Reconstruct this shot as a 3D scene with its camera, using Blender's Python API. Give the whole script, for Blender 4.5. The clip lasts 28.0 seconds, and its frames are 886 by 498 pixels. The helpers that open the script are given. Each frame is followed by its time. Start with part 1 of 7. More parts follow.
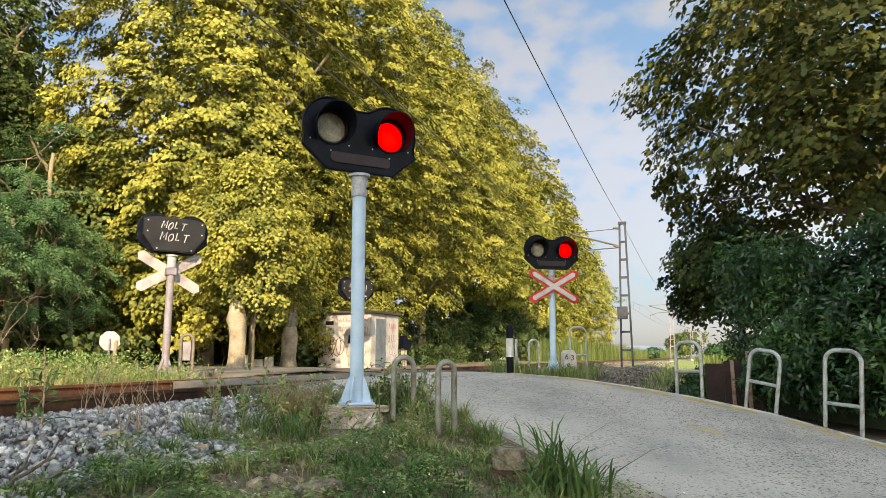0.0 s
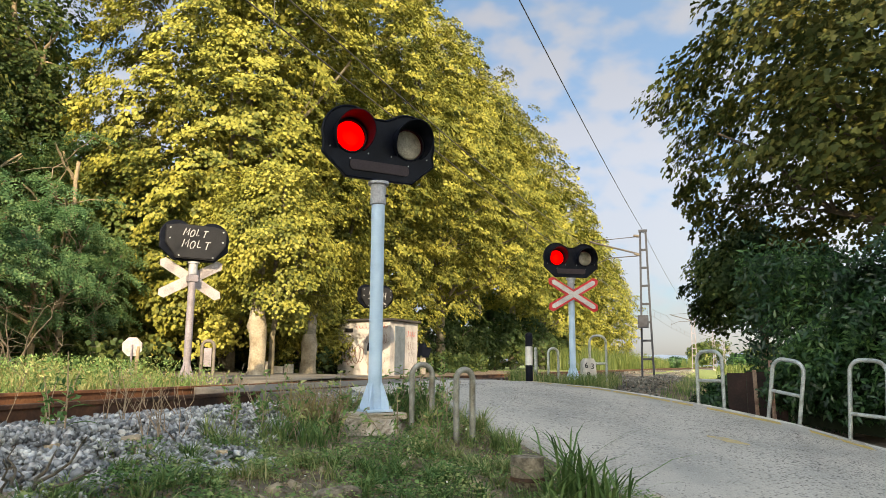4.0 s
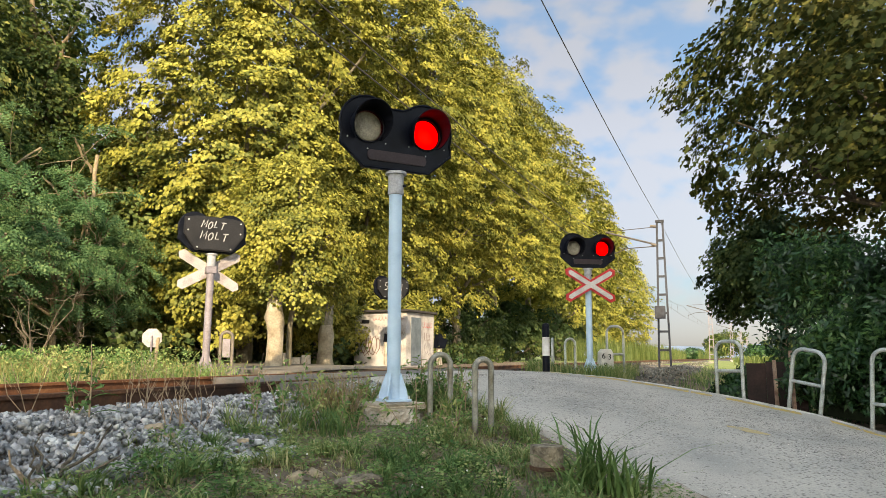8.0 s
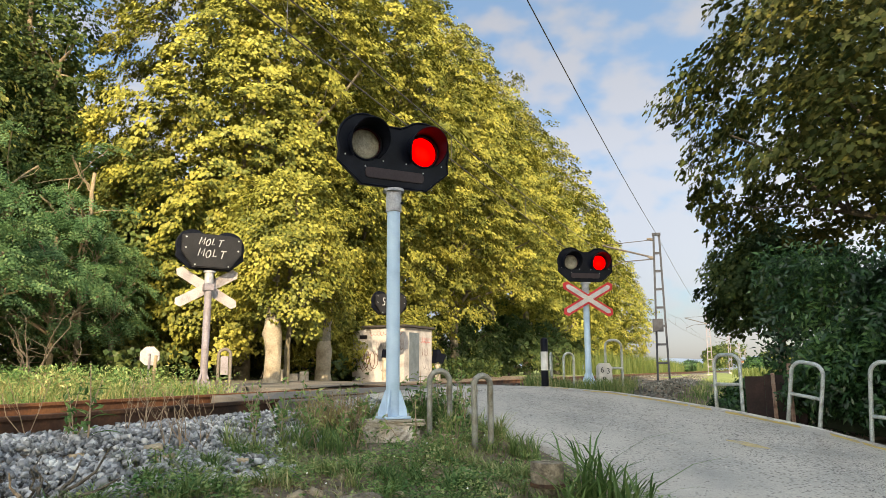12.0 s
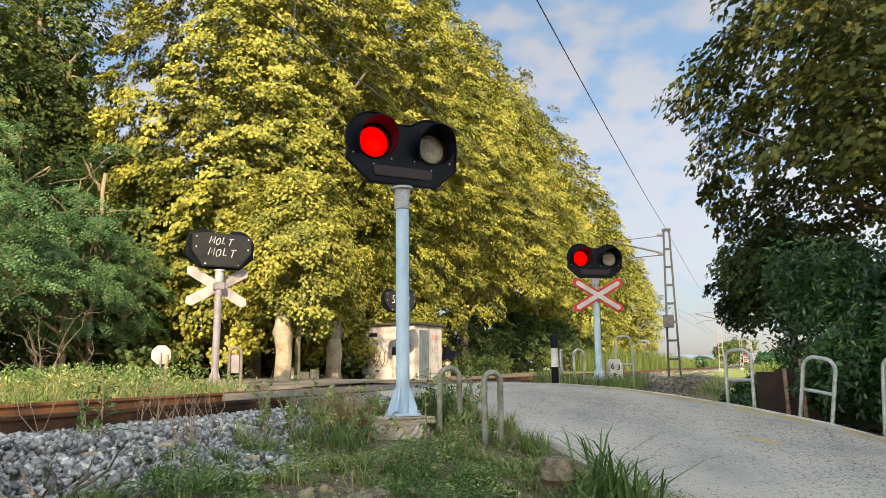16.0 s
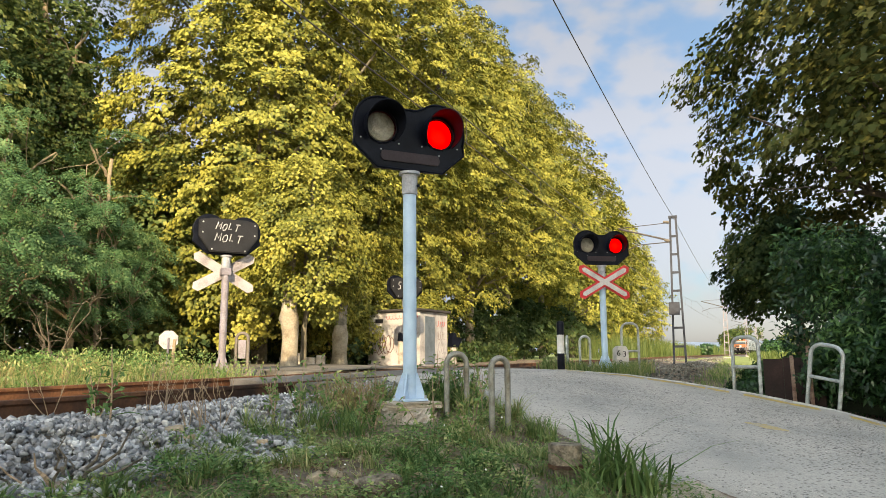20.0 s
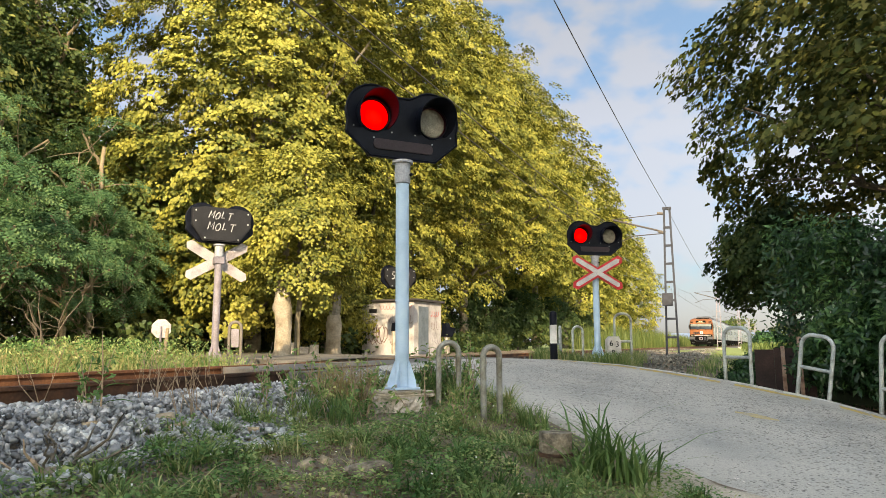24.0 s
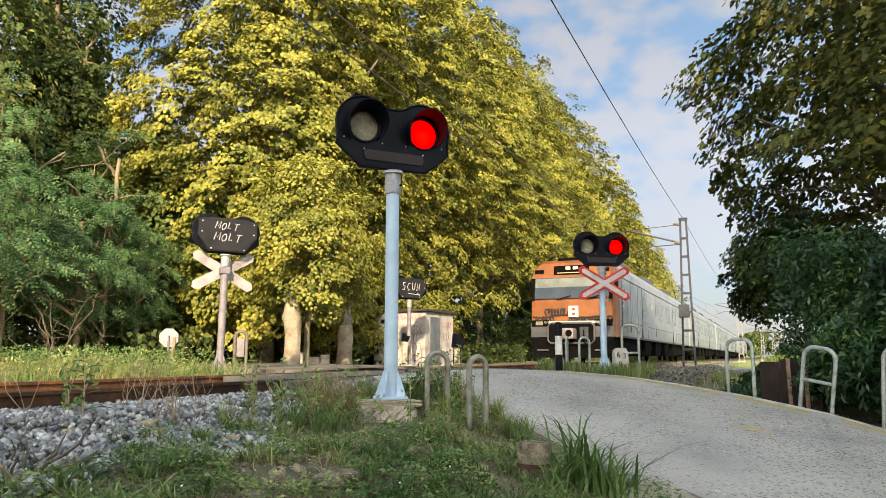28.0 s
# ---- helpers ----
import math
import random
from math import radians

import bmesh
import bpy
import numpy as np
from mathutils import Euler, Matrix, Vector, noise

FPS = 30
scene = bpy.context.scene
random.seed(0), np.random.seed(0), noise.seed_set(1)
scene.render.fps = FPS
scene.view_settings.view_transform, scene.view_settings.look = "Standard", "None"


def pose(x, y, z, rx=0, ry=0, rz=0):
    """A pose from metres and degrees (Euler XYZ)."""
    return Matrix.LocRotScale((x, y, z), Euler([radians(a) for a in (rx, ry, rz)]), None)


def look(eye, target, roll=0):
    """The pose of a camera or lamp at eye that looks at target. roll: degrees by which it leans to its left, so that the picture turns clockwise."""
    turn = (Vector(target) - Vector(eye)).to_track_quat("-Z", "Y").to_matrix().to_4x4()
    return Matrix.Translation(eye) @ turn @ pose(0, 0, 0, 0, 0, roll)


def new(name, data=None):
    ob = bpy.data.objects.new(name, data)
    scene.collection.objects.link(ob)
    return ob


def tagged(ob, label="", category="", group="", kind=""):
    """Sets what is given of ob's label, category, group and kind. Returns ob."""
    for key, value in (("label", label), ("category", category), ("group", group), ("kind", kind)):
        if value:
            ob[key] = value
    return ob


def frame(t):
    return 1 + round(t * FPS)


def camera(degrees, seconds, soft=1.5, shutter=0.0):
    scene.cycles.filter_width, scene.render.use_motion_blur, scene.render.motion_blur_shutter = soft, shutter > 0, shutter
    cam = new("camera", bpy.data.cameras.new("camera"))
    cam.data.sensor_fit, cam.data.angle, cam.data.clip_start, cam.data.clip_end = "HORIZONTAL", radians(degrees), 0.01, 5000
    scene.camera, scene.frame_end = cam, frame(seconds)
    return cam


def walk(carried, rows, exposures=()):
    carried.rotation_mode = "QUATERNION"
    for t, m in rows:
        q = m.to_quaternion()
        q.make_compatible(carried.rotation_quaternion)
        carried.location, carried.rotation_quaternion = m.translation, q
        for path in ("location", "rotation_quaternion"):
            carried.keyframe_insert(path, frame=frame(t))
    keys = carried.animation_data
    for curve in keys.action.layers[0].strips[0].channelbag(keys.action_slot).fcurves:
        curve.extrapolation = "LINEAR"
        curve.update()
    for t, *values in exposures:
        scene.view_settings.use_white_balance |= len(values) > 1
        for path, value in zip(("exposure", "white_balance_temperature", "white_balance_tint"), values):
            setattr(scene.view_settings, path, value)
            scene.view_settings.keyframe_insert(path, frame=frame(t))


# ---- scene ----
cam = camera(63.3, 28.0, 0.65)
PATH = [
    (0, (-0.155, -0.131, 0.227), (-0.028, 1.843, 0.523), -0.0),
    (0.5, (-0.152, -0.14, 0.221), (-0.05, 1.835, 0.518), 0.2),
    (1, (-0.151, -0.138, 0.225), (-0.064, 1.838, 0.521), 0.2),
    (1.5, (-0.142, -0.131, 0.227), (-0.058, 1.846, 0.521), -0.1),
    (2, (-0.145, -0.14, 0.22), (-0.064, 1.836, 0.519), -0.2),
    (2.5, (-0.146, -0.139, 0.22), (-0.067, 1.837, 0.524), -0.2),
    (3, (-0.152, -0.151, 0.222), (-0.08, 1.824, 0.53), 0.1),
    (3.5, (-0.145, -0.134, 0.222), (-0.07, 1.84, 0.533), 0.3),
    (5.5, (-0.162, -0.148, 0.221), (-0.125, 1.823, 0.557), 0.4),
    (6, (-0.166, -0.136, 0.209), (-0.147, 1.837, 0.538), 0.3),
    (6.5, (-0.171, -0.139, 0.211), (-0.15, 1.835, 0.529), 0.5),
    (7, (-0.175, -0.141, 0.213), (-0.146, 1.835, 0.522), 0.5),
    (7.5, (-0.175, -0.128, 0.209), (-0.143, 1.85, 0.504), 0.5),
    (8, (-0.172, -0.128, 0.208), (-0.141, 1.85, 0.502), 0.3),
    (8.5, (-0.168, -0.128, 0.207), (-0.136, 1.849, 0.506), 0.3),
    (9, (-0.171, -0.132, 0.215), (-0.135, 1.844, 0.518), 0.1),
    (9.5, (-0.175, -0.14, 0.216), (-0.137, 1.836, 0.525), 0.2),
    (10, (-0.177, -0.138, 0.217), (-0.137, 1.837, 0.529), 0.2),
    (10.5, (-0.173, -0.139, 0.221), (-0.134, 1.836, 0.536), 0.1),
    (11, (-0.181, -0.149, 0.22), (-0.141, 1.825, 0.544), 0.1),
    (11.5, (-0.18, -0.137, 0.216), (-0.141, 1.835, 0.548), -0.0),
    (12, (-0.182, -0.152, 0.226), (-0.143, 1.82, 0.559), -0.2),
    (12.5, (-0.178, -0.147, 0.225), (-0.14, 1.825, 0.558), -0.3),
    (14.5, (-0.18, -0.151, 0.224), (-0.154, 1.822, 0.554), -0.6),
    (15, (-0.178, -0.144, 0.222), (-0.156, 1.829, 0.552), -0.7),
    (15.5, (-0.179, -0.148, 0.223), (-0.161, 1.825, 0.551), -0.6),
    (16, (-0.178, -0.153, 0.223), (-0.165, 1.82, 0.549), -0.5),
    (16.5, (-0.184, -0.159, 0.221), (-0.172, 1.815, 0.544), -0.6),
    (17, (-0.185, -0.145, 0.221), (-0.174, 1.829, 0.543), -0.6),
    (17.5, (-0.197, -0.14, 0.217), (-0.183, 1.834, 0.534), -0.6),
    (18, (-0.2, -0.144, 0.215), (-0.186, 1.831, 0.528), -0.5),
    (18.5, (-0.198, -0.133, 0.214), (-0.184, 1.843, 0.523), -0.5),
    (19, (-0.196, -0.14, 0.219), (-0.187, 1.838, 0.519), -0.3),
    (19.5, (-0.194, -0.135, 0.212), (-0.187, 1.843, 0.51), -0.2),
    (20, (-0.197, -0.136, 0.214), (-0.199, 1.842, 0.504), -0.3),
    (20.5, (-0.206, -0.135, 0.207), (-0.229, 1.844, 0.491), -0.2),
    (21, (-0.203, -0.135, 0.21), (-0.232, 1.845, 0.489), 0.0),
    (21.5, (-0.193, -0.126, 0.203), (-0.221, 1.855, 0.481), 0.0),
    (23.5, (-0.183, -0.129, 0.201), (-0.172, 1.853, 0.467), -0.2),
    (24, (-0.179, -0.132, 0.2), (-0.166, 1.85, 0.464), -0.1),
    (24.5, (-0.158, -0.125, 0.197), (-0.143, 1.858, 0.461), -0.3),
    (25, (-0.111, -0.121, 0.2), (-0.101, 1.862, 0.463), -0.3),
    (25.5, (-0.048, -0.11, 0.194), (-0.043, 1.872, 0.459), -0.5),
    (26, (0.018, -0.111, 0.191), (0.011, 1.871, 0.46), -0.3),
    (26.5, (0.074, -0.125, 0.19), (0.05, 1.855, 0.467), -0.4),
    (27, (0.102, -0.144, 0.201), (0.077, 1.836, 0.484), -0.5),
    (27.5, (0.113, -0.153, 0.194), (0.085, 1.826, 0.481), -0.3),
    (28, (0.111, -0.157, 0.19), (0.067, 1.821, 0.484), 0.2),
]
walk(cam, [(t, look(eye, target, roll)) for t, eye, target, roll in PATH], [(0.0, 1.6, 7600, 11), (28.0, 1.6, 7600, 11)])



# ---- world, sun, exposure ----
SUN = Vector((0.0, -0.9, 0.44)).normalized()


def make_world():
    w = bpy.data.worlds.new("sky")
    scene.world = w
    w.use_nodes = True
    nt = w.node_tree
    nt.nodes.clear()
    N = nt.nodes.new
    L = nt.links.new
    out, bg, sky = N("ShaderNodeOutputWorld"), N("ShaderNodeBackground"), N("ShaderNodeTexSky")
    sky.sky_type, sky.sun_disc = "NISHITA", False
    sky.sun_elevation = math.asin(SUN.z)
    sky.sun_rotation = math.atan2(SUN.x, SUN.y)
    sky.dust_density, sky.ozone_density, sky.air_density = 0.6, 2.5, 1.0
    tc, mp, n1, n2 = N("ShaderNodeTexCoord"), N("ShaderNodeMapping"), N("ShaderNodeTexNoise"), N("ShaderNodeTexNoise")
    mp.inputs["Scale"].default_value = (1.0, 1.0, 1.7)
    mp.inputs["Location"].default_value = (0.35, 0.2, 0.1)
    n1.inputs["Scale"].default_value, n1.inputs["Detail"].default_value, n1.inputs["Roughness"].default_value = 17.0, 3.0, 0.42
    n2.inputs["Scale"].default_value, n2.inputs["Detail"].default_value = 3.0, 2.0
    add, low, sep = N("ShaderNodeMath"), N("ShaderNodeMapRange"), N("ShaderNodeSeparateXYZ")
    add.operation = "MULTIPLY_ADD"
    add.inputs[1].default_value = 0.45
    # the puffs close up to an even veil towards the horizon
    L(tc.outputs["Generated"], sep.inputs[0])
    low.inputs["From Min"].default_value, low.inputs["From Max"].default_value = 0.02, 0.5
    low.inputs["To Min"].default_value, low.inputs["To Max"].default_value = 0.2, 0.0
    L(sep.outputs["Z"], low.inputs["Value"])
    veil = N("ShaderNodeMath")
    veil.operation = "ADD"
    ramp = N("ShaderNodeValToRGB")
    ramp.color_ramp.elements[0].position, ramp.color_ramp.elements[1].position = 0.6, 0.92
    ramp.color_ramp.elements[1].color = (0.95, 0.95, 0.95, 1)
    ramp.color_ramp.interpolation = "EASE"
    mix = N("ShaderNodeMix")
    mix.data_type = "RGBA"
    L(tc.outputs["Generated"], mp.inputs["Vector"])
    L(mp.outputs[0], n1.inputs["Vector"])
    L(mp.outputs[0], n2.inputs["Vector"])
    L(n2.outputs[0], add.inputs[0])
    L(n1.outputs[0], add.inputs[2])
    L(add.outputs[0], veil.inputs[0])
    L(low.outputs[0], veil.inputs[1])
    L(veil.outputs[0], ramp.inputs[0])
    L(ramp.outputs[0], mix.inputs[0])
    hs = N("ShaderNodeHueSaturation")
    hs.inputs["Hue"].default_value, hs.inputs["Saturation"].default_value, hs.inputs["Value"].default_value = 0.495, 1.0, 1.0
    L(sky.outputs[0], hs.inputs["Color"])
    cl = N("ShaderNodeHueSaturation")
    cl.inputs["Saturation"].default_value, cl.inputs["Value"].default_value = 0.42, 0.92
    L(sky.outputs[0], cl.inputs["Color"])
    L(cl.outputs[0], mix.inputs[7])
    L(hs.outputs[0], mix.inputs[6])
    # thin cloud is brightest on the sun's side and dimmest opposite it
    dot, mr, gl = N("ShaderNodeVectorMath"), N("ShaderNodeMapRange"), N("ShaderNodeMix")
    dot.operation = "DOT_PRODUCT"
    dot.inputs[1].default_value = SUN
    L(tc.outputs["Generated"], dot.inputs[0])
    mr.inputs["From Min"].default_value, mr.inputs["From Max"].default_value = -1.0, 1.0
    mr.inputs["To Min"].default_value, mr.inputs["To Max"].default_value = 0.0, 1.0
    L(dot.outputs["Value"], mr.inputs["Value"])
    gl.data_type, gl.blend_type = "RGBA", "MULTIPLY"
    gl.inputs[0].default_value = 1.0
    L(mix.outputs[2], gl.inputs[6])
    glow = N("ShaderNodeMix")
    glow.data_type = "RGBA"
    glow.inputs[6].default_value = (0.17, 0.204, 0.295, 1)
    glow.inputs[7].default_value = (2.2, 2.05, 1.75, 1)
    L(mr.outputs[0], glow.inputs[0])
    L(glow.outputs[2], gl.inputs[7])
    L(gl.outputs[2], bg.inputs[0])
    haze = N("ShaderNodeMapRange")
    haze.inputs["From Min"].default_value, haze.inputs["From Max"].default_value = 0.0, 0.28
    haze.inputs["To Min"].default_value, haze.inputs["To Max"].default_value = 0.084, 0.114
    L(sep.outputs["Z"], haze.inputs["Value"])
    L(haze.outputs[0], bg.inputs[1])
    L(bg.outputs[0], out.inputs[0])


make_world()
lamp = bpy.data.lights.new("sun", "SUN")
lamp.energy, lamp.angle, lamp.color = 2.7, radians(0.6), (1.0, 0.84, 0.6)
new("sun", lamp).matrix_world = look(SUN * 60, (0, 0, 0))


# ---- materials ----
def mat(name, base, rough=0.8, metal=0.0, dark=None, light=None, scale=4.0, fine=60.0, bump=0.3, bump_scale=None, dist=0.01,
        island=0.0, random_ob=0.0, grain=0.55, spec=0.5, trans=0.0, emit=None, strength=0.0, space="Object"):
    """Base colour varied by a broad stain and a fine grain, with relief; island / random_ob vary it piece by piece."""
    m = bpy.data.materials.new(name)
    m.use_nodes = True
    nt = m.node_tree
    N, L = nt.nodes.new, nt.links.new
    b = nt.nodes["Principled BSDF"]
    b.inputs["Roughness"].default_value, b.inputs["Metallic"].default_value = rough, metal
    b.inputs["Specular IOR Level"].default_value = spec
    tc = N("ShaderNodeTexCoord")
    if dark is None:
        dark = tuple(c * 0.75 for c in base)
    if light is None:
        light = tuple(min(1, c * 1.2) for c in base)
    n1, n2 = N("ShaderNodeTexNoise"), N("ShaderNodeTexNoise")
    n1.inputs["Scale"].default_value, n1.inputs["Detail"].default_value = scale, 4
    n2.inputs["Scale"].default_value, n2.inputs["Detail"].default_value = fine, 3
    for n in (n1, n2):
        L(tc.outputs[space], n.inputs["Vector"])
    r1 = N("ShaderNodeValToRGB")
    e = r1.color_ramp.elements
    e[0].position, e[0].color = 0.32, (*dark, 1)
    e[1].position, e[1].color = 0.7, (*light, 1)
    e.new(0.5).color = (*base, 1)
    L(n1.outputs[0], r1.inputs[0])
    mul = N("ShaderNodeMix")
    mul.data_type, mul.blend_type = "RGBA", "OVERLAY"
    mul.inputs[0].default_value = grain
    L(r1.outputs[0], mul.inputs[6])
    L(n2.outputs[0], mul.inputs[7])
    col = mul.outputs[2]
    if island or random_ob:
        hsv = N("ShaderNodeHueSaturation")
        src = N("ShaderNodeNewGeometry").outputs["Random Per Island"] if island else N("ShaderNodeObjectInfo").outputs["Random"]
        mr = N("ShaderNodeMapRange")
        v = island or random_ob
        mr.inputs["To Min"].default_value, mr.inputs["To Max"].default_value = 1 - v, 1 + v
        L(src, mr.inputs["Value"])
        L(mr.outputs[0], hsv.inputs["Value"])
        L(col, hsv.inputs["Color"])
        col = hsv.outputs[0]
    L(col, b.inputs["Base Color"])
    if trans:
        b.inputs["Subsurface Weight"].default_value = 0
    if bump:
        bp = N("ShaderNodeBump")
        bp.inputs["Strength"].default_value, bp.inputs["Distance"].default_value = bump, dist
        n3 = N("ShaderNodeTexNoise")
        n3.inputs["Scale"].default_value, n3.inputs["Detail"].default_value = bump_scale or fine, 4
        L(tc.outputs[space], n3.inputs["Vector"])
        L(n3.outputs[0], bp.inputs["Height"])
        L(bp.outputs[0], b.inputs["Normal"])
    if emit:
        b.inputs["Emission Color"].default_value, b.inputs["Emission Strength"].default_value = (*emit, 1), strength
    return m


def leaf_mat(name, a, b_, c, trans=0.35, rough=0.55, patch=0.35):
    """Leaf: colour by island between three tones and by a broad patch over the crown, lit through."""
    m = bpy.data.materials.new(name)
    m.use_nodes = True
    nt = m.node_tree
    N, L = nt.nodes.new, nt.links.new
    nt.nodes.remove(nt.nodes["Principled BSDF"])
    out = nt.nodes["Material Output"]
    geo, ramp = N("ShaderNodeNewGeometry"), N("ShaderNodeValToRGB")
    tc, n1, ad = N("ShaderNodeTexCoord"), N("ShaderNodeTexNoise"), N("ShaderNodeMath")
    n1.inputs["Scale"].default_value, n1.inputs["Detail"].default_value = patch, 2
    L(tc.outputs["Object"], n1.inputs["Vector"])
    ad.operation = "MULTIPLY_ADD"
    ad.inputs[1].default_value = 0.55
    L(geo.outputs["Random Per Island"], ad.inputs[0])
    sub = N("ShaderNodeMath")
    sub.operation = "MULTIPLY_ADD"
    sub.inputs[1].default_value, sub.inputs[2].default_value = 1.6, -0.58
    L(n1.outputs[0], sub.inputs[0])
    L(sub.outputs[0], ad.inputs[2])
    e = ramp.color_ramp.elements
    e[0].position, e[0].color = 0.15, (*a, 1)
    e[1].position, e[1].color = 0.95, (*c, 1)
    e.new(0.55).color = (*b_, 1)
    L(ad.outputs[0], ramp.inputs[0])
    d, t, g, mx, ms = N("ShaderNodeBsdfDiffuse"), N("ShaderNodeBsdfTranslucent"), N("ShaderNodeBsdfGlossy"), N("ShaderNodeMixShader"), N("ShaderNodeMixShader")
    g.inputs["Roughness"].default_value = rough
    g.inputs["Color"].default_value = (0.9, 0.95, 0.9, 1)
    L(ramp.outputs[0], d.inputs[0])
    L(ramp.outputs[0], t.inputs[0])
    mx.inputs[0].default_value, ms.inputs[0].default_value = trans, 0.035 if rough < 0.35 else 0.018
    L(d.outputs[0], mx.inputs[1])
    L(t.outputs[0], mx.inputs[2])
    L(mx.outputs[0], ms.inputs[1])
    L(g.outputs[0], ms.inputs[2])
    L(ms.outputs[0], out.inputs["Surface"])
    return m


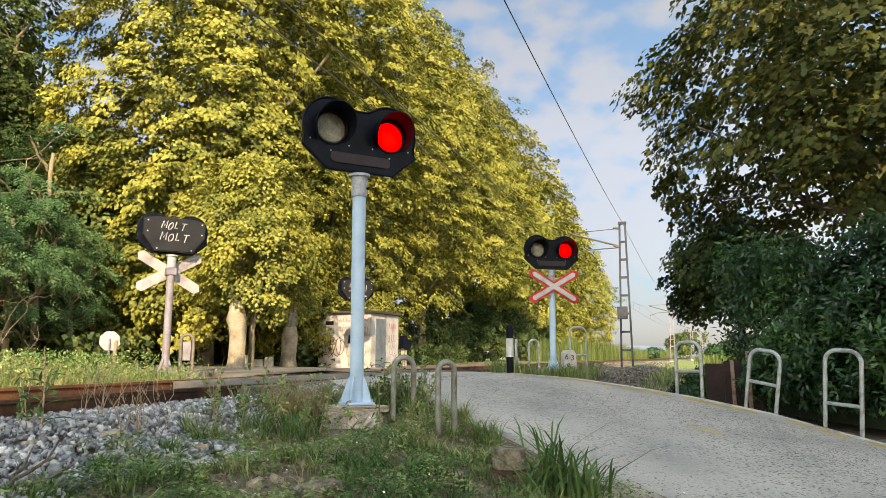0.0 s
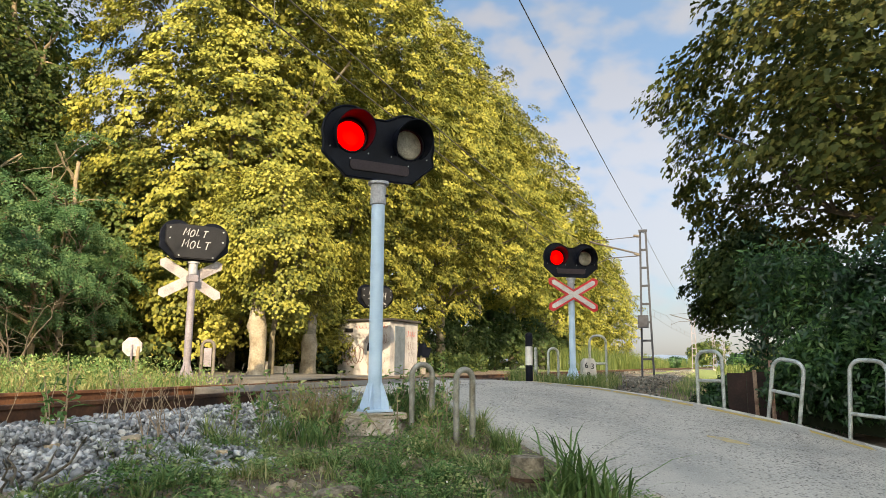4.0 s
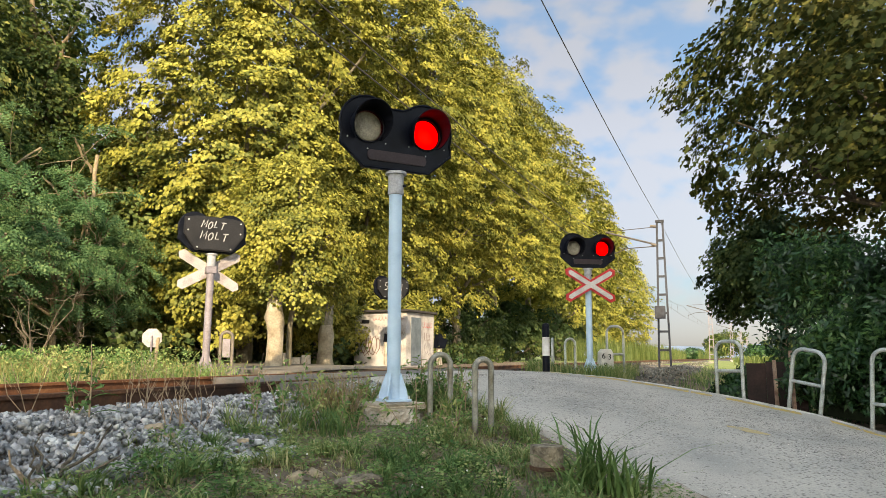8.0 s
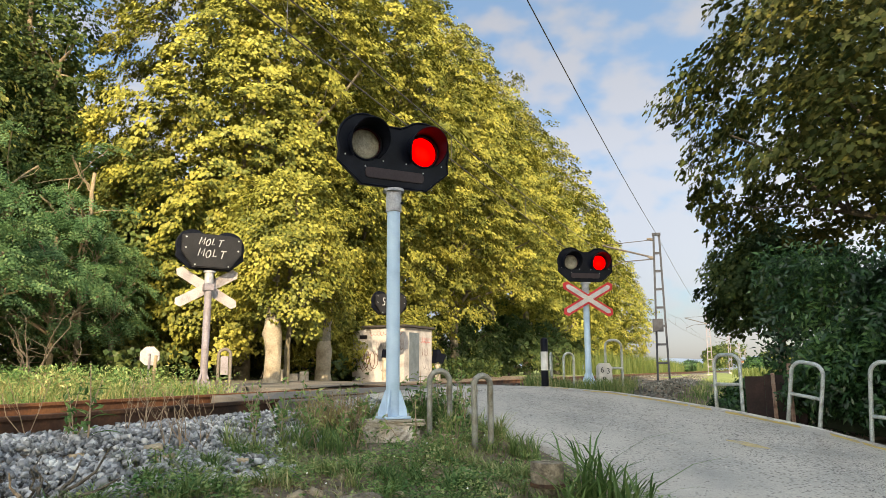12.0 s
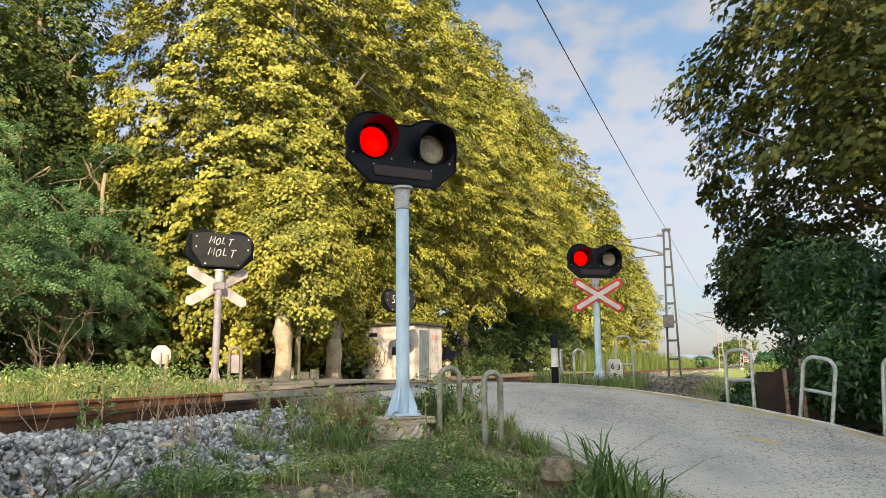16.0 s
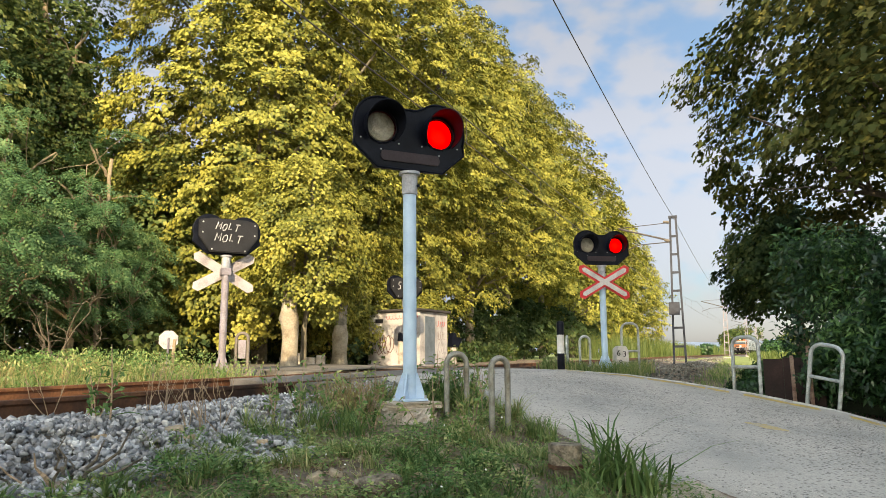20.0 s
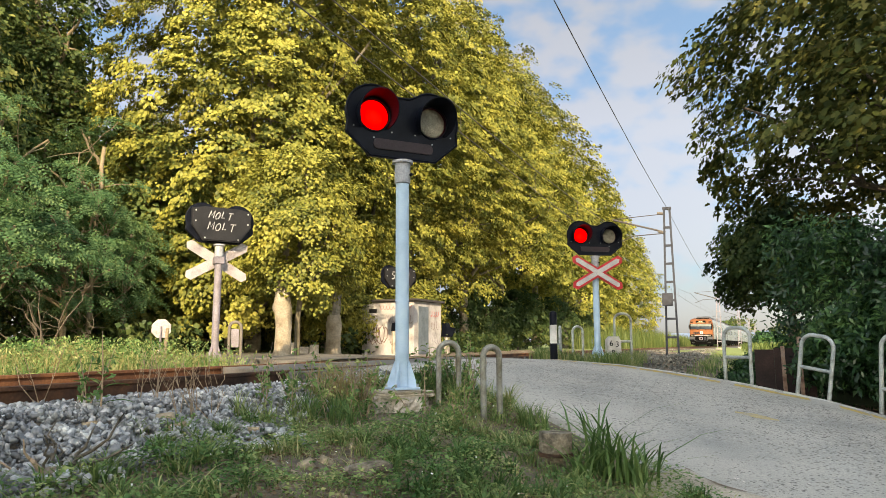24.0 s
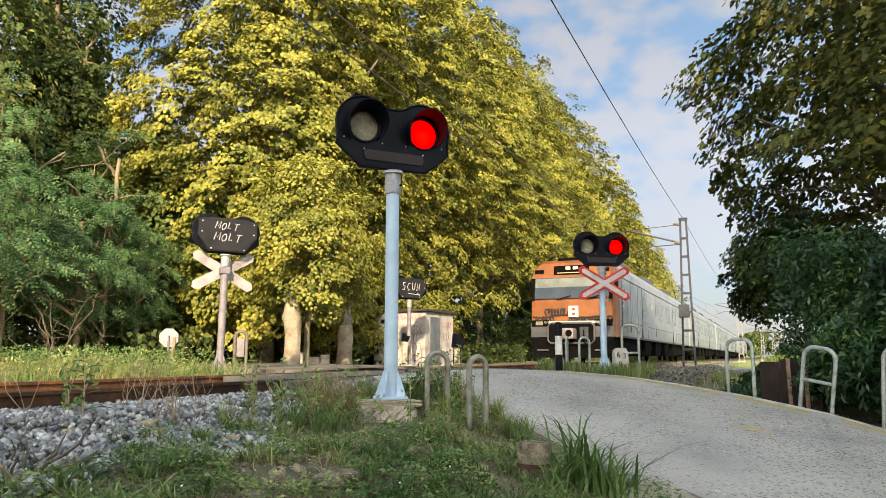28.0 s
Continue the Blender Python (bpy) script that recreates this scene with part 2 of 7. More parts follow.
M = dict(
    soil=mat("soil", (0.19, 0.145, 0.105), 0.95, dark=(0.1, 0.08, 0.056), light=(0.3, 0.24, 0.18), scale=2.5, fine=35, bump=0.8, dist=0.03),
    ballast_bed=mat("ballast_bed", (0.11, 0.105, 0.1), 0.95, scale=3, fine=18, bump=1.0, dist=0.05),
    stone=mat("stone", (0.36, 0.362, 0.37), 0.85, dark=(0.17, 0.175, 0.185), light=(0.56, 0.545, 0.51), scale=6, fine=30, bump=0.5, island=0.6),
    # darker, duller copy of stone for the stretch past the crossing
    stone_dull=mat("stone_dull", (0.2, 0.19, 0.165), 0.95, dark=(0.1, 0.1, 0.085), light=(0.3, 0.285, 0.25), scale=2, fine=30, bump=0.5, island=0.5),
    tan_stone=mat("tan_stone", (0.42, 0.33, 0.22), 0.9, scale=9, fine=50, bump=0.6),
    road=mat("road", (0.47, 0.44, 0.395), 0.92, dark=(0.35, 0.335, 0.31), light=(0.55, 0.51, 0.455), scale=0.8, fine=120, bump=0.5, bump_scale=70, dist=0.012),
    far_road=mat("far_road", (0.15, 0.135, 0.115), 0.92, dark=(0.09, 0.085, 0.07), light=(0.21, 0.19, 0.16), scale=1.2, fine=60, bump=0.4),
    pebble=mat("pebble", (0.29, 0.265, 0.24), 0.9, dark=(0.13, 0.12, 0.115), light=(0.55, 0.51, 0.46), scale=9, fine=80, bump=0.3, island=0.6),
    concrete=mat("concrete", (0.46, 0.4, 0.33), 0.92, dark=(0.27, 0.24, 0.2), light=(0.58, 0.52, 0.45), scale=5, fine=50, bump=0.6, dist=0.015),
    sandy=mat("sandy_concrete", (0.5, 0.43, 0.34), 0.95, dark=(0.4, 0.34, 0.27), light=(0.56, 0.49, 0.4), scale=3, fine=60, bump=0.4),
    crack_soil=mat("crack_soil", (0.26, 0.2, 0.15), 0.95, scale=9, fine=50, bump=0.8),
    kerb=mat("kerb", (0.42, 0.4, 0.36), 0.9, scale=3, fine=70, bump=0.4),
    yellow=mat("yellow_paint", (0.55, 0.38, 0.1), 0.85, dark=(0.36, 0.3, 0.2), light=(0.62, 0.44, 0.12), scale=7, fine=60, bump=0.3),
    faded_yellow=mat("faded_yellow", (0.52, 0.4, 0.19), 0.9, dark=(0.43, 0.39, 0.31), light=(0.54, 0.44, 0.24), scale=9, fine=60, bump=0.3),
    white_line=mat("white_paint_worn", (0.62, 0.6, 0.55), 0.85, dark=(0.4, 0.38, 0.34), scale=6, fine=60, bump=0.3),
    rail=mat("rail_rust", (0.14, 0.06, 0.03), 0.75, 0.2, dark=(0.06, 0.028, 0.018), light=(0.22, 0.1, 0.045), scale=3, fine=40, bump=0.4),
    # rail rust darkened for the near rail's shaded face; the post collar shares it
    rail_dark=mat("rail_rust_shaded", (0.085, 0.04, 0.024), 0.7, 0.2, dark=(0.03, 0.017, 0.012), light=(0.17, 0.075, 0.035), scale=3, fine=40, bump=0.4),
    rail_top=mat("rail_top", (0.45, 0.4, 0.36), 0.3, 0.9, scale=3, fine=40, bump=0.1),
    sleeper=mat("sleeper", (0.12, 0.09, 0.07), 0.9, scale=4, fine=40, bump=0.5),
    deck=mat("deck", (0.17, 0.155, 0.14), 0.85, scale=2, fine=60, bump=0.4),
    pole_blue=mat("pole_blue", (0.42, 0.57, 0.74), 0.5, dark=(0.36, 0.5, 0.66), light=(0.47, 0.62, 0.78), scale=5, fine=80, bump=0.08, grain=0.12),
    pole_grey=mat("pole_grey", (0.215, 0.195, 0.225), 0.55, dark=(0.17, 0.15, 0.165), scale=4, fine=60, bump=0.15),
    collar_grey=mat("collar_grey", (0.36, 0.37, 0.41), 0.5, dark=(0.26, 0.265, 0.29), scale=7, fine=60, bump=0.12),
    galv=mat("galvanised", (0.38, 0.41, 0.41), 0.5, 0.3, dark=(0.22, 0.22, 0.2), light=(0.46, 0.49, 0.49), scale=9, fine=80, bump=0.15),
    black=mat("black_plastic", (0.0045, 0.006, 0.0115), 0.42, spec=0.09, dark=(0.0035, 0.0045, 0.008), light=(0.008, 0.01, 0.017), scale=6, fine=90, bump=0.08),
    black_back=mat("black_sheet", (0.014, 0.0145, 0.018), 0.6, spec=0.3, light=(0.02, 0.02, 0.023), scale=4, fine=60, bump=0.1),
    label_strip=mat("label_strip", (0.032, 0.023, 0.028), 0.6, spec=0.25, scale=6, fine=60, bump=0.1),
    lens_off=mat("lens_off", (0.21, 0.195, 0.15), 0.25, dark=(0.14, 0.13, 0.1), light=(0.28, 0.26, 0.2), scale=9, fine=70, bump=0.7, bump_scale=90),
    lens_on=mat("lens_on", (0.3, 0.003, 0.003), 0.5, spec=0.1, emit=(1.0, 0.0, 0.0), strength=0.75, scale=9, fine=80, bump=0.1),
    white=mat("white_enamel", (0.5, 0.46, 0.455), 0.5, dark=(0.4, 0.36, 0.355), light=(0.56, 0.53, 0.52), scale=5, fine=60, bump=0.1),
    white_worn=mat("white_weathered", (0.36, 0.33, 0.345), 0.6, dark=(0.27, 0.24, 0.25), light=(0.42, 0.39, 0.4), scale=5, fine=60, bump=0.15),
    red=mat("red_enamel", (0.5, 0.022, 0.03), 0.5, dark=(0.4, 0.016, 0.022), scale=6, fine=60, bump=0.1),
    spray=mat("white_spray", (0.42, 0.42, 0.43), 0.7, scale=8, fine=60, bump=0),
    spray_red=mat("red_spray", (0.55, 0.06, 0.05), 0.7, scale=8, fine=60, bump=0),
    spray_dark=mat("dark_spray", (0.015, 0.012, 0.014), 0.7, scale=8, fine=60, bump=0),
    spray_brown=mat("brown_spray", (0.16, 0.085, 0.075), 0.7, scale=8, fine=60, bump=0),
    hut_wall=mat("hut_wall", (0.46, 0.445, 0.445), 0.85, dark=(0.3, 0.28, 0.275), light=(0.54, 0.52, 0.52), scale=2.5, fine=40, bump=0.3),
    hut_door=mat("hut_door", (0.12, 0.15, 0.18), 0.6, scale=4, fine=50, bump=0.1),
    hut_roof=mat("hut_roof", (0.045, 0.04, 0.04), 0.85, scale=4, fine=50, bump=0.3),
    bark=mat("plane_bark", (0.16, 0.14, 0.1), 0.9, dark=(0.08, 0.07, 0.05), light=(0.27, 0.23, 0.17), scale=2.2, fine=14, bump=0.8, dist=0.03),
    bark_dark=mat("dark_bark", (0.12, 0.1, 0.075), 0.95, scale=4, fine=25, bump=0.9, dist=0.03),
    bark_pale=mat("pale_branch", (0.27, 0.215, 0.14), 0.9, scale=5, fine=30, bump=0.6),
    limewash_lit=mat("limewash_lit", (0.31, 0.265, 0.2), 0.9, dark=(0.2, 0.16, 0.11), light=(0.42, 0.37, 0.29), scale=3, fine=30, bump=0.5),
    wood=mat("weathered_wood", (0.22, 0.185, 0.14), 0.95, dark=(0.09, 0.07, 0.05), light=(0.38, 0.32, 0.24), scale=12, fine=60, bump=1.0, dist=0.02),
    rust_pale=mat("rusty_post", (0.3, 0.2, 0.15), 0.9, dark=(0.16, 0.08, 0.06), light=(0.4, 0.3, 0.24), scale=6, fine=40, bump=0.3),
    steel_mid=mat("dull_steel", (0.16, 0.14, 0.12), 0.7, 0.2, scale=6, fine=50, bump=0.2),
    steel_dark=mat("mast_steel", (0.035, 0.04, 0.054), 0.7, 0.1, scale=5, fine=50, bump=0.2),
    wire=mat("wire", (0.1, 0.09, 0.085), 0.5, 0.4, scale=5, fine=50, bump=0),
    rust=mat("rusty_sheet", (0.026, 0.0135, 0.0115), 0.9, dark=(0.014, 0.008, 0.0075), light=(0.05, 0.025, 0.019), scale=3, fine=40, bump=0.4),
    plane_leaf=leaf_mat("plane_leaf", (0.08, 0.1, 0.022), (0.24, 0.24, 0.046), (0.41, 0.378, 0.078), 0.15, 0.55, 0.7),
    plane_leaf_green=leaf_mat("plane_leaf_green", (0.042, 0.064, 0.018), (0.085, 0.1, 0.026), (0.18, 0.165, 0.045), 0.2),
    shade_leaf=leaf_mat("shade_leaf", (0.028, 0.055, 0.018), (0.055, 0.09, 0.028), (0.13, 0.155, 0.045), 0.25),
    dark_leaf=leaf_mat("dark_leaf", (0.035, 0.065, 0.02), (0.075, 0.115, 0.032), (0.2, 0.21, 0.055), 0.25),
    olive_leaf=leaf_mat("olive_leaf", (0.08, 0.125, 0.035), (0.15, 0.19, 0.055), (0.32, 0.3, 0.08), 0.3),
    acacia_leaf=leaf_mat("acacia_leaf", (0.05, 0.12, 0.048), (0.115, 0.215, 0.086), (0.25, 0.34, 0.13), 0.3),
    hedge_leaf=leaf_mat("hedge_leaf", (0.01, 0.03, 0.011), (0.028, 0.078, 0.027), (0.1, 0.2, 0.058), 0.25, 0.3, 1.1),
    grass=leaf_mat("grass", (0.07, 0.145, 0.045), (0.22, 0.3, 0.1), (0.55, 0.5, 0.26), 0.3, patch=1.2),
    weed=leaf_mat("weed", (0.06, 0.145, 0.045), (0.2, 0.32, 0.105), (0.48, 0.47, 0.2), 0.3, patch=1.6),
    dry_grass=leaf_mat("dry_grass", (0.28, 0.22, 0.1), (0.4, 0.31, 0.15), (0.2, 0.24, 0.06), 0.3, patch=0.5),
    reed=leaf_mat("reed", (0.08, 0.125, 0.036), (0.135, 0.175, 0.05), (0.23, 0.25, 0.09), 0.4),
    blade_leaf=leaf_mat("blade_leaf", (0.06, 0.13, 0.04), (0.12, 0.21, 0.065), (0.2, 0.29, 0.1), 0.3, patch=2.5),
    dead_leaf=leaf_mat("dead_leaf", (0.16, 0.1, 0.06), (0.3, 0.2, 0.12), (0.5, 0.4, 0.27), 0.15),
    hoop_worn=mat("hoop_worn", (0.24, 0.23, 0.2), 0.55, 0.3, dark=(0.13, 0.11, 0.08), light=(0.32, 0.32, 0.29), scale=9, fine=80, bump=0.2),
    stalk=mat("dry_stalk", (0.34, 0.25, 0.17), 0.9, scale=9, fine=60, bump=0.2),
    daisy=mat("daisy", (0.8, 0.8, 0.76), 0.8, scale=9, fine=60, bump=0),
    orange=mat("train_orange", (0.23, 0.07, 0.012), 0.5, dark=(0.185, 0.054, 0.009), light=(0.26, 0.082, 0.016), scale=1.5, fine=30, bump=0.05),
    silver=mat("train_silver", (0.3, 0.335, 0.385), 0.45, 0.25, dark=(0.22, 0.24, 0.27), light=(0.36, 0.39, 0.43), scale=0.9, fine=20, bump=0.06),
    train_grey=mat("train_grey", (0.065, 0.068, 0.08), 0.55, scale=2, fine=30, bump=0.1),
    under=mat("underframe", (0.005, 0.005, 0.005), 0.95, spec=0.05, scale=3, fine=30, bump=0.2),
    glass=mat("train_glass", (0.03, 0.04, 0.055), 0.08, scale=2, fine=30, bump=0),
    side_glass=mat("side_glass", (0.2, 0.235, 0.28), 0.25, 0.2, scale=2, fine=30, bump=0),
    blind=mat("blind", (0.16, 0.185, 0.18), 0.7, scale=2, fine=30, bump=0),
    led=mat("led", (0.8, 0.6, 0.3), 0.4, emit=(1.0, 0.72, 0.35), strength=0.7, bump=0),
    hedge_shade=mat("hedge_shade", (0.012, 0.022, 0.009), 0.95, scale=6, fine=40, bump=0.6),
    field=mat("field", (0.2, 0.25, 0.07), 0.95, scale=0.05, fine=3, bump=0.5),
    # blue base colour carries the distance haze over the hills
    hill=mat("hill", (0.16, 0.22, 0.32), 0.95, scale=0.01, fine=0.5, bump=0),
    far_white=mat("far_white", (0.58, 0.565, 0.54), 0.8, scale=2, fine=9, bump=0),
)


def speckle(m, scale, amount, dark, light):
    """Small dark and pale grains set in a surface."""
    nt = m.node_tree
    N, L = nt.nodes.new, nt.links.new
    b = nt.nodes["Principled BSDF"]
    src = b.inputs["Base Color"].links[0].from_socket
    tc, vo, r1, r2, mx, gate, nz = N("ShaderNodeTexCoord"), N("ShaderNodeTexVoronoi"), N("ShaderNodeValToRGB"), N("ShaderNodeValToRGB"), N("ShaderNodeMix"), N("ShaderNodeMath"), N("ShaderNodeTexNoise")
    vo.inputs["Scale"].default_value = scale
    L(tc.outputs["Object"], vo.inputs["Vector"])
    nz.inputs["Scale"].default_value = scale * 0.05
    L(tc.outputs["Object"], nz.inputs["Vector"])
    r1.color_ramp.elements[0].position, r1.color_ramp.elements[0].color = 0.18, (amount, amount, amount, 1)
    r1.color_ramp.elements[1].position, r1.color_ramp.elements[1].color = 0.42, (0, 0, 0, 1)
    L(vo.outputs["Distance"], r1.inputs[0])
    gate.operation = "MULTIPLY"
    r3 = N("ShaderNodeValToRGB")
    r3.color_ramp.elements[0].position, r3.color_ramp.elements[1].position = 0.36, 0.56
    L(nz.outputs[0], r3.inputs[0])
    L(r1.outputs[0], gate.inputs[0])
    L(r3.outputs[0], gate.inputs[1])
    r2.color_ramp.interpolation = "CONSTANT"
    r2.color_ramp.elements[0].color, r2.color_ramp.elements[1].color = (*dark, 1), (*light, 1)
    r2.color_ramp.elements[1].position = 0.62
    L(vo.outputs["Color"], r2.inputs[0])
    mx.data_type = "RGBA"
    L(gate.outputs[0], mx.inputs[0])
    L(src, mx.inputs[6])
    L(r2.outputs[0], mx.inputs[7])
    L(mx.outputs[2], b.inputs["Base Color"])


speckle(M["road"], 26, 0.85, (0.15, 0.13, 0.12), (0.6, 0.55, 0.48))


# ---- building helpers ----
def part(name, bm, material, parent=None, label="", smooth=False):
    me = bpy.data.meshes.new(name)
    if isinstance(bm, bmesh.types.BMesh):
        bm.normal_update()
        bm.to_mesh(me)
        bm.free()
    else:
        me.from_pydata(*bm)
    if smooth:
        for p in me.polygons:
            p.use_smooth = True
        me.set_sharp_from_angle(angle=radians(38))
    me.materials.append(M[material])
    ob = new(name, me)
    ob.parent = parent
    if label:
        ob["label"] = label
    return ob


def thing(name, m, label, category, group="", kind=""):
    ob = new(name)
    ob.matrix_world = m
    return tagged(ob, label, category, group, kind)


def box(x0, x1, y0, y1, z0, z1, bevel=0.0, bm=None, m=None):
    bm = bm or bmesh.new()
    mm = Matrix.LocRotScale(((x0 + x1) / 2, (y0 + y1) / 2, (z0 + z1) / 2), None, (abs(x1 - x0), abs(y1 - y0), abs(z1 - z0)))
    g = bmesh.ops.create_cube(bm, size=1, matrix=(m @ mm) if m else mm)
    if bevel:
        es = list({e for v in g["verts"] for e in v.link_edges})
        bmesh.ops.bevel(bm, geom=es, offset=bevel, segments=2, affect="EDGES", profile=0.6)
    return bm


def prism(outline, y0, y1, bm=None, bevel=0.0):
    """Closed outline of (x, z) pushed from y0 to y1."""
    bm = bm or bmesh.new()
    a = [bm.verts.new((x, y0, z)) for x, z in outline]
    b = [bm.verts.new((x, y1, z)) for x, z in outline]
    n = len(a)
    bm.faces.new(a), bm.faces.new(b[::-1])
    for i in range(n):
        bm.faces.new((a[i], b[i], b[(i + 1) % n], a[(i + 1) % n]))
    bmesh.ops.recalc_face_normals(bm, faces=bm.faces)
    if bevel:
        rim = [e for e in bm.edges if abs(e.verts[0].co.y - e.verts[1].co.y) < 1e-6]
        bmesh.ops.bevel(bm, geom=rim, offset=bevel, segments=2, affect="EDGES")
    return bm


def tube(points, radius, seg=10, bm=None, cap=True):
    """Round tube along points; radius one number or one a point."""
    bm = bm or bmesh.new()
    pts = [Vector(p) for p in points]
    rads = radius if isinstance(radius, (list, tuple)) else [radius] * len(pts)
    rings, last = [], None
    for i, p in enumerate(pts):
        d = (pts[min(i + 1, len(pts) - 1)] - pts[max(i - 1, 0)]).normalized()
        if last is None:
            ref = Vector((1, 0, 0)) if abs(d.x) < 0.8 else Vector((0, 1, 0))
            a = d.cross(ref).normalized()
        else:
            a = (last - d * last.dot(d)).normalized()
        last = a
        b = d.cross(a)
        rings.append([bm.verts.new(p + rads[i] * (math.cos(k * math.tau / seg) * a + math.sin(k * math.tau / seg) * b)) for k in range(seg)])
    for r0, r1 in zip(rings, rings[1:]):
        for k in range(seg):
            bm.faces.new((r0[k], r0[(k + 1) % seg], r1[(k + 1) % seg], r1[k]))
    if cap:
        bm.faces.new(rings[0][::-1]), bm.faces.new(rings[-1])
    return bm


def mesh_np(name, verts, faces_flat, nside, material, parent=None, label=""):
    """A mesh from arrays; every face has nside corners."""
    me = bpy.data.meshes.new(name)
    nf = len(faces_flat) // nside
    me.vertices.add(len(verts))
    me.vertices.foreach_set("co", np.ascontiguousarray(verts, dtype=np.float32).ravel())
    me.loops.add(nf * nside)
    me.loops.foreach_set("vertex_index", np.ascontiguousarray(faces_flat, dtype=np.int32))
    me.polygons.add(nf)
    me.polygons.foreach_set("loop_start", np.arange(0, nf * nside, nside, dtype=np.int32))
    me.update(calc_edges=True)
    me.validate()
    me.materials.append(M[material])
    ob = new(name, me)
    ob.parent = parent
    if label:
        ob["label"] = label
    return ob


# leaf outlines: x across, y along, z fold; corners in order round the leaf
BROAD = np.array([(0, 0, 0), (0.38, 0.22, 0.09), (0.3, 0.62, 0.07), (0, 1.0, -0.05), (-0.3, 0.62, 0.07), (-0.38, 0.22, 0.09)])
FOLD = np.array([(0, 0, 0), (0.42, 0.45, 0.1), (0, 1.0, -0.05), (-0.42, 0.45, 0.1)])
LANCE = np.array([(0, 0, 0), (0.17, 0.35, 0.05), (0, 1.0, -0.1), (-0.17, 0.35, 0.05)])


def leaves(name, P, D, size, shape, material, parent=None, label="", rng=None, up=0.3):
    """One leaf at each place P, its blade facing about D; size a number or an array."""
    n = len(P)
    D = D + rng.normal(0, 0.45, (n, 3)) + np.array([0, 0, up])
    D /= np.linalg.norm(D, axis=1)[:, None]
    A = rng.normal(0, 1, (n, 3)) + np.array([0, 0, -0.5])
    A -= (A * D).sum(1)[:, None] * D
    A /= np.linalg.norm(A, axis=1)[:, None]
    B = np.cross(A, D)
    s = (np.ones(n) * size * rng.uniform(0.7, 1.3, n))[:, None, None]
    V = P[:, None, :] + s * (shape[None, :, 0, None] * B[:, None, :] + (shape[None, :, 1, None] - 0.4) * A[:, None, :] + shape[None, :, 2, None] * D[:, None, :])
    k = len(shape)
    return mesh_np(name, V.reshape(-1, 3), np.arange(n * k), k, material, parent, label)


def clumps(rng, centers, radii, per, flat=0.75, inner=0.55):
    """Places and outward ways over the shells of many small clumps."""
    n = len(centers) * per
    v = rng.normal(0, 1, (n, 3))
    v /= np.linalg.norm(v, axis=1)[:, None]
    r = np.repeat(radii, per)[:, None] * rng.uniform(inner, 1.05, (n, 1))
    off = v * r * np.array([1, 1, flat])
    return np.repeat(centers, per, 0) + off, v


PLANE = np.array([(0, 0.02, 0), (0.5, 0.26, 0.09), (0.24, 0.45, 0.02), (0.34, 0.8, 0.06), (0, 1.05, -0.09), (-0.34, 0.8, 0.06), (-0.24, 0.45, 0.02), (-0.5, 0.26, 0.09)])


def pinnate(pairs=5):
    """A compound leaf: leaflets in pairs along a drooping rib, each a four-cornered blade."""
    V = []
    for i in range(pairs):
        y = 0.16 + 0.84 * i / pairs
        ln = 0.26 * (1 - 0.45 * abs(2 * i / (pairs - 1) - 0.8))
        for sx in (-1, 1):
            z = -0.16 * y * y
            V += [(0, y, z), (sx * ln * 0.45, y - 0.045, z + 0.03), (sx * ln, y + 0.07, z - 0.03), (sx * ln * 0.5, y + 0.1, z + 0.03)]
    return np.array(V)


def foliage(name, P, D, A, size, shape, material, parent, rng, nside=None, loose=0.35, label=""):
    """One leaf at each place P: the blade faces D and points along A, both loosely; nside splits a compound leaf."""
    n = len(P)
    D = D / np.linalg.norm(D, axis=1)[:, None] + rng.normal(0, loose, (n, 3))
    D /= np.linalg.norm(D, axis=1)[:, None]
    A = A + rng.normal(0, loose, (n, 3))
    A -= (A * D).sum(1)[:, None] * D
    A /= np.linalg.norm(A, axis=1)[:, None] + 1e-9
    B = np.cross(A, D)
    s = (np.ones(n) * size * rng.uniform(0.7, 1.3, n))[:, None, None]
    V = P[:, None, :] + s * (shape[None, :, 0, None] * B[:, None, :] + (shape[None, :, 1, None] - 0.4) * A[:, None, :] + shape[None, :, 2, None] * D[:, None, :])
    k = len(shape)
    return mesh_np(name, V.reshape(-1, 3), np.arange(n * k), nside or k, material, parent, label)


def sprays(rng, C, out, R, per, droop=0.4, thick=0.12):
    """Leafy branch ends: each a drooping fan of leaves that shades what hangs below it. Gives places, facings and leaf directions."""
    k = len(C)
    z = np.array([0, 0, 1.0])
    e1 = out * np.array([1, 1, 0.25]) + rng.normal(0, 0.35, (k, 3))
    e1[:, 2] -= droop
    e1 /= np.linalg.norm(e1, axis=1)[:, None]
    e2 = np.cross(np.tile(z, (k, 1)), e1)
    e2 /= np.linalg.norm(e2, axis=1)[:, None] + 1e-9
    nn = np.cross(e1, e2)
    nn *= np.sign(nn[:, 2:3] + 1e-9)
    rep = lambda q: np.repeat(q, per, 0)
    n = k * per
    r, th = np.sqrt(rng.random(n)), rng.uniform(0, math.tau, n)
    a, b = r * np.cos(th), 0.85 * r * np.sin(th)
    RR = np.repeat(R, per)
    w = rng.normal(0, thick, n) - 0.3 * (a + 0.3) ** 2 - 0.25 * b * b
    e1, e2, nn, o = rep(e1), rep(e2), rep(nn), rep(out)
    P = rep(C) + RR[:, None] * (a[:, None] * e1 + b[:, None] * e2 + w[:, None] * nn)
    D = nn * 0.75 + o * 0.65
    A = e1 * (0.5 + a[:, None]) + e2 * b[:, None] - z * 0.55
    return P, D, A


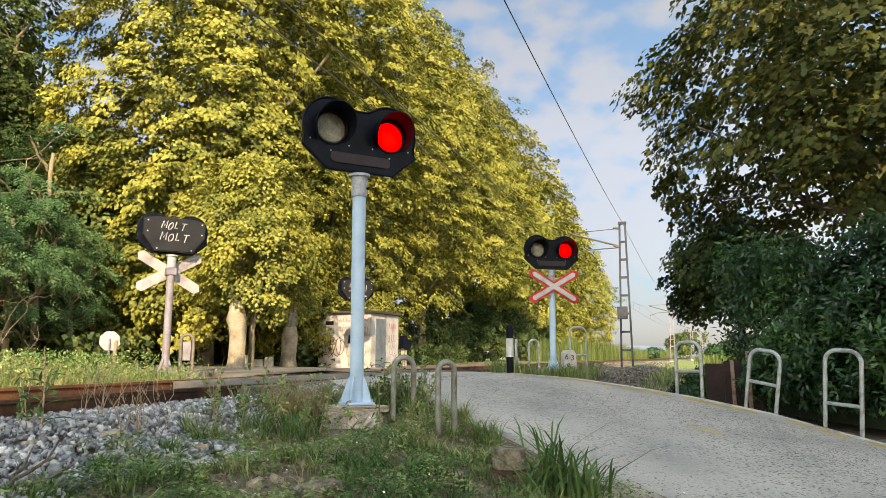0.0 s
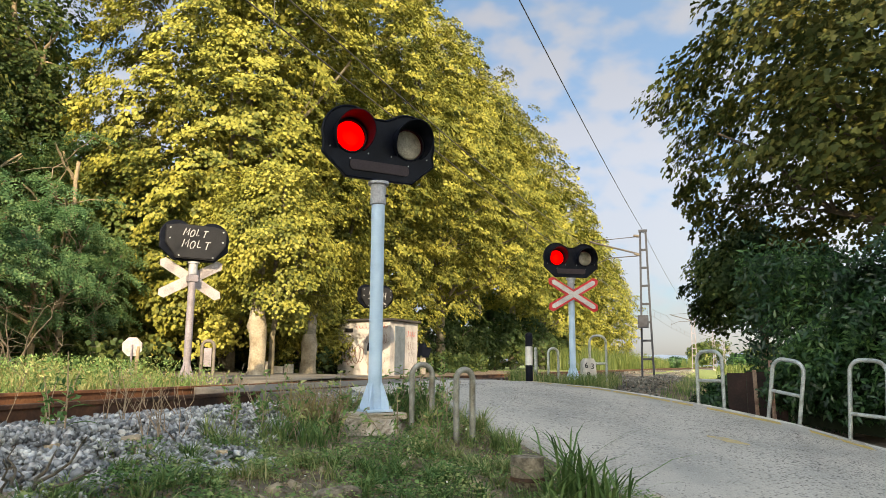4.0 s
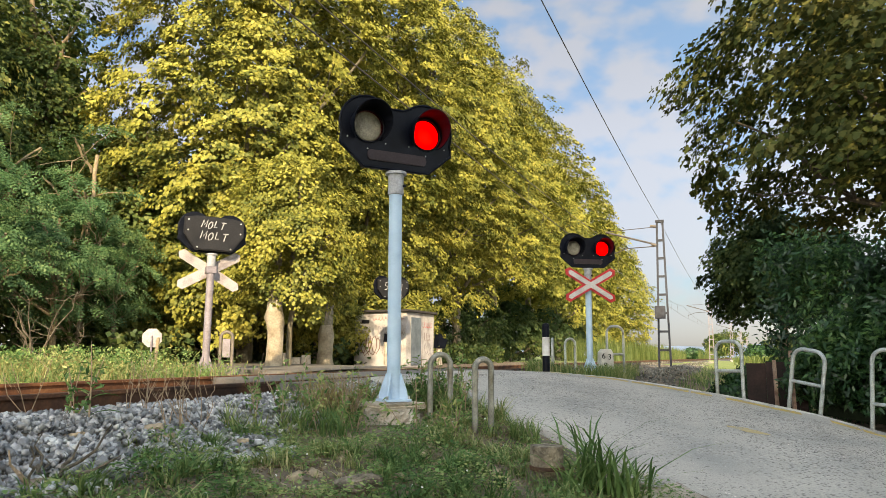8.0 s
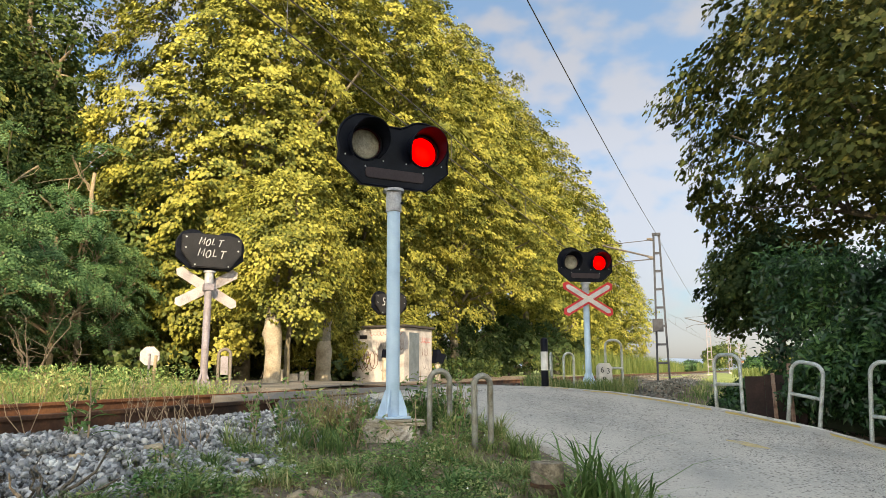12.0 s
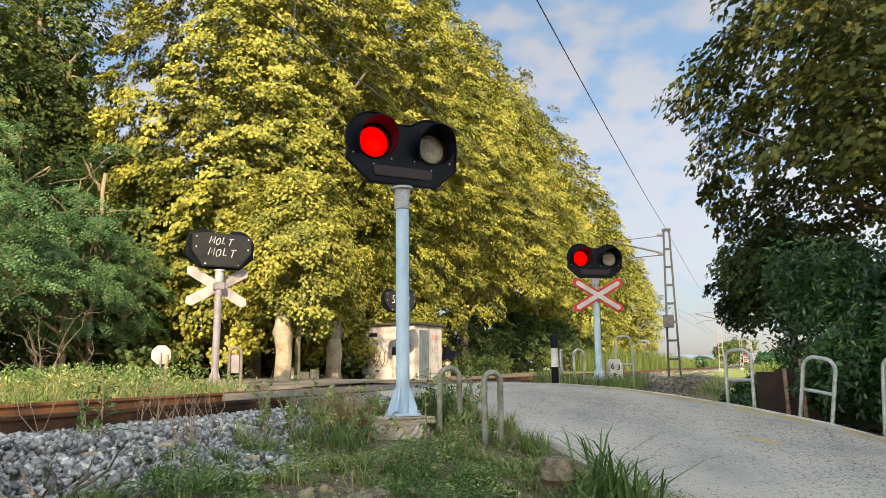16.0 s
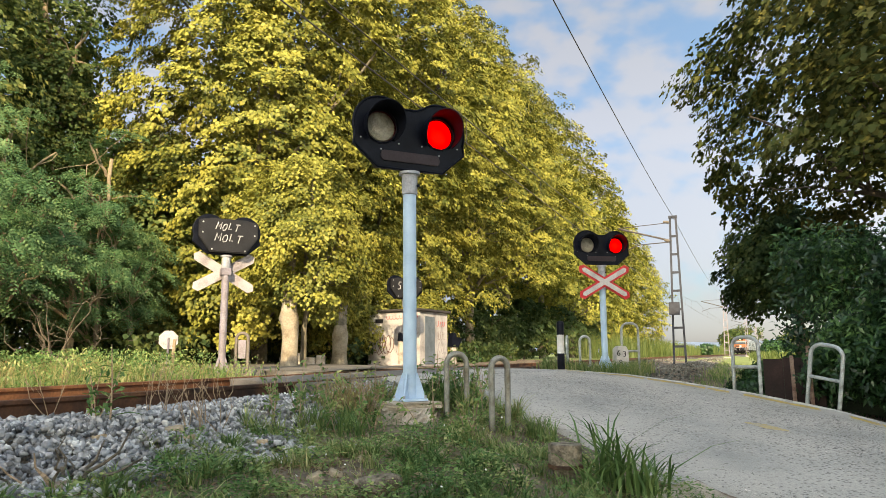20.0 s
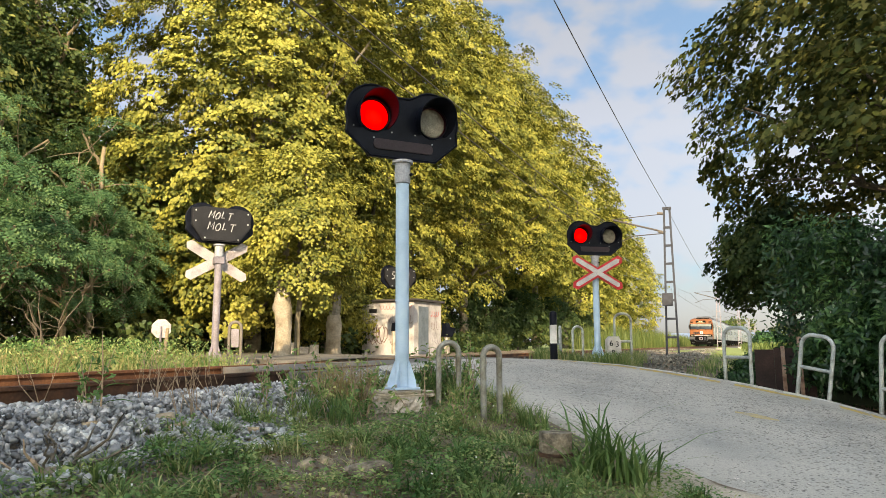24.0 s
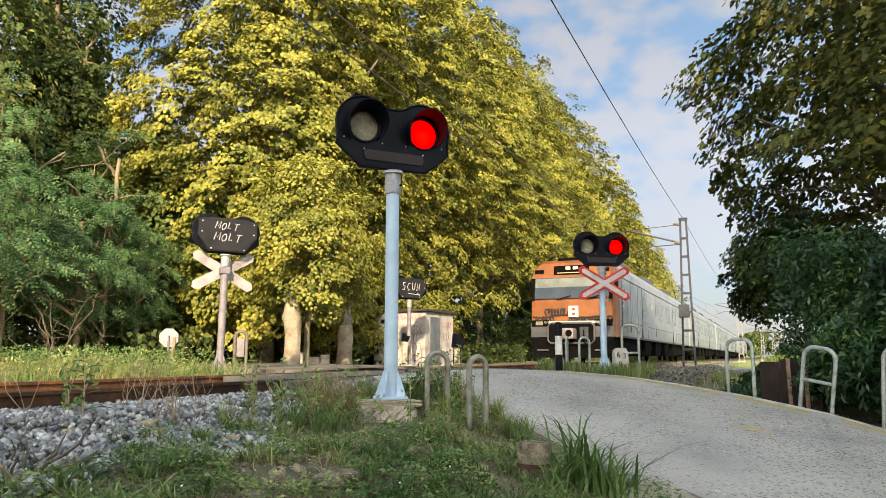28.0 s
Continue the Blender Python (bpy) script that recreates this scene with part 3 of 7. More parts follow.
def envelope(rng, cnt, height, radius, base, seed, squash=1.0, top=2.2, low=0.75, front=None, lumps=0.15):
    """Places and outward ways spread over a crown's uneven outline; front: the way of the light, on whose side it grows fuller."""
    cand = cnt * 4
    u, th = rng.random(cand), rng.uniform(0, math.tau, cand)
    prof = (low + (1 - low) * np.minimum(1, u / 0.3)) * (1 - np.clip((u - 0.35) / 0.65, 0, 1) ** top) ** 0.65
    keep = rng.random(cand) < prof * (1.0 if front is None else 0.55 + 0.45 * np.clip(np.cos(th - front) * 1.6, -0.7, 1))
    u, th, prof = u[keep][:cnt], th[keep][:cnt], prof[keep][:cnt]
    lump = 1 + lumps * np.sin(3 * th + seed + 5 * u) + 0.75 * lumps * np.sin(6 * th + 11 * u + seed * 2) + 0.5 * lumps * np.sin(11 * th - 23 * u + seed) + 0.45 * lumps * np.sin(17 * th + 3 * seed) * np.sin(41 * u + seed)
    lump = np.minimum(lump, 1.16)
    f = np.where(rng.random(len(u)) < 0.66, 1 - np.abs(rng.normal(0, 0.06, len(u))), rng.uniform(0.55, 0.95, len(u)))
    rr = radius * prof * lump * f
    C = np.stack([rr * np.cos(th), rr * squash * np.sin(th), base + (height - base) * (u + 0.025 * np.sin(5 * th + seed))], 1)
    up = np.clip((u - 0.5) * 1.6, -0.1, 1)
    out = np.stack([np.cos(th), np.sin(th), up], 1)
    return C, out / np.linalg.norm(out, axis=1)[:, None]


# ---- plan: the straight track runs along U; N points away from the camera's side ----
ANG = radians(22.0)
U = Vector((math.sin(ANG), math.cos(ANG), 0))
NV = Vector((-math.cos(ANG), math.sin(ANG), 0))
O = Vector((-3.45, 6.3, 0))
RAIL_Z = -0.075
RD = Vector((0.51, -0.86, 0)).normalized()      # the road, towards the near side
RP = Vector((0.86, 0.51, 0)).normalized()       # across the road, to its far edge
RL = Vector((1.66, 4.77, 0))                    # a place on the road's near edge
RW = 4.6


def bend(s):
    """How far the track has curved towards the near side at s."""
    d = max(0.0, s - 18.0)
    return 3.0e-4 * d * d if d < 90 else 2.43 + 0.054 * (d - 90)


def W(s, n, z=0.0):
    return O + U * s + NV * (n - bend(s)) + Vector((0, 0, z))


def sn(x, y):
    dx, dy = x - O.x, y - O.y
    return dx * U.x + dy * U.y, dx * NV.x + dy * NV.y


def step(a, b, v):
    t = np.clip((v - a) / (b - a), 0, 1)
    return t * t * (3 - 2 * t)


def road_z(x, y):
    s, n = sn(x, y)
    f = np.interp(n, [-40, -14, -8.5, -7.06, -6.46, -5.57, -4.6, -3.79, -2.6, -1.8, 40], [-2.4, -1.7, -0.92, -0.6, -0.455, -0.31, -0.195, -0.122, -0.078, -0.075, -0.075])
    k = np.interp(n, [-5.6, -5.2, -4.46, -3.78, -2.6], [0.08, 0.076, 0.064, 0.046, 0.0])
    return f + k * np.clip(s - (7.57 + 0.747 * (n + 3.79)), -12, 3)


def road_side(x, y):
    """How far across the road: 0 at the edge by the signal, RW at the other."""
    return (x - RL.x) * RP.x + (y - RL.y) * RP.y


def ground_z(x, y):
    s, n = sn(x, y)
    g = np.interp(n, [-60, -20, -7.5, -5.3, -4.1, -3.4, -2.5, -2.1, -1.6, 1.6, 2.4, 6, 30], [-1.2, -1.2, -1.0, -0.88, -0.63, -0.5, -0.445, -0.375, -0.235, -0.235, -0.17, -0.15, -0.3])
    g = g + 0.03 * np.clip(s, 0, 12) * step(-2, -4, n)
    q = road_side(x, y)
    d = np.maximum(np.maximum(-q, q - RW), 0)
    k = 1 - step(0.0, 1.5, d)
    rz = road_z(x, y) - 0.05
    g = g * (1 - k) + np.where(n > -1.2, np.minimum(g, rz), rz) * k
    bumps = 0.02 * np.sin(x * 3.1 + y * 1.7) + 0.015 * np.sin(x * 7.3 - y * 5.1) + 0.012 * np.sin(y * 9.7 + x * 2.3)
    return g + bumps * (1 - k) * (np.abs(n) > 1.7)


# ---- large structure ----
def grid_axis(c, near, reach):
    out, d, v = [0.0], near, 0.0
    while v < reach:
        if v > 9:
            d *= 1.16
        v += d
        out.append(v)
    return np.array([c - v for v in out[:0:-1]] + [c + v for v in out])


def make_ground():
    xs, ys = grid_axis(0.5, 0.16, 2500), grid_axis(6.0, 0.16, 2500)
    X, Y = np.meshgrid(xs, ys)
    Z = ground_z(X, Y)
    nx, ny = len(xs), len(ys)
    i = (np.arange(ny - 1)[:, None] * nx + np.arange(nx - 1)[None, :]).ravel()
    faces = np.stack([i, i + 1, i + nx + 1, i + nx], 1).ravel()
    ob = mesh_np("ground", np.stack([X, Y, Z], 2).reshape(-1, 3), faces, 4, "soil")
    ob.data.materials.append(M["field"])
    cx, cy = (X[:-1, :-1] + X[1:, 1:]).ravel() / 2, (Y[:-1, :-1] + Y[1:, 1:]).ravel() / 2
    far = (np.hypot(cx, cy) > 45).astype(np.int32)
    ob.data.polygons.foreach_set("material_index", far)
    ob.data.polygons.foreach_set("use_smooth", np.ones(len(far), dtype=bool))
    tagged(ob, "uneven ground of bare soil and grass round the crossing", "ground", kind="structure")


def make_road():
    def wobble(r, q):
        e = 0.0
        if q < 0.01:
            e = 0.07 * math.sin(r * 2.9) + 0.05 * math.sin(r * 6.1 + 1)
        return e

    def pt(r, q):
        p = RL + RD * r + RP * (q + wobble(r, q))
        z = float(road_z(p.x, p.y)) + 0.03 * math.sin(math.pi * min(1, max(0, q / RW)))
        return (p.x, p.y, z if 0 < q < RW else z - (0.09 if q <= 0 else 0.0))
    qs = [-0.02, 0.0, 0.05] + list(np.linspace(0.4, RW - 0.3, 14)) + [RW - 0.02, RW]
    # near slab and far slab are cut along the track
    c0 = ((RL - O) @ NV)

    def r_at(n, q):                       # the r at which the road reaches n
        return (n - c0 - q * (RP @ NV)) / (RD @ NV)
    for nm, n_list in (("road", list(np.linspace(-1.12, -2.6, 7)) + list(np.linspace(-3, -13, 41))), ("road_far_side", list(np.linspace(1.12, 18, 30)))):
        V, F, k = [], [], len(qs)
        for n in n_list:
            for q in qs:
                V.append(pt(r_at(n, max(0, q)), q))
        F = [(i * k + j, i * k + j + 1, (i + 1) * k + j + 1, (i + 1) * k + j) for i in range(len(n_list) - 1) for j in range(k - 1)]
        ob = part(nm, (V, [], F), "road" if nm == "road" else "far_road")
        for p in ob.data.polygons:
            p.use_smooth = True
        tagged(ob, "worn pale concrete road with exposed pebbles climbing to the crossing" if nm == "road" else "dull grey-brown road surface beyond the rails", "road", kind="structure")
    ns = np.linspace(-5.15, -7.5, 34)
    V = []
    for n in ns:
        for q, dz in ((0.12 + 0.05 * math.sin(n * 5) + 0.03 * math.sin(n * 13), 0.006), (0.0, 0.008), (-0.2, -0.02), (-0.45 + 0.06 * math.sin(n * 4), -0.06)):
            p = RL + RD * r_at(n, 0.2) + RP * q
            V.append((p.x, p.y, float(road_z(p.x, p.y)) + dz))
    F = [(i * 4 + j, i * 4 + j + 1, (i + 1) * 4 + j + 1, (i + 1) * 4 + j) for i in range(len(ns) - 1) for j in range(3)]
    ob = part("road_shoulder", (V, [], F), "sandy")
    tagged(ob, "smooth sandy concrete shoulder along the grass edge", "road shoulder", kind="structure")
    V = []
    for n in np.linspace(-5.15, -7.5, 60):
        for k in (-1, 1):
            q = 0.12 + 0.05 * math.sin(n * 5) + 0.03 * math.sin(n * 13) + k * max(0.002, 0.009 + 0.009 * math.sin(n * 17))
            p = RL + RD * r_at(n, 0.2) + RP * q
            V.append((p.x, p.y, float(road_z(p.x, p.y)) + 0.012))
    ob = part("road_crack", (V, [], [(2 * i, 2 * i + 1, 2 * i + 3, 2 * i + 2) for i in range(59)]), "crack_soil")
    tagged(ob, "dark crumbling crack between shoulder and road", "crack", kind="structure")
    # yellow and white edge line, worn through in places
    rng = random.Random(4)
    line = thing("edge_line", pose(0, 0, 0), "worn yellow line with a white strip along the road edge", "road marking", kind="structure")
    for a, b, q0, q1, mt in ((-13, 0, RW - 0.42, RW - 0.25, "yellow"), (-13, 0, RW - 0.19, RW - 0.05, "white_line")):
        n = -2.6
        while n > -11:
            ln = rng.uniform(0.25, 0.9)
            V, F = [], []
            m = 6
            for i in range(m + 1):
                nn = n - ln * i / m
                for q in (q0 + rng.uniform(-.02, .02), q1 + rng.uniform(-.02, .02)):
                    x, y, z = pt(r_at(nn, q), q)
                    V.append((x, y, z + 0.004))
            F = [(2 * i, 2 * i + 1, 2 * i + 3, 2 * i + 2) for i in range(m)]
            part("paint_strip", (V, [], F), mt, line)
            n -= ln + rng.uniform(0.02, 0.3)
    for nc, qc, ln, wd in ((-5.45, 2.4, 0.34, 0.1),):
        V = []
        for i in range(7):
            for q in (qc - wd * (1 - abs(i - 3) / 4), qc + wd * (1 - abs(i - 3) / 4)):
                x, y, z = pt(r_at(nc - ln * i / 6, q), q + 0.1 * i / 6)
                V.append((x, y, z + 0.004))
        part("paint_patch", (V, [], [(2 * i, 2 * i + 1, 2 * i + 3, 2 * i + 2) for i in range(6)]), "faded_yellow", line)
    # exposed pebbles near the camera
    rg = np.random.default_rng(5)
    cnt = 40000
    nn = -2.2 - 6.2 * rg.random(cnt) ** 0.9
    qq = rg.uniform(0.15, RW - 0.5, cnt)
    keep = np.sin(qq * 1.9 + nn * 0.7) + 0.7 * np.sin(nn * 2.3 - qq) + rg.uniform(-1.2, 1.2, cnt) > -0.5
    nn, qq = nn[keep], qq[keep]
    V = []
    tmpl = np.array([(1, 0, 0), (0.3, 0.8, 0), (-0.8, 0.5, 0), (-0.7, -0.6, 0), (0.4, -0.8, 0), (0.05, 0.0, 1)])
    tri = np.array([(0, 1, 5), (1, 2, 5), (2, 3, 5), (3, 4, 5), (4, 0, 5)])
    for n, q in zip(nn, qq):
        x, y, z = pt(r_at(n, q), q)
        V.append((x, y, z))
    C = np.array(V)
    a, sz = rg.uniform(0, 6.28, len(C)), rg.uniform(0.005, 0.014, len(C))
    ca, sa = np.cos(a)[:, None], np.sin(a)[:, None]
    T = tmpl[None] * np.stack([sz * 1.15, sz * 0.9, sz * 0.25], 1)[:, None, :]
    vv = np.stack([T[..., 0] * ca - T[..., 1] * sa, T[..., 0] * sa + T[..., 1] * ca, T[..., 2]], 2) + C[:, None, :]
    f = (np.arange(len(C)) * 6)[:, None, None] + tri[None]
    ob = mesh_np("road_pebbles", vv.reshape(-1, 3), f.ravel(), 3, "pebble")
    tagged(ob, "dark pebbles showing through the worn road concrete", "pebbles", kind="stuff")


RAIL = [(-0.075, -0.16), (0.075, -0.16), (0.075, -0.148), (0.012, -0.125), (0.012, -0.045), (0.036, -0.03), (0.036, -0.004), (0.026, 0.0),
        (-0.026, 0.0), (-0.036, -0.004), (-0.036, -0.03), (-0.012, -0.045), (-0.012, -0.125), (-0.075, -0.148)]


def make_track():
    track_m = Matrix.Translation(O + Vector((0, 0, RAIL_Z))) @ Matrix.Rotation(-ANG, 4, "Z")        # x across to the near side, y along
    tr = tagged(new("railway_track"), "single broad-gauge railway track with rusty rails", "railway track", kind="structure")
    tr.matrix_world = track_m
    # far rail in the lit rust tone, near rail with shade in its colour
    for x, rm in ((-0.87, "rail"), (0.87, "rail_dark")):
        ys = [-60, 0] + list(range(18, 110, 4)) + [110, 620]
        k = len(RAIL)
        V = [(px + x + bend(y), y, pz) for y in ys for px, pz in RAIL]
        F = [(i * k + j, (i + 1) * k + j, (i + 1) * k + (j + 1) % k, i * k + (j + 1) % k) for i in range(len(ys) - 1) for j in range(k)]
        bm = bmesh.new()
        vs = [bm.verts.new(v) for v in V]
        for f in F:
            bm.faces.new([vs[i] for i in f])
        bmesh.ops.recalc_face_normals(bm, faces=bm.faces)
        r = part("rail", bm, rm, tr, "rusty steel rail with a worn running surface")
        r.data.materials.append(M["rail_top"])
        for p in r.data.polygons:
            if p.normal.z > 0.95 and p.center.z > -0.01:
                p.material_index = 1
    me = None
    for i in range(140):
        y = -14 + i * 0.6
        if me is None:
            ob = part("sleeper", box(-1.3, 1.3, -0.12, 0.12, -0.36, -0.165, 0.02), "sleeper", tr)
            me = ob.data
        else:
            ob = new("sleeper", me)
            ob.parent = tr
        ob.location.x, ob.location.y = bend(y), y
    # rail clips on the near rail
    clip = None
    for i in range(24):
        y = -8 + i * 0.6
        for dx in (-0.08, 0.08):
            if clip is None:
                ob = part("rail_clip", box(-0.035, 0.035, -0.04, 0.04, -0.165, -0.115, 0.01), "rail", tr)
                clip = ob.data
            else:
                ob = new("rail_clip", clip)
                ob.parent = tr
            ob.location.x, ob.location.y = 0.87 + dx, y
    # ballast bed
    V, F = [], []
    prof = [(2.9, -0.5), (2.3, -0.36), (1.7, -0.2), (1.25, -0.16), (0, -0.19), (-1.25, -0.16), (-1.8, -0.2), (-2.6, -0.42)]
    ys = list(np.arange(-14, 30, 0.5)) + list(np.arange(30, 620, 10))
    k = len(prof)
    for y in ys:
        for x, z in prof:
            V.append((x + bend(y), y, z - 0.02 + 0.015 * math.sin(y * 5 + x * 3)))
    F = [(i * k + j, i * k + j + 1, (i + 1) * k + j + 1, (i + 1) * k + j) for i in range(len(ys) - 1) for j in range(k - 1)]
    part("ballast_bed", (V, [], F), "ballast_bed", tr, "bed of grey crushed stone")
    # deck of the crossing between and beside the rails
    for x0, x1 in ((-0.78, 0.78), (0.96, 1.16), (-1.16, -0.96)):
        for j in range(9):
            y0 = 2.6 + j * 0.98
            bm = box(x0, x1, y0, y0 + 0.97, -0.16, -0.012, 0.012)
            for v in bm.verts:
                v.co.y -= v.co.x * 0.63
            part("deck_panel", bm, "deck", tr, "dark worn crossing deck panel")


def stones(name, P, size, material, rng, label, category, seed_shape=20):
    """Angular broken stones, one island each."""
    t = np.array([(-1, -1, -1), (1, -1, -1), (1, 1, -1), (-1, 1, -1), (-1, -1, 1), (1, -1, 1), (1, 1, 1), (-1, 1, 1)]) * 0.72
    f = np.array([(0, 3, 2), (0, 2, 1), (4, 5, 6), (4, 6, 7), (0, 1, 5), (0, 5, 4), (1, 2, 6), (1, 6, 5), (2, 3, 7), (2, 7, 6), (3, 0, 4), (3, 4, 7)])
    n = len(P)
    T = t[None] * rng.uniform(0.5, 1.2, (n, 8, 3)) * (size[:, None] * rng.uniform(0.5, 1.4, (n, 3)))[:, None, :]
    q = rng.normal(0, 1, (n, 4))
    q /= np.linalg.norm(q, axis=1)[:, None]
    w, x, y, z = q.T
    R = np.stack([np.stack([1 - 2 * (y * y + z * z), 2 * (x * y - z * w), 2 * (x * z + y * w)], 1),
                  np.stack([2 * (x * y + z * w), 1 - 2 * (x * x + z * z), 2 * (y * z - x * w)], 1),
                  np.stack([2 * (x * z - y * w), 2 * (y * z + x * w), 1 - 2 * (x * x + y * y)], 1)], 1)
    V = np.einsum("nij,nkj->nki", R, T) + P[:, None, :]
    ff = (np.arange(n) * 8)[:, None, None] + f[None]
    ob = mesh_np(name, V.reshape(-1, 3), ff.ravel(), 3, material)
    return tagged(ob, label, category, kind="stuff")


def make_ballast():
    rng = np.random.default_rng(11)
    cnt = 38000
    s = rng.uniform(-6, 4.2, cnt)
    n = -0.98 - 1.75 * rng.random(cnt) ** 1.0
    edge = -2.35 + 0.25 * np.sin(s * 1.7) + 0.2 * np.sin(s * 3.9 + 1) - 0.5 * step(0.5, -5, s)
    edge = edge + 0.9 * step(0.0, 3.5, s)
    keep = (n > edge + rng.normal(0, 0.12, cnt))
    x = O.x + U.x * s + NV.x * n
    y = O.y + U.y * s + NV.y * n
    q = road_side(x, y)
    keep &= q < -0.3
    x, y = x[keep], y[keep]
    z = ground_z(x, y) + rng.uniform(-0.03, 0.05, len(x))
    stones("ballast_stones", np.stack([x, y, z], 1), rng.uniform(0.011, 0.028, len(x)), "stone", rng,
           "loose grey crushed stones banked up against the rail", "ballast")
    # sparser stones past the crossing, by the far stretch of track
    cnt = 6500
    s = 9.0 + 60 * rng.random(cnt) ** 2.2
    n = np.where(rng.random(cnt) < 0.8, -0.95 - 3.6 * rng.random(cnt), rng.uniform(1, 2.2, cnt))
    x = O.x + U.x * s + NV.x * n
    y = O.y + U.y * s + NV.y * n
    z = np.interp(n, [-3.4, -2.3, -1.7, -1.25, 1.25, 2.2], [-0.45, -0.36, -0.2, -0.16, -0.16, -0.3]) + rng.uniform(0, 0.03, cnt)
    z = np.where(n < -1.7, ground_z(x, y) + rng.uniform(-0.01, 0.03, cnt), z)
    q = road_side(x, y)
    off = (q > RW + 0.15) | (q < -0.3)
    x, y, z = x[off], y[off], z[off]
    stones("ballast_stones", np.stack([x, y, z], 1), rng.uniform(0.018, 0.045, len(x)), "stone_dull", rng,
           "grey crushed stones along the track beyond the crossing", "ballast")


# ---- signals ----
FACE = 30.7


def head_outline():
    pts = []
    for a in np.linspace(200, 52, 14):
        pts.append((-0.3 + 0.275 * math.cos(radians(a)), 0.4 + 0.275 * math.sin(radians(a))))
    pts.append((-0.06, 0.585)), pts.append((0.06, 0.585))
    for a in np.linspace(128, -20, 14):
        pts.append((0.3 + 0.275 * math.cos(radians(a)), 0.4 + 0.275 * math.sin(radians(a))))
    pts += [(0.57, 0.2), (0.335, 0.0), (-0.335, 0.0), (-0.57, 0.2)]
    return pts


def board_with_holes(y0, y1):
    """Front board with two round openings for the lamps."""
    bm = bmesh.new()
    loops = [head_outline()] + [[(cx + 0.158 * math.cos(a), 0.385 + 0.158 * math.sin(a)) for a in np.linspace(0, math.tau, 28, endpoint=False)] for cx in (-0.3, 0.3)]
    es = []
    for lp in loops:
        vs = [bm.verts.new((x, y0, z)) for x, z in lp]
        es += [bm.edges.new((vs[i], vs[(i + 1) % len(vs)])) for i in range(len(vs))]
    bmesh.ops.triangle_fill(bm, use_beauty=True, edges=es)
    g = bmesh.ops.extrude_face_region(bm, geom=bm.faces[:])
    bmesh.ops.translate(bm, verts=[v for v in g["geom"] if isinstance(v, bmesh.types.BMVert)], vec=(0, y1 - y0, 0))
    bmesh.ops.recalc_face_normals(bm, faces=bm.faces)
    return bm


def hood_mesh(cx, z):
    bm = bmesh.new()
    rows = []
    seg = 30
    # a cowl cut back at an angle: long over the top, running out low on both sides
    for i in range(seg + 1):
        a = radians(-48 + 276 * i / seg)
        depth = 0.03 + 0.2 * max(0.0, math.sin((a + radians(48)) / radians(276) * math.pi)) ** 0.75
        row = []
        for r in (0.192, 0.184):
            for y in (-0.02, -0.02 - depth):
                flare = 1.0 - 0.1 * (y + 0.02 == 0) + 0.02 * depth
                row.append(bm.verts.new((cx + r * flare * math.cos(a), y, z - 0.01 + r * flare * math.sin(a))))
        rows.append(row)
    for a, b in zip(rows, rows[1:]):
        for i, j in ((0, 1), (1, 3), (3, 2), (2, 0)):
            bm.faces.new((a[i], a[j], b[j], b[i]))
    for r in (rows[0], rows[-1]):
        bm.faces.new((r[0], r[1], r[3], r[2]))
    bmesh.ops.recalc_face_normals(bm, faces=bm.faces)
    return bm


def lens_mesh():
    bm = bmesh.new()
    rings = []
    for rr, yy in ((0.146, 0.0), (0.134, -0.016), (0.092, -0.028), (0.046, -0.033)):
        rings.append([bm.verts.new((rr * math.cos(a), yy, rr * math.sin(a))) for a in np.linspace(0, math.tau, 32, endpoint=False)])
    back = [[bm.verts.new((v.co.x, -v.co.y + 0.004, v.co.z)) for v in r] for r in rings]
    for rs in (rings, back):
        for a, b in zip(rs, rs[1:]):
            for i in range(32):
                bm.faces.new((a[i], a[(i + 1) % 32], b[(i + 1) % 32], b[i]))
        bm.faces.new(rs[-1])
    for i in range(32):
        bm.faces.new((rings[0][i], rings[0][(i + 1) % 32], back[0][(i + 1) % 32], back[0][i]))
    bmesh.ops.recalc_face_normals(bm, faces=bm.faces)
    return bm


LENSES = []


def stroke_text(lines, parent, m, material, r=0.012, name="graffiti"):
    """Sprayed letters from straight and curved strokes; each line is a list of polylines."""
    bm = bmesh.new()
    for pts in lines:
        tube([m @ Vector((x, 0, z)) for x, z in pts], r, 5, bm)
    for v in bm.verts:
        loc = m.inverted() @ v.co
        loc.y *= 0.25
        v.co = m @ loc
    return part(name, bm, material, parent, "sprayed lettering")


LETTER = dict(
    M=[[(0, 0), (0.05, 1), (0.4, 0.3), (0.75, 1.05), (0.85, 0)]],
    O=[[(0.4, 1), (0.1, 0.8), (0.02, 0.4), (0.25, 0.02), (0.6, 0.1), (0.75, 0.5), (0.6, 0.9), (0.4, 1)]],
    L=[[(0.1, 1), (0.12, 0.05), (0.65, 0.1)]],
    T=[[(0, 0.98), (0.9, 1.0)], [(0.45, 1), (0.42, 0)]],
    S=[[(0.65, 0.95), (0.2, 0.95), (0.15, 0.6), (0.6, 0.45), (0.55, 0.05), (0.05, 0.0)]],
    C=[[(0.7, 0.9), (0.3, 1), (0.05, 0.5), (0.3, 0.02), (0.7, 0.15)]],
    U=[[(0.05, 1), (0.1, 0.2), (0.35, 0.0), (0.65, 0.25), (0.68, 1)]],
    N=[[(0.05, 0), (0.1, 1), (0.6, 0.05), (0.65, 1)]],
)


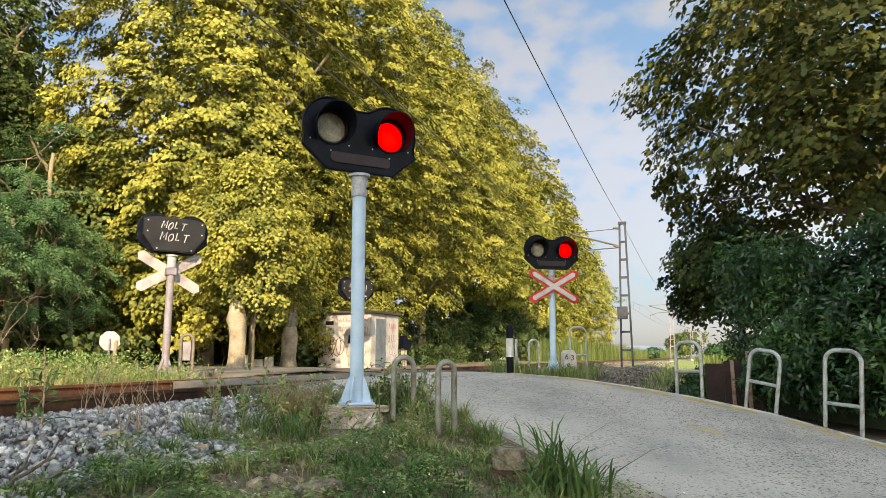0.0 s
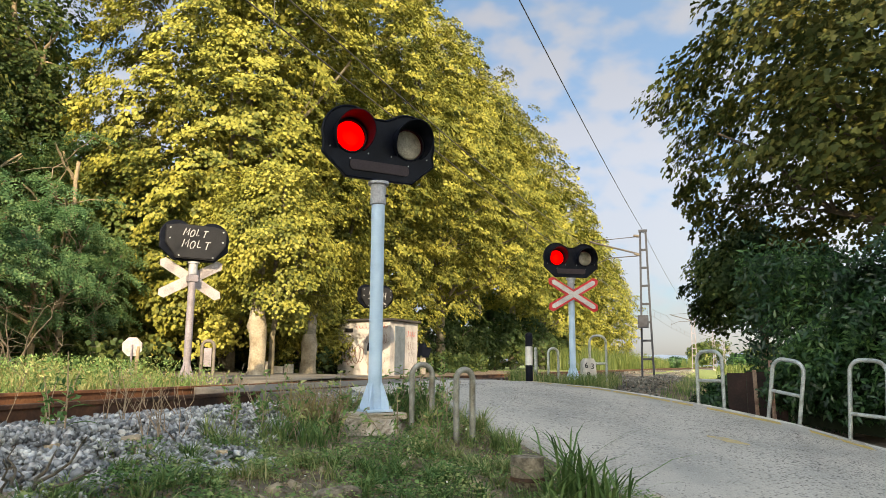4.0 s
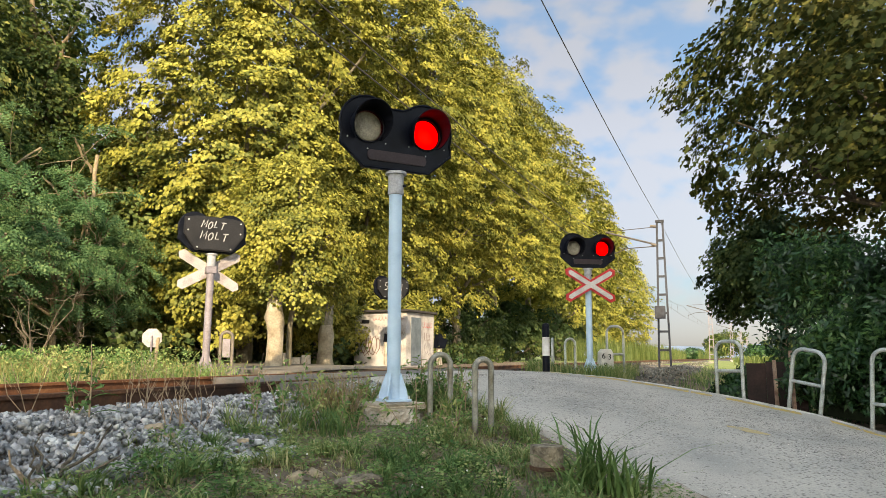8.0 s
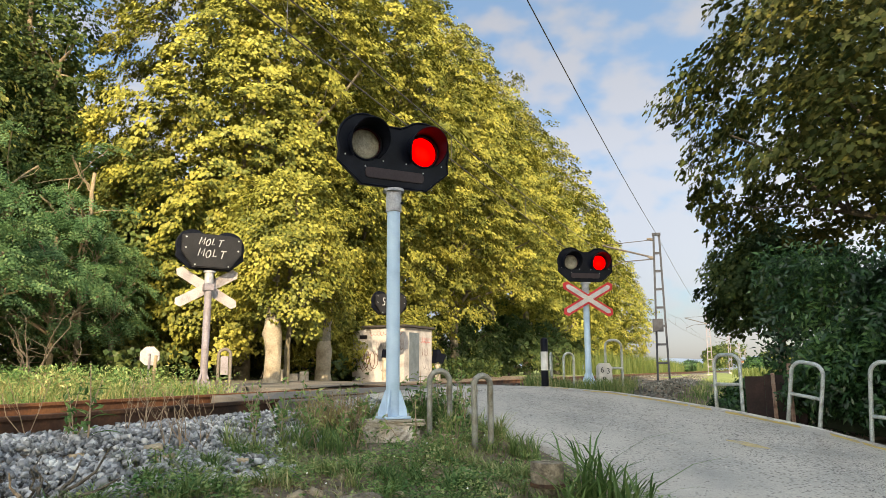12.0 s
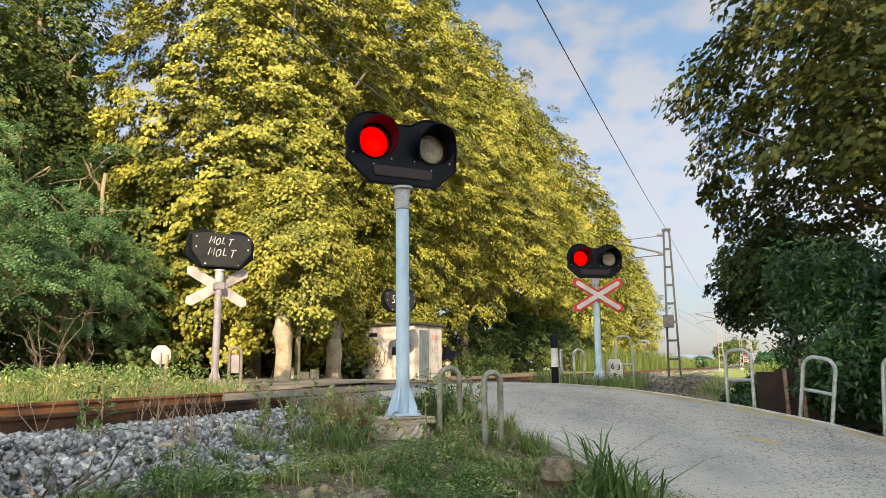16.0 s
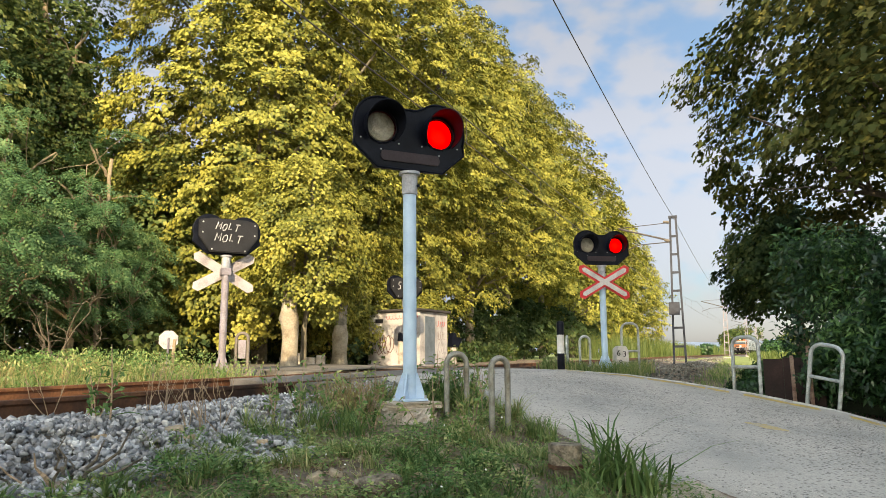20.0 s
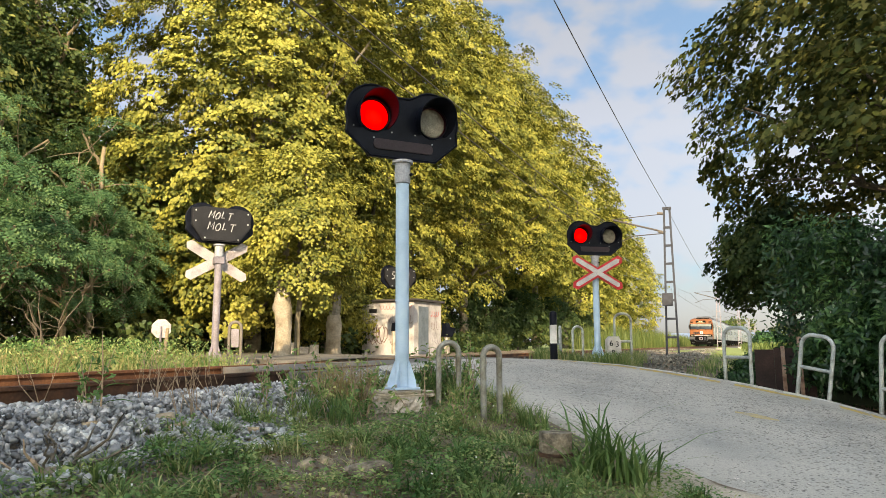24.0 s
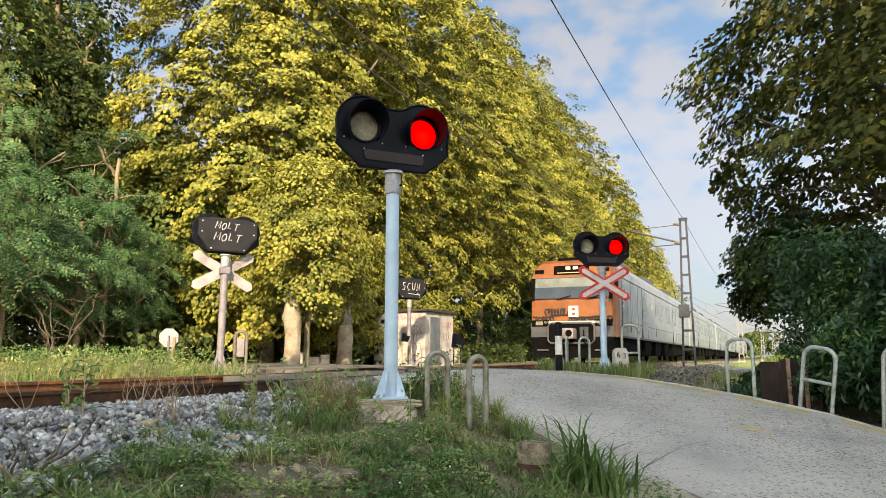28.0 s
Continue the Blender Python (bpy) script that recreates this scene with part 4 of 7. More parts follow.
def spray(word, x0, z0, w, h, parent, m, material, r=0.012, slant=0.08):
    for i, ch in enumerate(word):
        lines = []
        for pl in LETTER[ch]:
            lines.append([(x0 + i * w * 1.12 + px * w + slant * pz * h, z0 + pz * h - 0.02 * (i % 2)) for px, pz in pl])
        stroke_text(lines, parent, m, material, r, "letter")


def make_signal(m, mast, cross, label, height=2.1, words=None, lit=True, lean=0.0):
    sg = thing("crossing_signal", m, label, "railway signal", "crossing signals")
    pm = mast
    part("base_plate", box(-0.125, 0.125, -0.125, 0.125, 0, 0.022, 0.004), pm, sg)
    part("pole", tube([(0, 0, 0.02), (0, 0, height - 0.2)], 0.062, 20), pm, sg, smooth=True)
    for k in range(4):
        bm = prism([(0.055, 0.02), (0.15, 0.02), (0.15, 0.035), (0.072, 0.25), (0.055, 0.25)], -0.006, 0.006)
        bmesh.ops.rotate(bm, verts=bm.verts, matrix=Matrix.Rotation(radians(45 + 90 * k), 3, "Z"))
        part("gusset", bm, pm, sg)
        part("bolt", tube([(0.105 * (-1) ** (k // 2), 0.105 * (-1) ** k, 0.02), (0.105 * (-1) ** (k // 2), 0.105 * (-1) ** k, 0.05)], 0.012, 6), "galv", sg)
    part("collar", tube([(0, 0, height - 0.24), (0, 0, height - 0.235), (0, 0, height - 0.04), (0, 0, height - 0.035)], [0.068, 0.074, 0.074, 0.06], 20), "collar_grey", sg, "grey painted steel collar", True)
    part("set_screw", tube([(0.05, -0.07, height - 0.16), (0.055, -0.085, height - 0.16)], 0.014, 8), "black", sg)
    part("top_flange", tube([(0, 0, height - 0.045), (0, 0, height - 0.02)], 0.1, 20), "collar_grey", sg)
    hz = height
    brd = part("backboard", board_with_holes(-0.02, 0.02), "black", sg, "black two-lobed backboard")
    brd.location = (0, 0, hz)
    # rim round the board, bent forward
    out = head_outline()
    part("rim", tube([(x, -0.02, z + hz) for x, z in out + out[:1]], 0.012, 6), "black", sg)
    hs = part("housing", prism([(-0.5, 0.28), (-0.5, 0.56), (-0.3, 0.6), (0.3, 0.6), (0.5, 0.56), (0.5, 0.28), (0.31, 0.02), (-0.31, 0.02)], 0.024, 0.13, bevel=0.015), "black_back", sg, "black sheet-metal lamp housing")
    hs.location = (0, 0, hz)
    for bx, bz in ((-0.44, 0.34), (-0.44, 0.52), (0.44, 0.34), (0.44, 0.52), (-0.28, 0.06), (0.28, 0.06)):
        part("rivet", tube([(bx, 0.13, bz + hz), (bx, 0.138, bz + hz)], 0.014, 8), "galv", sg)
    for bx, bz in ((-0.5, 0.58), (-0.5, 0.26), (-0.12, 0.24), (0.12, 0.24), (0.5, 0.26), (0.5, 0.58), (-0.3, 0.17), (0.3, 0.17)):
        part("screw", tube([(bx, -0.02, bz + hz), (bx, -0.026, bz + hz)], 0.007, 6), "galv", sg)
    for cx in (-0.3, 0.3):
        part("hood", hood_mesh(cx, hz + 0.4), "black", sg, smooth=True)
        part("lens_ring", tube([(cx + 0.157 * math.cos(a), -0.024, hz + 0.385 + 0.157 * math.sin(a)) for a in np.linspace(0, math.tau, 33)], 0.01, 6), "black", sg, smooth=True)
        part("lamp_well", prism([(cx + 0.186 * math.cos(a), hz + 0.4 + 0.186 * math.sin(a)) for a in np.linspace(0, math.tau, 24, endpoint=False)], 0.085, 0.115), "black", sg)
        if lit:
            ln = part("lens", lens_mesh(), "lens_on", sg, "round signal lens, red where it is lit")
            ln.data.materials.append(M["lens_off"])
            for p in ln.data.polygons:
                if p.center.y > -0.004:
                    p.material_index = 1
            LENSES.append((ln, cx, hz + 0.385))
        else:
            part("lens", lens_mesh(), "lens_off", sg).location = (cx, 0, hz + 0.385)
    bm = prism([(-0.27 + 0.035 * math.cos(a), 0.115 + 0.05 * math.sin(a)) for a in np.linspace(math.pi / 2, 1.5 * math.pi, 7)] +
               [(0.27 + 0.035 * math.cos(a), 0.115 + 0.05 * math.sin(a)) for a in np.linspace(-math.pi / 2, math.pi / 2, 7)], -0.034, -0.02, bevel=0.003)
    part("label_strip", bm, "label_strip", sg, "faded dark label strip").location = (0, 0, hz)
    if cross:
        czz = hz - (0.36 if cross == "red" else 0.3)
        for k, a in enumerate((30, -30)):
            arm = [(-0.6, 0), (-0.54, 0.085), (0.54, 0.085), (0.6, 0), (0.54, -0.085), (-0.54, -0.085)]
            y0 = -0.115 - 0.012 * k
            bm = prism(arm, y0, y0 + 0.01)
            part("cross_arm", bm, "red" if cross == "red" else "white_worn", sg, "white cross arm edged in red" if cross == "red" else "white cross arm").matrix_basis = Matrix.Translation((0, 0, czz)) @ Matrix.Rotation(radians(a), 4, "Y")
            if cross == "red":
                bm = prism([(-0.53, 0), (-0.49, 0.045), (0.49, 0.045), (0.53, 0), (0.49, -0.045), (-0.49, -0.045)], -0.131, -0.128)
                part("cross_face", bm, "white", sg).matrix_basis = Matrix.Translation((0, -0.0005 * k, czz)) @ Matrix.Rotation(radians(a), 4, "Y")
        part("cross_clamp", box(-0.08, 0.08, -0.105, 0.075, czz - 0.06, czz + 0.06, 0.01), "pole_grey", sg)
    if words:
        back = Matrix.Translation((0, 0.136, hz)) @ Matrix.Rotation(math.pi, 4, "Z")
        words(sg, back)
    return sg


def words_molt(sg, m):
    spray("MOLT", -0.23, 0.41, 0.09, 0.12, sg, m, "spray", 0.0085, 0.3)
    spray("MOLT", -0.24, 0.21, 0.105, 0.13, sg, m, "spray", 0.0085, 0.25)


def words_scun(sg, m):
    spray("SCUN", -0.3, 0.26, 0.14, 0.22, sg, m, "spray", 0.013)
    stroke_text([[(-0.1, 0.16), (0.28, 0.12), (0.2, 0.17)]], sg, m, "spray", 0.012)


def make_signals():
    fnd = thing("concrete_foundation", pose(-0.535, 6.5, -0.50, 0, 0, FACE + 4), "rough cast concrete foundation under the signal pole", "foundation")
    rg = random.Random(3)
    bm = tube([(0, 0, -0.05), (0, 0, 0.06), (0, 0, 0.13), (0, 0, 0.2), (0, 0, 0.245)], [0.27, 0.262, 0.25, 0.247, 0.24], 26)
    bmesh.ops.subdivide_edges(bm, edges=bm.edges[:], cuts=1, use_grid_fill=True)
    for v in bm.verts:
        k = rg.uniform(0.94, 1.05) * (1.0 + 0.05 * (abs(math.sin(2 * math.atan2(v.co.y, v.co.x)))) )
        v.co.x, v.co.y = v.co.x * k, v.co.y * k
    part("block", bm, "concrete", fnd)
    bm = box(-0.235, 0.235, -0.22, 0.22, 0.24, 0.295, 0.012)
    bmesh.ops.subdivide_edges(bm, edges=bm.edges[:], cuts=2, use_grid_fill=True)
    for v in bm.verts:
        v.co += Vector((rg.uniform(-.01, .01), rg.uniform(-.01, .01), rg.uniform(-.005, .003)))
    part("cap_slab", bm, "sandy", fnd, "thin chipped cap slab")
    make_signal(pose(-0.51, 6.5, -0.20, 0, -0.2, FACE - 4), "pole_blue", None, "crossing signal with two red lamps on a pale blue steel pole", 2.14)
    make_signal(pose(2.95, 14.1, -0.08, 0, 0, 10), "pole_blue", "red", "crossing signal with two red lamps over a red and white cross", 2.05)
    make_signal(pose(-3.96, 12.15, -0.07, 0, -0.3, FACE + 180), "pole_grey", "white", "back of a crossing signal with white cross, sprayed with letters", 2.01, words_molt, False)
    make_signal(pose(-1.35, 21.0, -0.06, 0, 0, FACE + 180), "pole_grey", None, "back of a crossing signal on a slim pole before the hut", 1.9, words_scun, False)


def flip(lens, cx, z, first_on, events):
    """Key a lens so that it turns its glowing face forward, or its clear one; 0 degrees is lit."""
    ang = 0.0 if first_on else 180.0
    rows = [(0.0, pose(cx, 0, z, 0, 0, ang))]
    for e in events:
        for i in range(4):
            rows.append((e + i / 30, pose(cx, 0, z, 0, 0, ang + 60 * i)))
        ang += 180.0
    rows.append((28.0, pose(cx, 0, z, 0, 0, ang)))
    walk(lens, rows)


# ---- road furniture ----
def hoop_thing(m, w, h, bar, r, label, material="galv"):
    hp = thing("tubular_hoop", m, label, "barrier hoop", "steel hoops beside the road")
    rc = min(w / 2, 0.14 if bar else w / 2)
    pts = [(-w / 2, 0, -0.15), (-w / 2, 0, h - rc)]
    for a in np.linspace(180, 90, 7)[1:]:
        pts.append((-w / 2 + rc + rc * math.cos(radians(a)), 0, h - rc + rc * math.sin(radians(a))))
    for a in np.linspace(90, 0, 7):
        pts.append((w / 2 - rc + rc * math.cos(radians(a)), 0, h - rc + rc * math.sin(radians(a))))
    pts.append((w / 2, 0, -0.15))
    part("bent_tube", tube(pts, r, 12), material, hp, smooth=True)
    if bar:
        part("crossbar", tube([(-w / 2, 0, bar), (w / 2, 0, bar)], r * 0.9, 10), material, hp, smooth=True)
    return hp


def make_hoops():
    lab = "galvanised steel hoop with a crossbar standing at the road edge"
    yaw = math.degrees(math.atan2(RD.y, RD.x))
    for x, y, z, h, tilt in ((4.0, 10.0, -0.2, 0.63, 0), (4.54, 9.02, -0.33, 0.64, 9), (5.05, 8.13, -0.55, 0.85, 4), (5.66, 7.05, -0.82, 0.85, 2), (6.2, 6.1, -0.95, 0.85, 0)):
        hoop_thing(pose(x, y, z, 0, tilt, yaw), 0.42, h, 0.22, 0.025, lab)
    hoop_thing(pose(3.62, 14.75, -0.14, 0, 0, 0), 0.34, 0.97, 0.4, 0.026, lab)
    lab2 = "worn narrow steel hoop set in the grass beside the signal"
    hoop_thing(pose(-0.085, 6.55, -0.44, 0, 0, 15), 0.19, 0.66, 0, 0.026, lab2, "hoop_worn")
    hoop_thing(pose(0.27, 6.05, -0.47, 0, 0, 25), 0.155, 0.65, 0, 0.026, lab2, "hoop_worn")
    lab3 = "narrow steel hoop beside the track at the crossing"
    hoop_thing(pose(2.62, 14.4, -0.1, 0, 0, 15), 0.22, 0.66, 0, 0.025, lab3)
    hoop_thing(pose(2.3, 14.6, -0.1, 0, 0, 75), 0.2, 0.66, 0, 0.025, lab3)
    hp = hoop_thing(pose(-3.72, 12.5, -0.06, 0, 0, 10), 0.2, 0.66, 0, 0.028, "dull narrow hoop with a pale panel by the track", "steel_mid")
    part("panel", box(-0.065, 0.065, -0.02, 0.02, 0.22, 0.54, 0.006), "pole_grey", hp, "pale weathered panel")


def make_bits():
    # striped marker post
    mk = thing("marker_post", pose(1.95, 13.24, -0.2), "black and white marker post with crumbling concrete foot", "marker post")
    part("foot", box(-0.11, 0.11, -0.09, 0.09, -0.05, 0.13, 0.02), "concrete", mk)
    for a, b, mt in ((0.1, 0.42, "black"), (0.42, 0.76, "far_white"), (0.76, 0.96, "black")):
        part("band", tube([(0, 0, a), (0, 0, b)], 0.068, 14), mt, mk)
    part("cap", tube([(0, 0, 0.96), (0, 0, 1.0), (0, 0, 1.02)], [0.07, 0.06, 0.02], 14), "black", mk)
    # distance stone
    ks = thing("distance_stone", pose(3.34, 14.5, -0.1, 0, 0, 12), "white painted distance stone with black figures", "distance stone")
    part("stone_block", prism([(-0.14, 0), (0.16, 0), (0.15, 0.38), (0.1, 0.46), (-0.06, 0.46), (-0.12, 0.4)], -0.09, 0.09, bevel=0.015), "far_white", ks)
    for txt, x, z in (("6", -0.07, 0.27), ("3", 0.06, 0.25), ("8", -0.03, 0.08)):
        cu = bpy.data.curves.new("figure", "FONT")
        cu.body, cu.size, cu.extrude = txt, 0.16, 0.003
        ob = new("figure", cu)
        cu.materials.append(M["black"])
        ob.parent = ks
        ob.matrix_basis = Matrix.Translation((x - 0.04, -0.094, z)) @ Matrix.Rotation(math.pi / 2, 4, "X")
    # round white disc sign, seen from behind
    ds = thing("disc_sign", pose(-5.2, 13.0, -0.12, 0, 0, 10), "back of a white eight-sided sign in the weeds", "sign")
    part("plate", prism([(0.18 * math.cos(a), 0.62 + 0.18 * math.sin(a)) for a in np.linspace(0, math.tau, 8, endpoint=False) + math.pi / 8], -0.01, 0.01), "white_worn", ds)
    part("post", tube([(0, -0.03, 0), (0, -0.03, 0.66)], 0.018, 8), "pole_grey", ds)
    part("foot", prism([(-0.12, 0), (0.12, 0), (0.03, 0.25), (-0.03, 0.25)], 0.02, 0.04), "white", ds)
    st = thing("wooden_stake", pose(-4.98, 12.6, -0.12, 0, 3, 10), "thin weathered wooden stake beside the sign", "stake")
    part("stake", tube([(0, 0, 0), (0.01, 0, 0.62)], [0.035, 0.028], 8), "bark_pale", st)
    # small sign seen at the edge of the track side
    sg = thing("road_sign", pose(-2.45, 2.79, -0.42, 0, 4, 35), "grey-framed rectangular sign plate with a black rim", "sign")
    part("plate", box(-0.2, 0.2, -0.012, 0.012, 1.27, 1.62, 0.011), "black", sg)
    part("face", box(-0.185, 0.185, -0.017, -0.0125, 1.285, 1.605), "pole_grey", sg)
    part("inner_face", box(-0.165, 0.165, -0.021, -0.0175, 1.305, 1.585), "black_back", sg)
    part("post", tube([(0, 0.04, 0), (0, 0.04, 1.57)], 0.025, 10), "galv", sg)
    # stump post with iron collar
    sp = thing("stump_post", pose(0.63, 4.95, -0.82), "split weathered wooden post with a rusty iron collar", "wooden post")
    bm = tube([(0, 0, 0), (0, 0, 0.2), (0, 0, 0.3), (0, 0, 0.38), (0, 0, 0.42)], [0.075, 0.075, 0.11, 0.115, 0.112], 36)
    rg = random.Random(8)
    for v in bm.verts:
        v.co.xy *= rg.uniform(0.98, 1.02) + 0.035 * math.sin(9 * math.atan2(v.co.y, v.co.x)) * (v.co.z > 0.25)
        if v.co.z > 0.4:
            v.co.z += rg.uniform(-0.006, 0.006)
    part("post", bm, "wood", sp)
    part("collar", tube([(0, 0, 0.262), (0, 0, 0.287)], 0.122, 18), "rail_dark", sp, "rusty iron collar")
    # log lying in the grass
    lg = thing("log_piece", pose(-0.57, 3.98, float(ground_z(-0.57, 3.98)) + 0.05, 0, 82, -14), "short piece of rotten wood lying in the grass", "log")
    part("log", tube([(0, 0, -0.13), (0.006, 0, -0.07), (0.01, 0, 0), (0, 0.008, 0.08), (0, 0.01, 0.135)], [0.036, 0.052, 0.058, 0.05, 0.03], 14), "wood", lg)
    # rusty fence sheet and posts by the hedge
    fs = thing("sheet_fence", pose(5.1, 10.72, -0.5, 0, 0, -30), "low rusty sheet-metal fence beside the hedge", "fence")
    for i in range(3):
        part("sheet", box(-0.5 + i * 0.275, -0.228 + i * 0.275, -0.01, 0.01, -0.2, 0.62 + 0.02 * (i % 2), 0.004), "rust", fs)
    for px, py, hh in ((4.96, 10.65, 0.72), (5.08, 10.38, 0.86)):
        po = thing("fence_post", pose(px, py, -0.55, 2, -2, 0), "rusty thin fence post", "fence post")
        part("post", box(-0.022, 0.022, -0.022, 0.022, -0.15, hh, 0.005), "rust_pale", po)


def make_hut():
    ht = thing("relay_hut", pose(-0.98, 23.3, -0.16, 0, 0, -28), "small pale equipment hut covered in graffiti with a dark flat roof", "hut")
    # local: corner nearest the camera at the origin; front face runs to -x, side face to +y
    part("wall", box(-2.0, 0, 0, 1.9, 0, 1.78, 0.01), "hut_wall", ht)
    part("roof", box(-2.1, 0.1, -0.1, 2.0, 1.785, 1.86, 0.02), "hut_roof", ht, "dark flat roof slab")
    part("side_door", box(0.004, 0.03, 0.3, 0.95, 0.05, 1.62, 0.006), "hut_door", ht, "dark metal door")
    part("plate", box(-1.72, -1.42, -0.015, -0.004, 1.42, 1.55), "black_back", ht)
    rg = random.Random(21)
    def scrawl(mm, x, z, w, h, turns, mt, r):
        """One looping sprayed line, w wide and h high, round (x, z)."""
        pts, ph = [], rg.uniform(0, 6)
        for i in range(turns * 7 + 1):
            a = math.tau * i / 7 + ph
            pts.append((x - w / 2 + w * i / (turns * 7) + 0.22 * h * math.cos(a), z + 0.5 * h * math.sin(a) * rg.uniform(0.75, 1.1)))
        stroke_text([pts], ht, mm, mt, r)
    front = Matrix.Translation((0, -0.005, 0))
    side = Matrix.Translation((0.006, 0, 0)) @ Matrix.Rotation(math.pi / 2, 4, "Z")
    for x, z, w, h, turns, mt, r in ((-1.05, 1.58, 0.5, 0.13, 4, "spray_red", 0.007), (-0.45, 1.6, 0.7, 0.13, 5, "spray_red", 0.007), (-1.55, 0.75, 0.35, 0.75, 2, "spray_brown", 0.015),
                                     (-1.2, 0.7, 0.25, 0.6, 2, "spray_brown", 0.015), (-1.42, 0.85, 0.3, 0.2, 3, "spray_dark", 0.008), (-0.55, 0.9, 0.5, 0.45, 4, "spray_dark", 0.006),
                                     (-0.5, 0.55, 0.6, 0.5, 4, "spray_brown", 0.007), (-0.3, 1.2, 0.4, 0.35, 4, "spray_brown", 0.006), (-0.9, 1.2, 0.3, 0.3, 3, "pole_grey", 0.008)):
        scrawl(front, x, z, w, h, turns, mt, r)
    for x, z, w, h, turns, mt, r in ((1.45, 1.4, 0.6, 0.2, 4, "spray_red", 0.008), (1.4, 1.0, 0.5, 0.3, 3, "spray_brown", 0.008), (1.5, 0.6, 0.5, 0.4, 3, "pole_grey", 0.008)):
        scrawl(side, x, z, w, h, turns, mt, r)
    # two black cowled lamps low before the hut
    for x, y, h, k in ((-1.42, 20.3, 0.72, 0.6), (0.06, 20.6, 0.62, 1.0)):
        lp = thing("bell_box", pose(x, y, -0.05, 0, 0, 35), "black cowled box on a short pale post before the hut", "signal box")
        part("post", box(-0.07, 0.07, -0.05, 0.05, 0, h - 0.1 * k, 0.01), "concrete", lp)
        part("box", prism([(-0.13 * k, h - 0.14 * k), (0.12 * k, h - 0.16 * k), (0.24 * k, h + 0.1 * k), (0.06 * k, h + 0.13 * k), (0.02 * k, h + 0.24 * k), (-0.08 * k, h + 0.24 * k)], -0.12 * k, 0.12 * k, bevel=0.015 * k), "black", lp)


def make_mast(s, n, h, label, arm=True, col="steel_dark", box_on=False):
    p = W(s, n, -0.35)
    ms = thing("catenary_mast", Matrix.Translation(p) @ Matrix.Rotation(-ANG, 4, "Z"), label, "catenary mast", "catenary masts")
    wb, wt = 0.27, 0.13
    for x in (-1, 1):
        bm = box(-0.045, 0.045, -0.06, 0.06, 0, h)
        for v in bm.verts:
            k = v.co.z / h
            v.co.x += x * (wb + (wt - wb) * k)
        part("upright", bm, col, ms)
    k = int(h / 0.82)
    for i in range(1, k):
        z = i * h / k
        w = wb + (wt - wb) * z / h
        part("batten", box(-w - 0.02, w + 0.02, -0.065, 0.065, z - 0.05, z + 0.05), col, ms)
    part("cap", box(-0.2, 0.2, -0.08, 0.08, h, h + 0.12), col, ms)
    part("footing", box(-0.4, 0.4, -0.3, 0.3, -0.4, 0.06, 0.03), "concrete", ms)
    if box_on:
        part("switch_box", box(-0.36, 0.12, -0.32, -0.07, 2.35, 2.95, 0.02), "steel_dark", ms, "grey switch box")
    if arm:
        part("bracket_tube", tube([(-0.1, 0, h - 1.1), (-2.55, 0, h - 0.35)], 0.045, 10), "wire", ms)
        part("tie_rod", tube([(-0.1, 0, h - 0.2), (-2.6, 0, h - 0.32)], 0.018, 8), "wire", ms)
        part("steady_arm", tube([(-0.15, 0, h - 1.15), (-1.6, 0, h - 1.2), (-2.5, 0, h - 1.55)], 0.025, 8), "wire", ms)
        for zz in (h - 1.1, h - 0.2):
            part("insulator", tube([(-0.15, 0, zz), (-0.3, 0, zz + 0.03), (-0.45, 0, zz + 0.06)], [0.06, 0.075, 0.05], 10), "steel_mid", ms)
    return ms


def wire(name, a, b, sag, r, label):
    a, b = Vector(a), Vector(b)
    pts = []
    for i in range(25):
        t = i / 24
        p = a.lerp(b, t)
        p.z -= sag * 4 * t * (1 - t)
        pts.append(p)
    ob = part(name, tube(pts, r, 6), "wire")
    tagged(ob, label, "cable")


def make_overhead():
    h = 7.0
    make_mast(31.0, -2.85, h, "dark battened steel catenary mast with a switch box", True, "steel_dark", True)
    # same masts in a paler grey: the sunlight on them is put into the colour
    for s in (86, 141, 196, 251):
        make_mast(s, -2.9, h, "sunlit battened steel catenary mast beside the track", True, "pole_grey")
    make_mast(-24, -2.85, h, "dark battened steel catenary mast", True, "steel_dark")
    z1, z2 = h - 0.75, h - 2.0
    ss = (-24, 31, 86, 141, 196, 251)
    for a, b in zip(ss, ss[1:]):
        wire("messenger_wire", W(a, 0.1, z1), W(b, 0.1, z1), 0.7, 0.0125, "black messenger wire over the track")
        wire("contact_wire", W(a, 0.1, z2 + 0.05), W(b, 0.1, z2 + 0.05), 0.03, 0.0125, "black contact wire over the track")
        for i in range(1, 8):
            t = i / 8
            s = a + (b - a) * t
            wire("dropper", W(s, 0.1, z1 - 0.7 * 4 * t * (1 - t)), W(s, 0.1, z2), 0, 0.006, "thin dropper wire between the overhead wires")
        wire("feeder_wire", W(a, -2.85, h - 0.25), W(b, -2.85, h - 0.25), 0.6, 0.0105, "black feeder wire along the masts")


# ---- trees ----
def limb(rng, base, tip, r0, r1, bm, seg=9, k=6, wob=0.06):
    base, tip = Vector(base), Vector(tip)
    ln = (tip - base).length
    pts, rads = [], []
    for i in range(k + 1):
        t = i / k
        p = base.lerp(tip, t)
        if 0 < i < k:
            p += Vector(rng.normal(0, wob * ln * 0.4, 3))
        pts.append(p)
        rads.append(r0 + (r1 - r0) * t)
    tube(pts, rads, seg, bm)
    return pts


